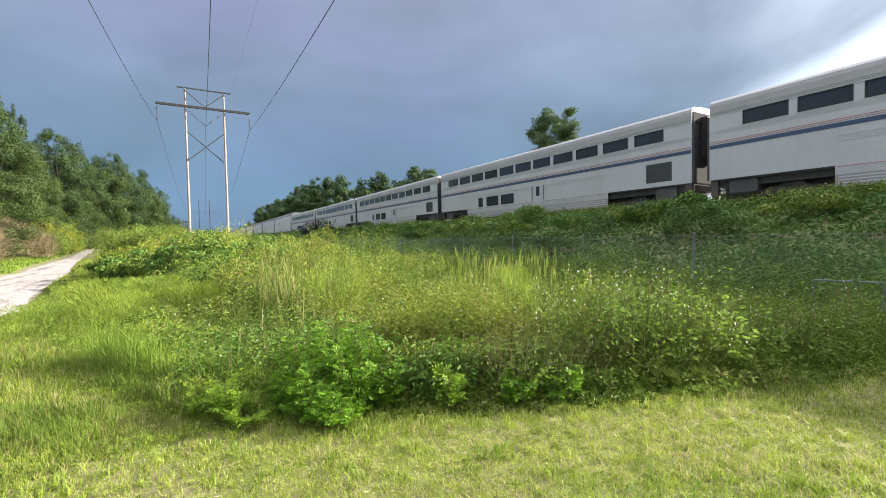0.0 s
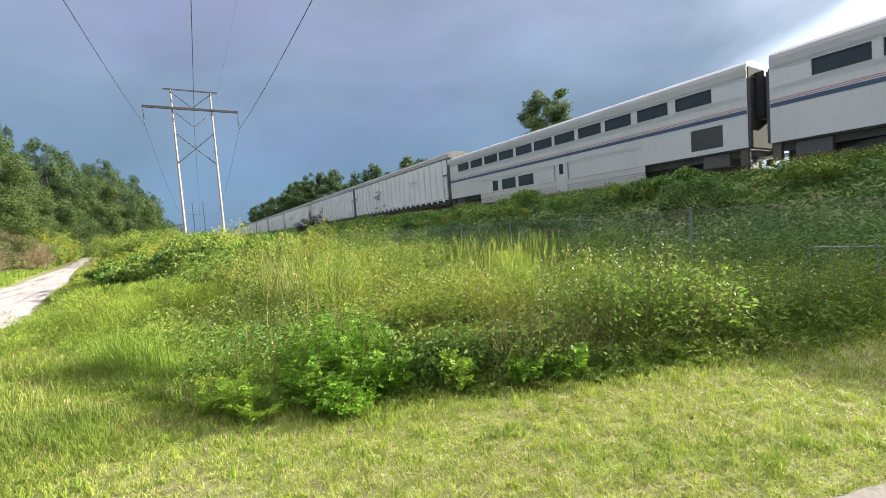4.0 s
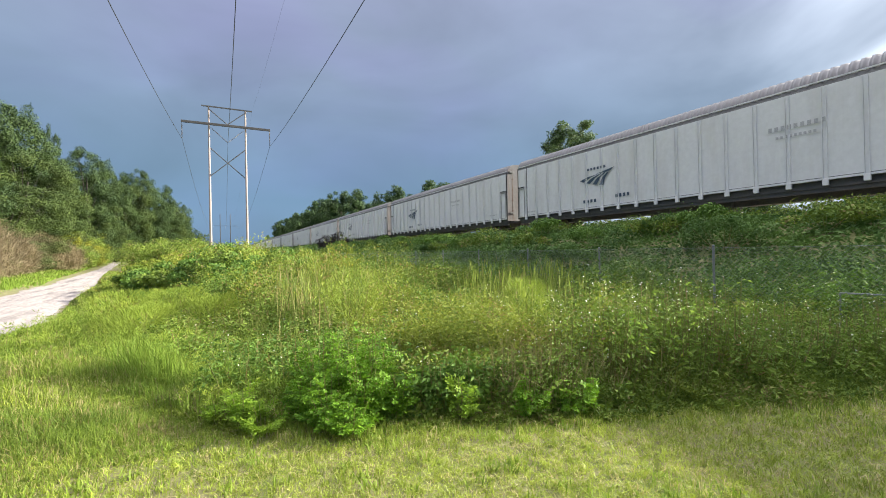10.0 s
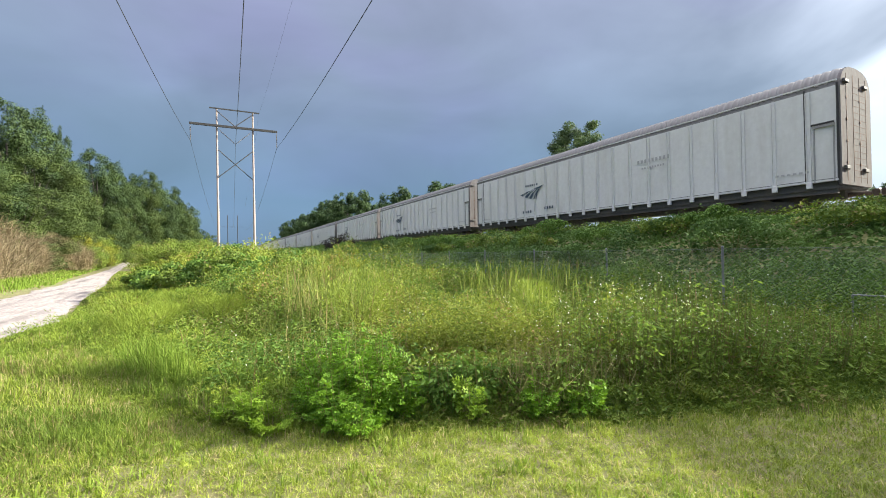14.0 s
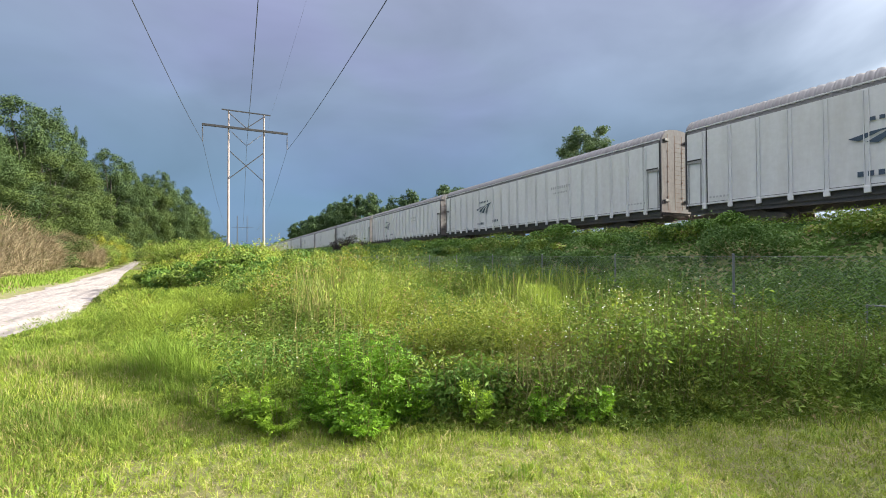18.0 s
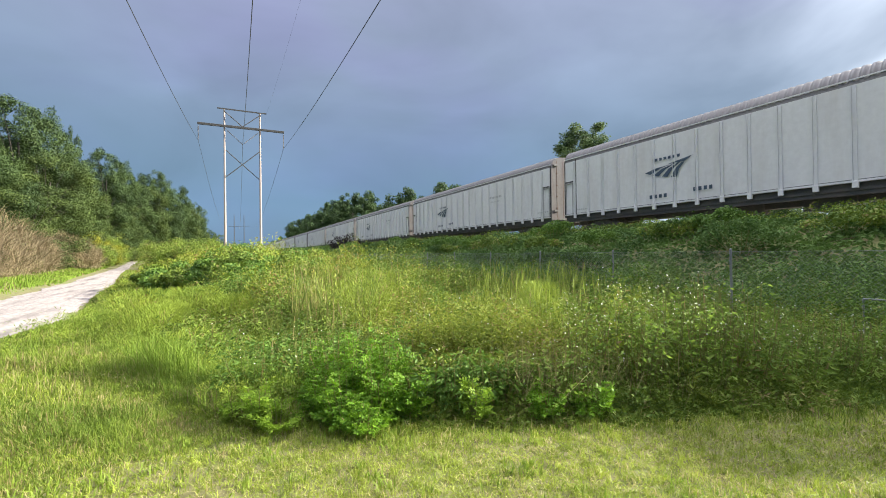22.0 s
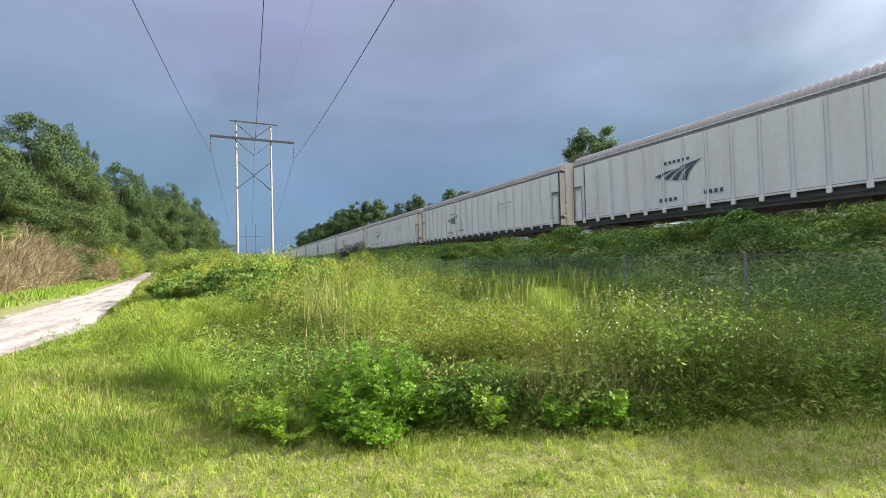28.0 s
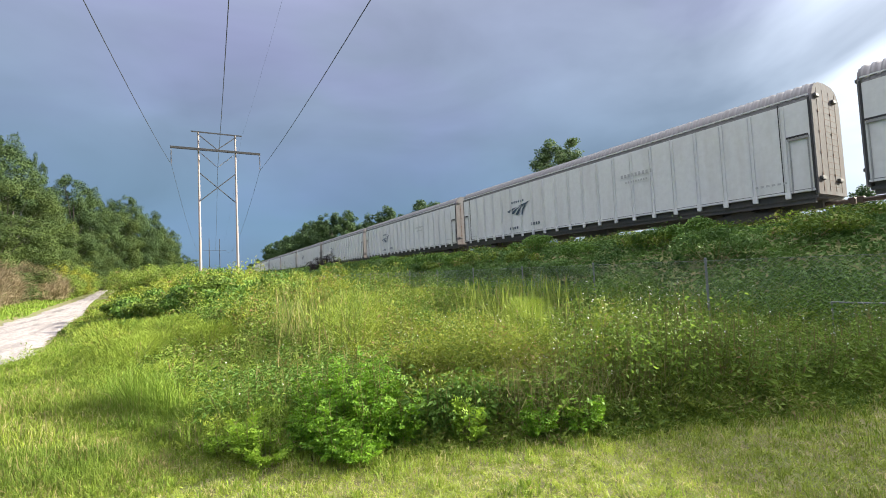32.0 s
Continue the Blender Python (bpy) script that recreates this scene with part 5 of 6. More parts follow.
        blade = blades(rng, np.repeat(foot, 3, 0) + rng.normal(0, 0.05, (3 * len(x), 3)) * [1, 1, 0], np.repeat(tip, 3) * rng.uniform(0.3, 0.8, 3 * len(x)), 0.005 + 0.0004 * np.repeat(d, 3), 0.5)
        soup("reeds", *join(stem, spike, blade), M_REED if n > 200 else M_TALL, label=label, category="grass", kind="stuff")
    # fine grass blades through the weeds
    x, y = weed_points(rng, 15000, 3.0, 16.0)
    h = weed_height(x, y) * rng.uniform(0.3, 0.85, len(x))
    soup("weed_grass", *blades(rng, on_ground(x, y), h, 0.007, 0.4), M_MEADOW, label="grass blades growing through the weeds", category="grass", kind="stuff")
    # pale seed heads on the tips
    q = tops[np.isin(tops[:, 3], (0, 1, 3)) & (tops[:, 4] > 0.7) & (rng.uniform(0, 1, len(tops)) < 0.11)]
    q = q[np.repeat(np.arange(len(q)), 3)]
    at = q[:, :3] + rng.normal(0, 1, (len(q), 3)) * [0.05, 0.05, 0.03]
    d = np.hypot(at[:, 0], at[:, 1])
    soup("seed_heads", *leaves(rng, at, rng.normal(0, 1, (len(q), 3)) + [0, 0, 0.8], 0.016 + 0.0016 * d, 0.006 + 0.0009 * d), M_SEED,
         label="pale seed heads on the weed tips", category="weeds", kind="stuff")
    # white flowers with yellow hearts
    q = tops[(tops[:, 0] > 1.7) & (tops[:, 4] > 0.35) & (tops[:, 1] < 5.4) & (tops[:, 0] < 6.5) & (hills(tops[:, 0], tops[:, 1], 1.1, 31) > -0.1)
             & (rng.uniform(0, 1, len(tops)) < 0.2)]
    q = q[np.repeat(np.arange(len(q)), 2)]
    x, y = q[:, 0] + rng.normal(0, 0.07, len(q)), q[:, 1] + rng.normal(0, 0.07, len(q))
    z = q[:, 2] + rng.normal(0.02, 0.04, len(q))
    sets = []
    n = len(x)
    at = np.stack([x, y, z], -1)
    face = unit(rng.normal(0, 0.5, (n, 3)) + [0.35, -0.35, 0.7])
    u = unit(np.cross(face, rng.normal(size=(n, 3))))
    v = np.cross(face, u)
    size = (0.0085 + 0.0006 * np.hypot(x, y)) * rng.uniform(0.7, 1.2, n)
    for k in range(5):
        a = 2 * np.pi * k / 5
        way = u * np.cos(a) + v * np.sin(a)
        sets.append(leaves(rng, at, way, size, size * 0.8, 0.05))
    hearts = leaves(rng, at + face * 0.003 - u * 0.004, u, size * 0.5, size * 0.5, 0.05)
    soup("white_flowers", *join(*sets), M_PETAL, label="small white daisy-like flowers on the weeds", category="flowers", kind="stuff")
    soup("flower_hearts", *hearts, M_POLLEN, label="yellow hearts of the white flowers", category="flowers", kind="stuff")
    # yellow flowers on the crest
    x, y = weed_points(rng, 5000, 9.0, 60.0, -12, 30)
    keep = (hills(x, y, 2.5, 41) > 0.2) & (rng.uniform(0, 1, len(x)) < 0.28)
    x, y = x[keep], y[keep]
    z = ground_z(x, y) + weed_height(x, y) * rng.uniform(0.9, 1.15, len(x))
    d = np.hypot(x, y)
    soup("yellow_flowers", *leaves(rng, np.stack([x, y, z], -1), rng.normal(0, 1, (len(x), 3)), 0.008 + 0.0013 * d, 0.008 + 0.0013 * d), M_POLLEN,
         label="small yellow flowers on the far weeds", category="flowers", kind="stuff")


lawn()
meadow()
weeds()


def pinnate_shrub(x, y, h, r, seed, mat, stems, leaflet=0.030, label="bright green shrub with feathered compound leaves at the lawn edge"):
    """A dense shrub: arching stems, compound leaves of paired leaflets."""
    rng = np.random.default_rng(seed)
    s = thing("leafy_shrub", label, "shrub", m=pose(x, y, float(ground_z(x, y))))
    bm, P, D = bmesh.new(), [], []
    for k in range(stems):
        a, q = rng.uniform(0, 2 * np.pi), rng.uniform(0.02, 1) ** 0.5
        tip = Vector((math.cos(a) * r * q, math.sin(a) * r * q, h * (1.04 - 0.5 * q ** 3) * rng.uniform(0.35, 1.12)))
        root = Vector((math.cos(a) * r * 0.45 * q, math.sin(a) * r * 0.45 * q, 0))
        mid = root.lerp(tip, 0.5) + Vector((0, 0, h * 0.10))
        rod(bm, root, mid, 0.006, 0.004, 4)
        rod(bm, mid, tip, 0.004, 0.002, 4)
        for i in range(12):
            u = 0.30 + 0.70 * i / 11
            P.append(tuple(root.lerp(mid, u * 2) if u < 0.5 else mid.lerp(tip, u * 2 - 1)))
            b = a + (1.2 if i % 2 else -1.2) * rng.uniform(0.4, 1.3)
            D.append((math.cos(b), math.sin(b), rng.uniform(-0.25, 0.45)))
    tagged(part("stemwork", bm, M_STEM, s), kind="stuff")
    P, D = np.array(P), unit(np.array(D))
    up = unit(rng.normal(0, 0.75, P.shape) + [0, 0, 0.8])
    S = unit(np.cross(D, up))
    size = rng.uniform(0.7, 1.25, len(P))[:, None]
    at, way, face = [], [], []
    for j in range(3):
        for e in (-1, 1):
            at.append(P + D * size * leaflet * (0.6 + 0.75 * j))
            way.append(S * e + D * 0.6 + rng.normal(0, 0.2, P.shape))
            face.append(up)
    at.append(P + D * size * leaflet * 2.5)
    way.append(D)
    face.append(up)
    k = np.tile(size[:, 0], 7) * leaflet
    soup("leaves", *leaves(rng, np.concatenate(at), np.concatenate(way), k, k * 0.56, 0.12, 0.0, np.concatenate(face)), mat, s)
    return s


def flowering_weed(x, y, h, r, seed, mat, stems=46, blooms=34, leaf=0.075, label="tall flowering weed with drooping leaves and white blooms"):
    """Upright branching stems, drooping pointed leaves in pairs, white blooms above the leaves."""
    rng = np.random.default_rng(seed)
    s = thing("flowering_weed", label, "weed", "flowering weeds before the fence", m=pose(x, y, float(ground_z(x, y))))
    bm, P, W, tips = bmesh.new(), [], [], []
    for k in range(stems):
        a, q = rng.uniform(0, 2 * np.pi), rng.uniform(0.02, 1) ** 0.5
        tip = Vector((math.cos(a) * r * q, math.sin(a) * r * q, h * (1.02 - 0.32 * q * q) * rng.uniform(0.55, 1.05)))
        root = Vector((math.cos(a) * r * 0.55 * q, math.sin(a) * r * 0.55 * q, 0))
        rod(bm, root, tip, 0.006, 0.0025, 4)
        tips.append(tuple(tip))
        for i in range(12):
            u = rng.uniform(0.22, 1.0)
            for e in (0, math.pi):
                b = a + e + rng.normal(0, 0.7)
                P.append(tuple(root.lerp(tip, u) + Vector((math.cos(b), math.sin(b), 0.3)) * rng.uniform(0.0, 0.10)))
                W.append((math.cos(b), math.sin(b), rng.normal(-0.15, 0.4)))
    tagged(part("stemwork", bm, M_STEM, s), kind="stuff")
    P, W = np.array(P), np.array(W)
    k = rng.uniform(0.55, 1.25, len(P)) * leaf * (1.25 - 0.55 * P[:, 2] / h)
    soup("leaves", *leaves(rng, P, W, k, k * 0.36, 0.2, 0.15), mat, s)
    if not blooms:
        return s
    tips = np.array(tips)
    at = tips[rng.integers(0, len(tips), blooms)] + rng.normal(0, 1, (blooms, 3)) * [0.06, 0.06, 0.03] + [0, 0, 0.08]
    bm = bmesh.new()
    for p in at:
        rod(bm, (p[0] * 0.93, p[1] * 0.93, p[2] - 0.16), tuple(p), 0.0022, 0.0016, 4)
    tagged(part("flower_stalk", bm, M_STEM, s), kind="stuff")
    out = unit(rng.normal(0, 0.5, (blooms, 3)) + [0.25, -0.4, 0.7])
    u = unit(np.cross(out, rng.normal(size=(blooms, 3))))
    v = np.cross(out, u)
    size = rng.uniform(0.008, 0.013, blooms)
    soup("bloom", *join(*[leaves(rng, at, u * math.cos(1.2566 * j) + v * math.sin(1.2566 * j), size, size * 0.8, 0.05) for j in range(5)]), M_PETAL, s, "white daisy-like blooms", kind="stuff")
    return s


def vine_mound(x, y, h, r, seed, mat, n=2600, leaf=0.085, label="mound of leafy creepers with dark hollows below", group="creeper mounds on the crest"):
    """A shrub smothered by creepers: leaves form a lumpy roof, open below."""
    rng = np.random.default_rng(seed)
    s = thing("creeper_mound", label, "shrub", group, m=pose(x, y, float(ground_z(x, y))))
    bm, C, R = bmesh.new(), [], []
    for k in range(13):
        a, q = rng.uniform(0, 2 * np.pi), rng.uniform(0, 1) ** 0.5
        p = (math.cos(a) * r * q, math.sin(a) * r * q, h * (0.84 - 0.42 * q * q) * rng.uniform(0.72, 1.0))
        C.append(p)
        R.append(r * rng.uniform(0.22, 0.40))
        rod(bm, (p[0] * 0.3, p[1] * 0.3, 0), p, 0.014, 0.006, 4)
    tagged(part("stemwork", bm, M_STEM, s), kind="stuff")
    C, R = np.array(C), np.array(R)
    pick = rng.choice(len(C), n, p=R ** 2 / (R ** 2).sum())
    ray = unit(rng.normal(0, 1, (n, 3)) + [0, 0, 0.35])
    at = C[pick] + ray * [1, 1, 0.62] * (R[pick] * rng.uniform(0.55, 1.06, n))[:, None]
    at[:, 2] = np.maximum(at[:, 2], 0.04)
    way, out = shell(rng, ray, 0.35)
    k = rng.uniform(0.6, 1.3, n) * leaf
    soup("leaves", *leaves(rng, at, way, k, k * 0.66, 0.12, 0.12, out), mat, s)
    return s


# leafy weeds that stand up out of the slope behind the shrubs
for i, (x, y, h) in enumerate([(1.35, 6.5, 0.85), (1.9, 6.1, 0.75), (2.4, 5.6, 0.80), (2.9, 5.2, 0.85), (3.3, 4.6, 0.85), (1.5, 7.6, 0.90), (2.7, 6.6, 0.85), (3.3, 6.0, 0.90), (3.9, 5.4, 0.90), (1.0, 8.4, 0.85),
                               (2.3, 8.6, 0.85), (3.2, 7.6, 0.90), (4.1, 6.7, 0.90), (0.4, 7.6, 0.70), (-0.3, 6.9, 0.55), (2.2, 4.7, 0.80), (1.9, 5.2, 0.75), (4.4, 8.0, 0.85), (-0.6, 8.2, 0.55), (0.9, 9.6, 0.8)]):
    flowering_weed(x, y, h, 0.34 + 0.02 * y, 500 + i, (M_WEED, M_GOLD, M_DARKLEAF, M_WEED, M_BIDENS)[i % 5], 38, (4, 0, 2)[i % 3], 0.055 + 0.004 * y, "upright green weed with narrow leaves on the slope")
# the bright shrubs at the lawn edge
SHRUBS = [(0.06, 4.38, 0.32, 0.16, 12), (0.24, 4.16, 0.46, 0.16, 16), (0.38, 3.98, 0.28, 0.18, 13), (0.78, 4.06, 0.42, 0.22, 36), (0.92, 3.78, 0.48, 0.26, 44),
          (0.94, 4.26, 0.70, 0.28, 48), (1.16, 4.10, 0.76, 0.32, 56), (1.24, 3.78, 0.56, 0.27, 46), (1.06, 3.58, 0.32, 0.24, 34), (1.42, 4.06, 0.74, 0.28, 46), (1.52, 3.70, 0.46, 0.24, 30),
          (2.00, 3.26, 0.44, 0.12, 16), (2.60, 3.00, 0.38, 0.16, 18), (3.02, 2.88, 0.42, 0.22, 30)]
for i, (x, y, h, r, n) in enumerate(SHRUBS):
    pinnate_shrub(x, y, h, r, 60 + i, M_SPRIG if i < 3 or i == 11 else M_BRIGHT, n)
for i, (x, y, h, r) in enumerate([(1.78, 3.78, 0.58, 0.30), (2.00, 3.62, 0.62, 0.30), (2.28, 3.50, 0.64, 0.32), (1.70, 4.25, 0.70, 0.36)]):
    flowering_weed(x, y, h, r, 80 + i, M_DARKLEAF, 34, 0, 0.09, "dark green broad-leaved weed at the lawn edge")
for i, (x, y, h, r) in enumerate([(0.25, 5.1, 0.60, 0.40), (0.75, 4.95, 0.72, 0.42), (0.40, 5.7, 0.72, 0.5), (1.15, 5.2, 0.80, 0.45), (0.20, 6.3, 0.62, 0.5), (0.95, 5.9, 0.75, 0.5), (1.55, 4.85, 0.80, 0.42), (1.55, 5.5, 0.80, 0.45)]):
    flowering_weed(x, y, h * 0.84, r, 120 + i, M_DARKLEAF, 34, 3, 0.07, "dark blue-green weed with a few white blooms")
for i, (x, y, h, r) in enumerate([(2.60, 3.38, 0.62, 0.28), (2.95, 3.15, 0.72, 0.30), (3.35, 3.25, 1.02, 0.36), (3.75, 3.00, 1.18, 0.40), (4.15, 2.88, 1.28, 0.42), (4.60, 2.68, 1.32, 0.44), (5.00, 2.50, 1.26, 0.42), (3.95, 3.55, 1.26, 0.44), (4.55, 3.35, 1.34, 0.46),
                                  (5.10, 3.05, 1.28, 0.42), (5.65, 2.35, 0.78, 0.46), (6.20, 2.15, 0.80, 0.46), (6.00, 2.80, 0.80, 0.5), (6.80, 2.00, 0.80, 0.46), (6.80, 2.75, 0.85, 0.5), (7.50, 1.95, 0.85, 0.5), (8.20, 1.90, 0.9, 0.5)]):
    flowering_weed(x, y, h, r, 130 + i, M_BIDENS, 44, 5 if i < 2 else 14, 0.068)
for i, (x, y, h, r) in enumerate([(-2.9, 19.6, 0.90, 0.8), (-2.3, 17.9, 0.95, 0.85), (-1.7, 16.6, 1.02, 0.9), (-0.9, 15.9, 1.00, 0.9), (-0.1, 15.3, 1.02, 0.9), (0.8, 14.7, 1.05, 0.9), (1.7, 14.0, 1.0, 0.85),
                                  (2.7, 13.4, 0.95, 0.8), (-2.9, 21.5, 1.1, 1.0), (-1.2, 19.6, 1.15, 1.1), (0.6, 18.2, 1.15, 1.1), (2.4, 17.0, 1.15, 1.1), (4.2, 17.2, 1.1, 1.1), (0.5, 22.5, 1.2, 1.3), (3.2, 21.5, 1.2, 1.3), (5.6, 21.0, 1.2, 1.3),
                                  (0.5, 10.6, 0.72, 0.5), (1.3, 10.9, 0.75, 0.5), (3.9, 14.2, 0.95, 0.7), (5.2, 15.0, 1.0, 0.8)]):
    vine_mound(x + (0.35 if x < 0 else 0.0), y, h, r, 150 + i, M_DARKLEAF if i % 2 else M_WEED, 2600, 0.06 + 0.0022 * y)


# dark leaf colour stands in for the shaded hollows below the crest
for i, (x, y, h, r) in enumerate([(-0.9, 14.2, 0.42, 0.5), (0.0, 13.6, 0.48, 0.55), (0.9, 13.1, 0.48, 0.5), (-2.0, 16.2, 0.40, 0.45), (0.3, 10.9, 0.45, 0.4)]):
    vine_mound(x, y, h, r, 180 + i, M_DARKLEAF, 1600, 0.07, "low creeper mound coloured dark for the shaded hollow below the crest")


def fennel(x, y, h, r, seed):
    """A feathery plume of thread-like fronds."""
    rng = np.random.default_rng(seed)
    s = thing("fennel_bush", "feathery pale green fennel bush", "shrub", m=pose(x, y, float(ground_z(x, y))))
    n = 3600
    a, q = rng.uniform(0, 2 * np.pi, n), np.sqrt(rng.uniform(0, 1, n))
    z = rng.uniform(0.15, 1, n)
    rr = r * q * np.sqrt(np.clip(1.02 - (2 * z - 1.1) ** 2 / 1.3, 0.05, 1))
    at = np.stack([np.cos(a) * rr, np.sin(a) * rr, z * h], -1)
    way = np.stack([np.cos(a) * 0.5, np.sin(a) * 0.5, rng.uniform(0.5, 1.2, n)], -1)
    v, t = leaves(rng, at, way, rng.uniform(0.05, 0.11, n), 0.006, 0.1)
    soup("fronds", v, t, M_FENNEL, s)
    bm = bmesh.new()
    for k in range(9):
        b = rng.uniform(0, 2 * np.pi)
        rod(bm, (0, 0, 0), (math.cos(b) * r * 0.4, math.sin(b) * r * 0.4, h * 0.8), 0.008, 0.003, 4)
    tagged(part("stemwork", bm, M_STEM, s), kind="stuff")


fennel(2.1, 6.8, 1.24, 0.58, 5)
fennel(3.9, 4.6, 1.12, 0.34, 6)
fennel(-1.6, 10.5, 0.75, 0.7, 7)
fennel(-0.7, 10.2, 0.70, 0.6, 8)
fennel(-1.1, 9.0, 0.55, 0.55, 9)
fennel(0.0, 9.2, 0.6, 0.5, 10)


def bank_cover():
    """Creepers and brush over the railway bank, from the fence up to the ballast."""
    rng = np.random.default_rng(31)
    m, per = 1700, 84
    cy = -6 + 190 * rng.uniform(0, 1, m) ** 1.9
    cx = FENCE_X + 0.9 + (TRACK_X - 3.6 - FENCE_X - 0.9) * rng.uniform(0, 1, m)
    size = (0.26 + 0.80 * rng.uniform(0, 1, m) ** 2.4) * (1 + 0.005 * cy) * (0.8 + 0.35 * hills(cx, cy, 3.0, 7)) * (1 - 0.35 * smooth(18.0, 20.0, cx))
    k = np.repeat(np.arange(m), per)
    n = len(k)
    ray = unit(rng.normal(0, 1, (n, 3)))
    ray[:, 2] = np.abs(ray[:, 2])
    at = np.stack([cx[k], cy[k], ground_z(cx, cy)[k]], -1) + ray * [1.25, 1.25, 1.0] * (size[k] * rng.uniform(0.55, 1.08, n))[:, None]
    d = np.hypot(cx, cy)[k]
    le = rng.uniform(0.6, 1.3, n) * (0.042 + 0.0036 * d)
    way, face = shell(rng, ray)
    cover = leaves(rng, at, way, le, le * 0.62, 0.12, 0.15, face)
    n = 150000
    y = -6 + 190 * rng.uniform(0, 1, n) ** 2.1
    x = FENCE_X + 0.6 + (TRACK_X - 3.0 - FENCE_X - 0.6) * rng.uniform(0, 1, n)
    at = on_ground(x, y) + np.stack([0 * x, 0 * x, rng.uniform(0.02, 0.3, n)], -1)
    le = rng.uniform(0.6, 1.3, n) * (0.085 + 0.0038 * np.hypot(x, y))
    mat_low = leaves(rng, at, rng.normal(0, 1, (n, 3)) * [1, 1, 0.4], le, le * 0.6, 0.2, 0.1)
    soup("bank_creepers", *join(cover, mat_low), M_VINE, label="green creepers and brush covering the railway bank",
         category="creepers", kind="stuff")
    # weeds along the ballast edge
    n = 13000
    y = -4 + 150 * rng.uniform(0, 1, n) ** 1.7
    x = rng.normal(TRACK_X - 3.3, 0.55, n)
    g = hills(x, y, 2.2, 19)
    keep = (g > -0.5 + 0.5 * smooth(11, 8, y)) & ((y < 10.6) | (y > 12.6))
    x, y, g = x[keep], y[keep], g[keep]
    h = (0.40 + 0.50 * rng.uniform(0, 1, len(x))) * (0.75 + 0.5 * g)
    d = np.hypot(x, y)
    soup("bank_weeds", *stemmed(rng, x, y, h, 11, 0.05 + 0.0042 * d, 0.016 + 0.0015 * d, spread=0.3), M_WEED,
         label="weeds along the edge of the ballast", category="weeds", kind="stuff")
    # brush round the fence
    n = 5200
    y = -3 + 60 * rng.uniform(0, 1, n) ** 1.6
    x = rng.normal(FENCE_X + 0.6, 0.7, n)
    h = (0.6 + 0.95 * rng.uniform(0, 1, n)) * (0.75 + 0.35 * hills(x, y, 2.0, 23))
    d = np.hypot(x, y)
    soup("fence_weeds", *stemmed(rng, x, y, h, 18, 0.035 + 0.0045 * d, 0.013 + 0.002 * d, spread=0.25), M_DARKLEAF,
         label="weeds and creepers growing along the fence", category="weeds", kind="stuff")


bank_cover()
rng = np.random.default_rng(44)
for i in range(44):
    y = 4.0 + 62.0 * (i + rng.uniform(0, 1)) / 44
    x = FENCE_X + 1.6 + (TRACK_X - 5.6 - FENCE_X - 1.6) * rng.uniform(0, 1)
    vine_mound(x, y, rng.uniform(0.7, 1.35), rng.uniform(0.9, 1.8), 400 + i, (M_VINE, M_WEED, M_VINE, M_DARKLEAF)[i % 4], 1900, 0.075 + 0.0016 * math.hypot(x, y),
               "mound of green creepers on the railway bank", "creeper mounds on the railway bank")


def far_side_brush():
    # added brush, closes off the bright sky below the cars
    rng = np.random.default_rng(37)
    m, per = 520, 70
    cy = -70 + 260 * rng.uniform(0, 1, m)
    cx = rng.uniform(TRACK_X + 4.6, TRACK_X + 8.5, m)
    size = rng.uniform(0.7, 1.5, m)
    k = np.repeat(np.arange(m), per)
    ray = unit(rng.normal(0, 1, (len(k), 3)))
    ray[:, 2] = np.abs(ray[:, 2])
    at = np.stack([cx[k], cy[k], ground_z(cx, cy)[k]], -1) + ray * [1, 1, 1.2] * (size[k] * rng.uniform(0.5, 1.08, len(k)))[:, None]
    way, face = shell(rng, ray)
    le = rng.uniform(0.2, 0.4, len(k))
    soup("far_brush", *leaves(rng, at, way, le, le * 0.6, 0.12, 0.1, face), M_WEED, label="added brush beyond the railway that blocks sky under the cars", category="brush", kind="stuff")


far_side_brush()


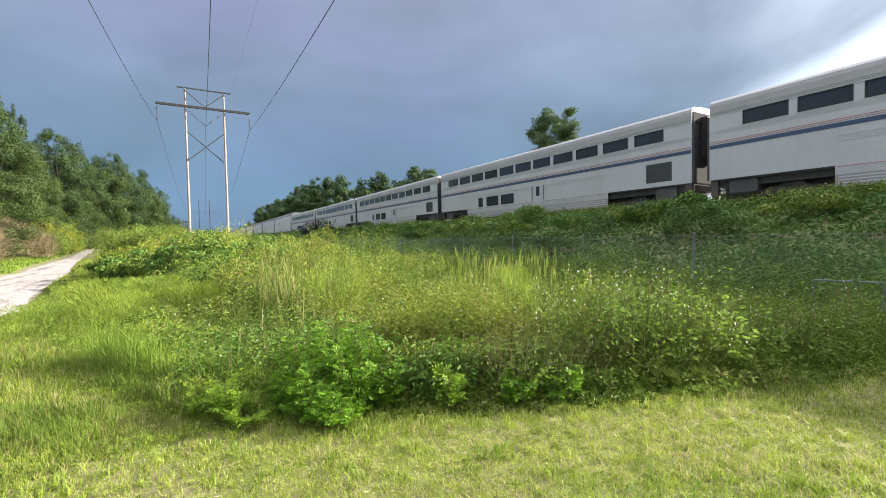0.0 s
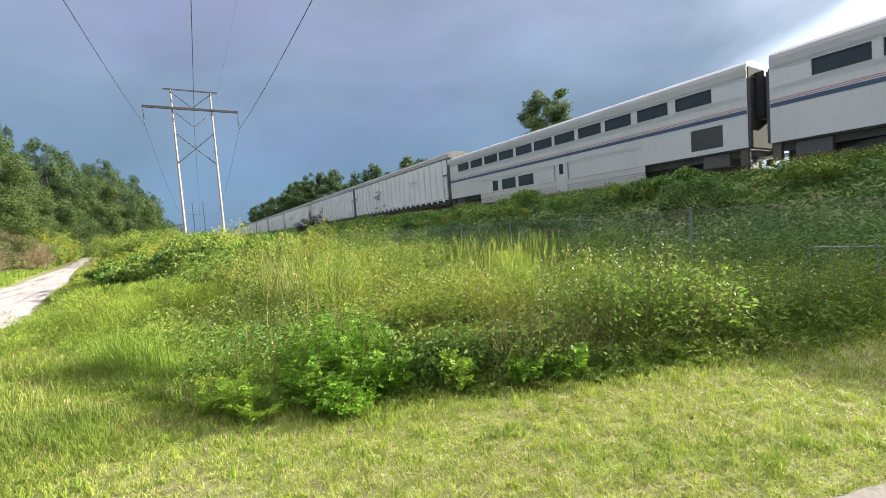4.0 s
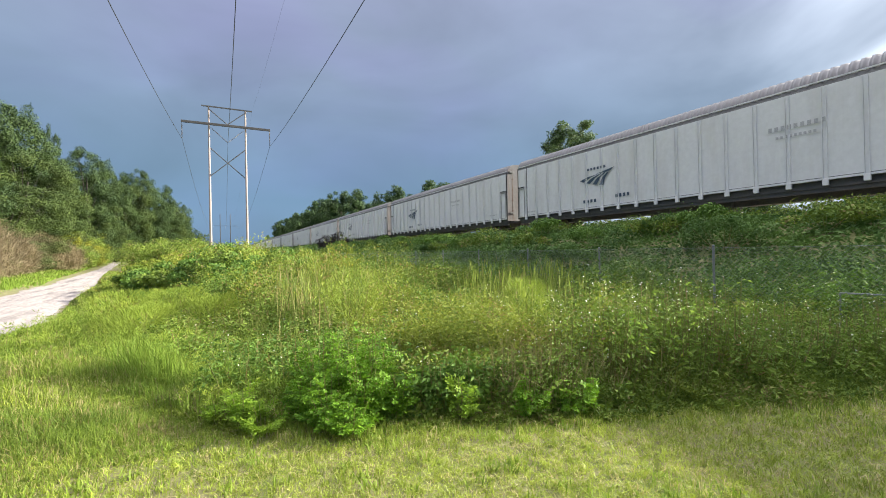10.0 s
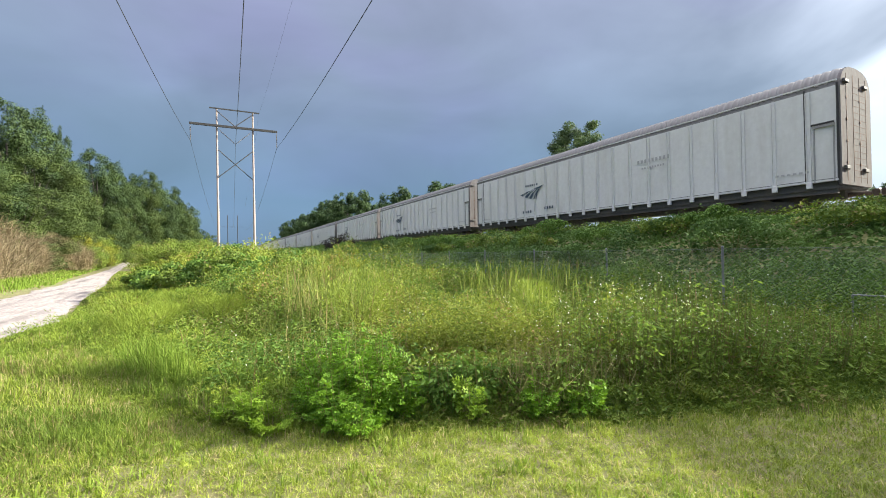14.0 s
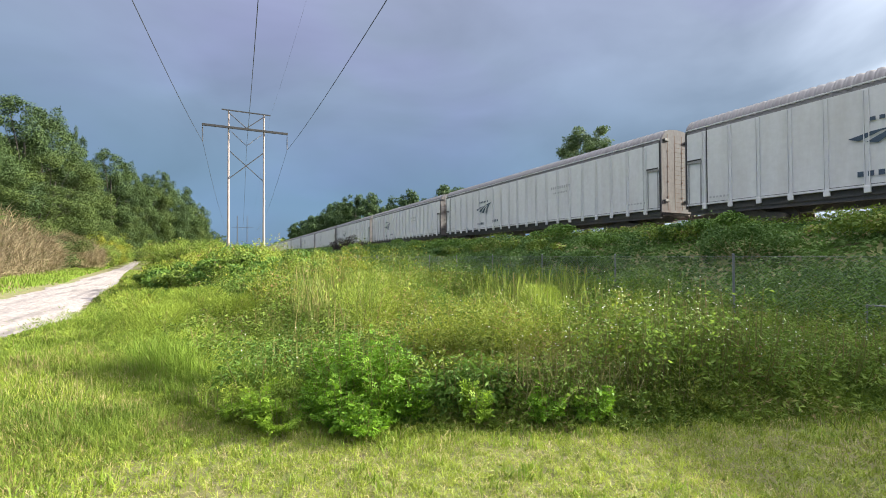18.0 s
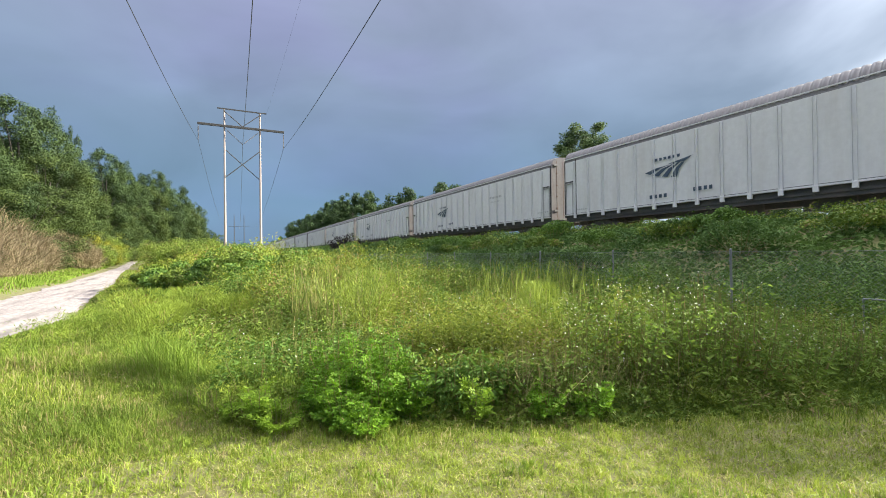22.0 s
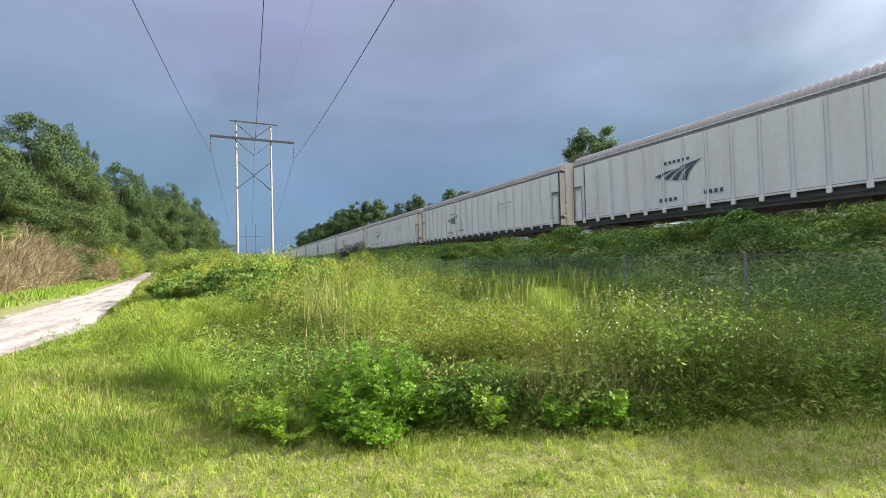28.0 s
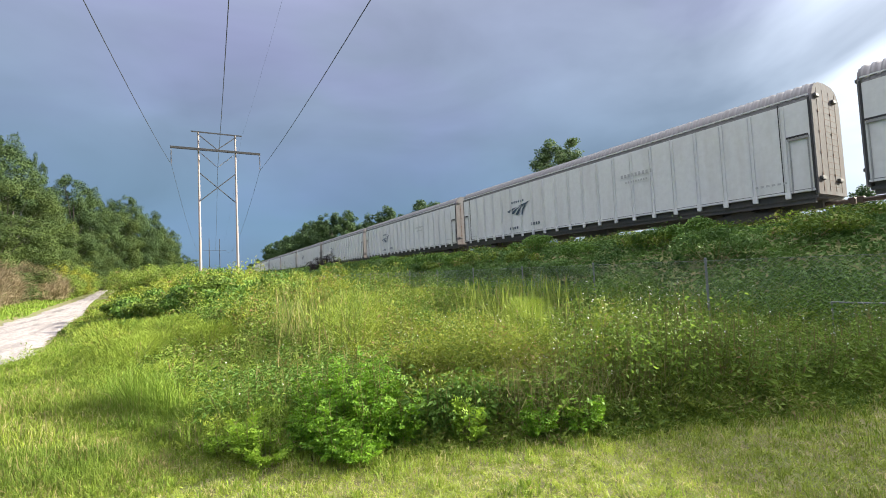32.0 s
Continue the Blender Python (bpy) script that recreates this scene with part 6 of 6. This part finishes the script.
# ---- trees ----
def tree(name, label, h, spread, seed, mat, clusters=62, per=120, leaf=0.34, low=0.18, trunk=0.28, lobe=(0.15, 0.36), inner=0.5):
    """Tapered trunk, forking limbs, crown of many leaf clumps with gaps."""
    rng = np.random.default_rng(seed)
    t = thing(name, label, "tree")
    bm = bmesh.new()
    top = Vector((rng.normal(0, 0.3), rng.normal(0, 0.3), h * 0.72))
    bend = Vector((rng.normal(0, 0.35), rng.normal(0, 0.35), h * 0.36))
    rod(bm, (0, 0, -0.4), bend, trunk, trunk * 0.72, 9)
    rod(bm, bend, top, trunk * 0.72, trunk * 0.25, 8)
    part("trunk", bm, M_BARK, t)
    limbs, C, R = bmesh.new(), [], []
    for k in range(clusters):
        a, u = rng.uniform(0, 2 * np.pi), (k + 0.5) / clusters
        z = low + (1 - low) * u
        wide = spread * np.sqrt(max(0.05, 1 - ((z - (0.40 + low * 0.4)) / 0.62) ** 2)) * rng.uniform(inner, 0.95)
        p = Vector((math.cos(a) * wide, math.sin(a) * wide, h * z * rng.uniform(0.92, 1.0)))
        C.append(p)
        R.append(spread * rng.uniform(*lobe) * (1 - 0.35 * smooth(0.75, 1.0, z)))
        if k % 3 == 0:
            s = min(max((z - 0.1) * 0.75, 0.1), 0.95)
            root = (bend * (s / 0.5)) if s < 0.5 else bend.lerp(top, (s - 0.5) * 2)
            m = root.lerp(p, 0.55) + Vector((0, 0, 0.25))
            rod(limbs, root, m, 0.055, 0.03, 5)
            rod(limbs, m, p, 0.03, 0.01, 5)
    part("branchwork", limbs, M_BARK, t)
    C, R = np.array(C), np.array(R)
    n = clusters * per
    pick = rng.choice(clusters, n, p=R ** 2 / (R ** 2).sum())
    off = unit(rng.normal(0, 1, (n, 3)))
    bumpy = 0.82 + 0.18 * np.sin(off[:, 0] * 7 + pick) * np.sin(off[:, 1] * 6 + 2 * pick) + 0.10 * np.sin(off[:, 2] * 9 + pick * 3)
    off = off * (bumpy * rng.uniform(0.2, 1, n) ** 0.4)[:, None] * [1, 1, 0.78] * R[pick][:, None]
    at = C[pick] + off
    way, face = shell(rng, off + (C[pick] - [0, 0, h * 0.5]) * 0.08)
    k = rng.uniform(0.6, 1.3, n) * leaf
    v, tr = leaves(rng, at, way, k, k * 0.62, 0.12, 0.15, face)
    soup("crown", v, tr, mat, t)
    return t


oak_a = tree("oak_tree", "dense dark green broadleaf tree at the field edge", 14.5, 4.8, 101, M_OAK, 84, 520, 0.17, 0.05)
oak_b = tree("oak_tree", "dense dark green broadleaf tree at the field edge", 14.0, 4.6, 102, M_OAK2, 84, 520, 0.17, 0.04)
oak_c = tree("oak_tree", "tall dark green tree with a rounded crown", 15.5, 4.2, 103, M_OAK, 84, 520, 0.17, 0.05)
far_a = tree("far_tree", "tall green tree behind the railway", 20.0, 6.0, 104, M_FARLEAF, 90, 300, 0.42, 0.12, 0.35, (0.2, 0.34), 0.3)
far_b = tree("far_tree", "broad green tree behind the railway", 17.0, 6.6, 105, M_FARLEAF, 90, 300, 0.42, 0.12, 0.35, (0.2, 0.34), 0.3)
lone = tree("poplar_tree", "single upright tree standing behind the railway", 20.5, 3.5, 106, M_LONE, 130, 330, 0.25, 0.30, 0.3, (0.28, 0.38), 0.45)


def plant(src, used, x, y, s, turn, sz=None):
    z = float(ground_z(x, y))
    m = pose(x, y, z, 0, 0, turn) @ Matrix.Diagonal((s, s, sz or s, 1))
    if src.name in used:
        return copy_thing(src, m)
    used.add(src.name)
    src.matrix_basis = m
    return src


USED = set()
# the skyline of the left wood falls away along the track: degrees across and up
SKYLINE = np.array([(-40, 14.0), (-24, 14.0), (-18.6, 14.6), (-16.3, 14.8), (-14.9, 13.0), (-13.3, 10.8), (-12.2, 11.6), (-11, 11.0), (-10, 9.6), (-8.6, 9.5), (-6.5, 8.4), (-5.2, 7.6), (-4.2, 6.4),
                    (-3.0, 4.2), (-1.5, 3.3), (2, 2.6)])
# the crowns that stand out: degrees across, degrees up to the top, distance, kind, width
CROWNS = [(-23.5, 13.4, 47, 'b', 1.0), (-19.0, 15.6, 53, 'c', 1.0), (-17.0, 14.8, 56, 'a', 0.78), (-16.4, 12.6, 50, 'b', 0.75), (-21.0, 11.0, 43, 'a', 0.85), (-14.8, 12.6, 60, 'b', 0.72), (-12.2, 11.7, 80, 'c', 0.95),
          (-10.6, 9.8, 86, 'a', 0.92), (-8.6, 9.7, 92, 'b', 0.95), (-6.8, 8.7, 98, 'a', 1.05), (-5.6, 8.2, 106, 'c', 1.0), (-17.8, 9.2, 43, 'b', 0.70), (-13.8, 8.6, 70, 'b', 0.85), (-14.5, 13.3, 58, 'c', 0.26), (-10.8, 7.0, 84, 'b', 0.85), (-9.6, 9.3, 89, 'c', 0.9), (-7.6, 9.1, 96, 'a', 1.0), (-4.7, 7.4, 112, 'b', 0.95), (-3.8, 6.0, 124, 'a', 0.9)]
for i, (az, el, far_off, k, wide) in enumerate(CROWNS):
    x, y = far_off * math.sin(radians(az)), far_off * math.cos(radians(az))
    src, tall = {'a': (oak_a, 14.5), 'b': (oak_b, 14.0), 'c': (oak_c, 15.5)}[k]
    want = 1.55 + far_off * math.tan(radians(el)) - float(ground_z(x, y))
    plant(src, USED, x, y, wide, i * 71 + 15, want / (tall * 1.0))
SKYLINE[:, 1] -= 2.2 * (SKYLINE[:, 0] < -5)
LEFT = [(-28.0, 50, 'b'), (-22, 62, 'c'), (-18.5, 80, 'c'), (-14.0, 96, 'c'), (-12.6, 110, 'b'), (-12.0, 126, 'a'), (-11.5, 145, 'b'), (-11.3, 168, 'a'), (-10.8, 196, 'b'), (-9.5, 240, 'a'), (-7, 300, 'b'),
        (-31, 42, 'a')]
for i, (x, y, k) in enumerate(LEFT):
    src, tall = {'a': (oak_a, 14.5), 'b': (oak_b, 14.0), 'c': (oak_c, 15.5)}[k]
    rise = np.interp(math.degrees(math.atan2(x, y)) + 1.0, SKYLINE[:, 0], SKYLINE[:, 1])
    want = 1.6 + math.hypot(x, y) * math.tan(radians(rise)) - float(ground_z(x, y))
    s = want / (tall * 1.01)
    plant(src, USED, x, y, min(s, 1.15), i * 67, s * (1.0, 0.96, 1.03, 0.93)[i % 4])
RIGHT = [(46, 86.5, 1.02, 'b'), (50, 86, 0.98, 'b'), (47, 100, 0.90, 'b'), (40.2, 98.5, 0.99, 'b'), (41, 113, 0.73, 'a'), (39.5, 130, 1.01, 'a'), (45, 140, 0.86, 'b'), (41, 153, 1.15, 'a'), (41, 172, 1.29, 'b'),
         (42, 195, 1.2, 'a'), (41, 220, 1.29, 'b'), (42, 250, 1.16, 'a'), (40, 285, 1.36, 'b'), (41, 325, 1.0, 'a'), (39, 370, 0.91, 'b'), (37, 420, 0.67, 'a'),
         (46, 12, 0.38, 'b'), (47, 20, 0.39, 'b'), (48, 28, 0.36, 'b'), (46, 4, 0.34, 'b')]
FIRST = {'a': 1.0, 'b': 1.0}          # a copy keeps the size of its model
for i, (x, y, s, k) in enumerate(RIGHT):
    plant({'a': far_a, 'b': far_b}[k], USED, x, y, s / FIRST[k], i * 53)
    if FIRST[k] == 1.0:
        FIRST[k] = s
plant(lone, USED, 43.5, 41.5, 1.10, 110, 0.945)


def bush(name, label, x, y, h, r, seed, mat, n=5200, leaf=0.16, category="bush"):
    """A bush on the ground: limbs and leaf clumps down to the grass."""
    rng = np.random.default_rng(seed)
    s = thing(name, label, category, m=pose(x, y, float(ground_z(x, y))))
    bm = bmesh.new()
    C = []
    for k in range(26):
        a, q = rng.uniform(0, 2 * np.pi), rng.uniform(0.1, 1) ** 0.5
        p = np.array((math.cos(a) * r * q, math.sin(a) * r * q, h * rng.uniform(0.12, 1) * (1 - 0.45 * q * q)))
        C.append(p)
        rod(bm, (p[0] * 0.2, p[1] * 0.2, 0), tuple(p), 0.03, 0.008, 4)
    part("branchwork", bm, M_BARK, s)
    C = np.array(C)
    pick = rng.integers(0, len(C), n)
    off = unit(rng.normal(0, 1, (n, 3))) * (rng.uniform(0.1, 1, n) ** 0.5)[:, None] * r * 0.34 * np.array([1, 1, 0.7])
    at = C[pick] + off
    at[:, 2] = np.maximum(at[:, 2], 0.03)
    k = rng.uniform(0.6, 1.3, n) * leaf
    way, face = shell(rng, off + np.array([0, 0, 0.1]))
    soup("leaves", *leaves(rng, at, way, k, k * 0.55, 0.12, 0.1, face), mat, s)
    return s


# undergrowth before the tree line
UNDER = [(-18.5, 40, 5.0, 3.4, M_OAK2), (-15.6, 45.5, 5.0, 3.0, M_OAK), (-14.6, 52, 4.6, 2.4, M_OAK2), (-15.0, 58, 5.4, 2.6, M_OAK), (-15.6, 64, 5.6, 2.8, M_OAK2), (-14.6, 70, 5.5, 2.6, M_OAK),
         (-15.0, 78, 6.0, 3.0, M_OAK2), (-13.5, 88, 5.5, 3.0, M_OAK), (-11.8, 98, 5.0, 3.0, M_OAK2), (-10.5, 110, 5.0, 3.0, M_OAK), (-9.6, 124, 5.0, 3.2, M_OAK2), (-9.2, 142, 5.0, 3.4, M_OAK2),
         (-8.6, 165, 5.0, 3.6, M_OAK2), (-7.0, 195, 5.0, 4, M_OAK)]
for i, (x, y, h, r, m) in enumerate(UNDER):
    bush("undergrowth_bush", "dark green undergrowth below the trees", x, y, h, r, 200 + i, m, 8000, 0.16)
for i, (x, y, h, r) in enumerate([(-12.6, 51.0, 3.8, 1.3), (-12.9, 56.5, 4.2, 1.6), (-13.2, 63.0, 4.2, 1.7), (-14.4, 71.0, 4.6, 2.0), (-14.4, 59.0, 5.2, 1.7), (-15.2, 77.0, 4.8, 2.0), (-13.5, 53.5, 3.0, 1.5), (-13.2, 60.0, 3.0, 1.5), (-14.0, 66.5, 3.6, 2.0), (-11.9, 53.0, 2.6, 1.5), (-12.4, 58.5, 3.0, 1.6), (-12.9, 64.5, 3.4, 1.8), (-13.0, 48.5, 3.0, 1.5)]):
    bush("yellow_bush", "yellow-flowering green bush beside the sand track", x, y, h, r, 230 + i, (M_YELLOW, M_OLIVE, M_WEED, M_OLIVE, M_WEED, M_YELLOW, M_YELLOW, M_WEED, M_YELLOW, M_WEED, M_YELLOW, M_WEED, M_OLIVE)[i], 5200, 0.12)
for i, (x, y, h, r) in enumerate([(-3.4, 46.0, 2.2, 2.2), (-1.2, 48.5, 2.0, 2.0), (-5.4, 51.0, 2.4, 2.2), (-7.2, 58.0, 3.0, 2.4), (-4.2, 60.0, 2.6, 2.4)]):
    bush("field_bush", "light green bush in the field before the tree line", x, y, h, r, 310 + i, M_MEADOW if i % 2 else M_WEED, 5200, 0.13)
bush("scrub_bush", "dark brown bare scrub bush on the railway bank", 17.6, 70.5, 2.7, 2.4, 299, M_SCRUB, 5200, 0.2)


def dry_brush(x, y, h, r, seed):
    """A heap of tangled bare branches, dead vines and bent dry grass."""
    rng = np.random.default_rng(seed)
    n = 2200
    a, q = rng.uniform(0, 2 * np.pi, n), np.sqrt(rng.uniform(0, 1, n))
    top = h * (1 - 0.55 * q * q)
    at = np.stack([np.cos(a) * q * r, np.sin(a) * q * r, top * rng.uniform(0.0, 0.85, n)], -1)
    sets = [blades(rng, at, rng.uniform(0.4, 1.2, n), rng.uniform(0.012, 0.035, n), 1.1, (0.35, -0.25))]
    n = 1300
    a, q = rng.uniform(0, 2 * np.pi, n), np.sqrt(rng.uniform(0, 1, n))
    at = np.stack([np.cos(a) * q * r, np.sin(a) * q * r, h * (1 - 0.55 * q * q) * rng.uniform(0.0, 0.9, n)], -1)
    sets.append(leaves(rng, at, rng.normal(0, 1, (n, 3)) * [0.9, 0.9, 0.6] + [0.2, 0, 0.5], rng.uniform(0.4, 1.3, n), rng.uniform(0.012, 0.028, n), 0.3, 0.0))
    m = 2600
    a, q = rng.uniform(0, 2 * np.pi, m), np.sqrt(rng.uniform(0, 1, m))
    at = np.stack([np.cos(a) * q * r, np.sin(a) * q * r, h * (1 - 0.55 * q * q) * rng.uniform(0.05, 0.95, m)], -1)
    s = thing("dry_brush", "heap of dry brown brush beside the sand track", "brush", "brush along the track", m=pose(x, y, float(ground_z(x, y))))
    soup("twig_mass", *join(*sets), M_DRY, s)
    soup("leaves", *leaves(rng, at, rng.normal(0, 1, (m, 3)), rng.uniform(0.06, 0.16, m), 0.045, 0.1), M_OLIVE, s, label="olive withered leaves")


def palmetto(x, y, h, seed):
    """Fan palm: stalks with fans of narrow leaflets."""
    rng = np.random.default_rng(seed)
    s = thing("palmetto", "dark green fan palm among the brush", "palm", m=pose(x, y, float(ground_z(x, y))))
    for k in range(14):
        a = rng.uniform(0, 2 * np.pi)
        tip = Vector((math.cos(a) * rng.uniform(0.5, 1.3), math.sin(a) * rng.uniform(0.5, 1.3), h * rng.uniform(0.5, 1)))
        bm = bmesh.new()
        rod(bm, (0, 0, 0.05), tip, 0.02, 0.012, 5)
        fr = part("frond", bm, M_STEM, s)
        b = a + np.linspace(-1.7, 1.7, 22)
        way = np.stack([np.cos(b), np.sin(b), np.full(22, 0.25)], -1)
        soup("fan", *leaves(rng, np.tile(np.array(tip), (22, 1)), way, rng.uniform(0.6, 0.85, 22), 0.05, 0.3, 0.15), M_DARKLEAF, fr)


palmetto(-13.6, 33.0, 4.3, 401)
palmetto(-13.0, 31.6, 3.6, 402)
for i, (x, y, h, r) in enumerate([(-11.6, 28.0, 2.2, 1.3), (-11.8, 31.5, 2.7, 1.5), (-12.3, 35.0, 3.2, 1.7), (-13.2, 39.0, 3.4, 1.7), (-13.4, 26.0, 2.8, 2.0), (-12.6, 31.0, 3.6, 1.8), (-13.2, 36.5, 4.4, 2.0),
                                   (-13.0, 41.5, 3.2, 1.5), (-14.2, 39.5, 4.6, 1.8), (-12.0, 24.0, 2.2, 1.5), (-11.7, 37.5, 2.6, 1.1), (-12.3, 42.0, 2.6, 1.2), (-13.0, 46.5, 2.2, 1.0)]):
    dry_brush(x, y, h, r, 250 + i)
dry_brush(-11.5, 46.0, 2.5, 1.4, 264)
dry_brush(-12.2, 44.0, 3.0, 1.5, 265)
for i, (x, y, h, r, mat) in enumerate([(-15.6, 32.0, 4.8, 2.2, M_OLIVE), (-16.0, 37.0, 5.6, 2.2, M_OLIVE), (-15.2, 28.0, 3.6, 1.8, M_YELLOW), (-18.5, 33.0, 5.8, 2.4, M_OAK2), (-15.4, 42.0, 5.8, 2.2, M_OLIVE), (-17.5, 40.0, 6.6, 2.4, M_OAK2),
                                       (-14.4, 45.5, 4.6, 1.6, M_OLIVE), (-14.0, 34.6, 4.6, 1.4, M_OLIVE), (-20.5, 38.0, 7.0, 2.6, M_OAK2)]):
    bush("undergrowth_bush", "tangled olive-green undergrowth behind the dry brush", x, y, h, r, 270 + i, mat, 7000, 0.13)


# ---- what moves ----
VIEW_SHIFT = {0: -0.12, 1: 0.0, 2: 0.2, 3: 0.3, 6: 0.0, 9: 0.0, 10: 0.05, 11: 0.4, 12: 0.3, 14: -0.1, 16.5: -0.55, 18: -0.6, 20: -0.8,
       22: -0.8, 24: -1.0, 25: -0.75, 28: -0.27, 31: -0.28, 32: -0.1}          # metres that shift the train to fit the car joints in the camera's view


def travelled(t):
    """Metres that the train has run at t seconds: 45 miles an hour, slowing slightly, plus the fit to the view."""
    return 20.3 * t - 0.028 * t * t + VIEW_SHIFT[t]


def motions():
    for car, c in TRAIN:
        walk(car, [(t, pose(TRACK_X, c - travelled(t), RAIL_Z)) for t in VIEW_SHIFT])


motions()
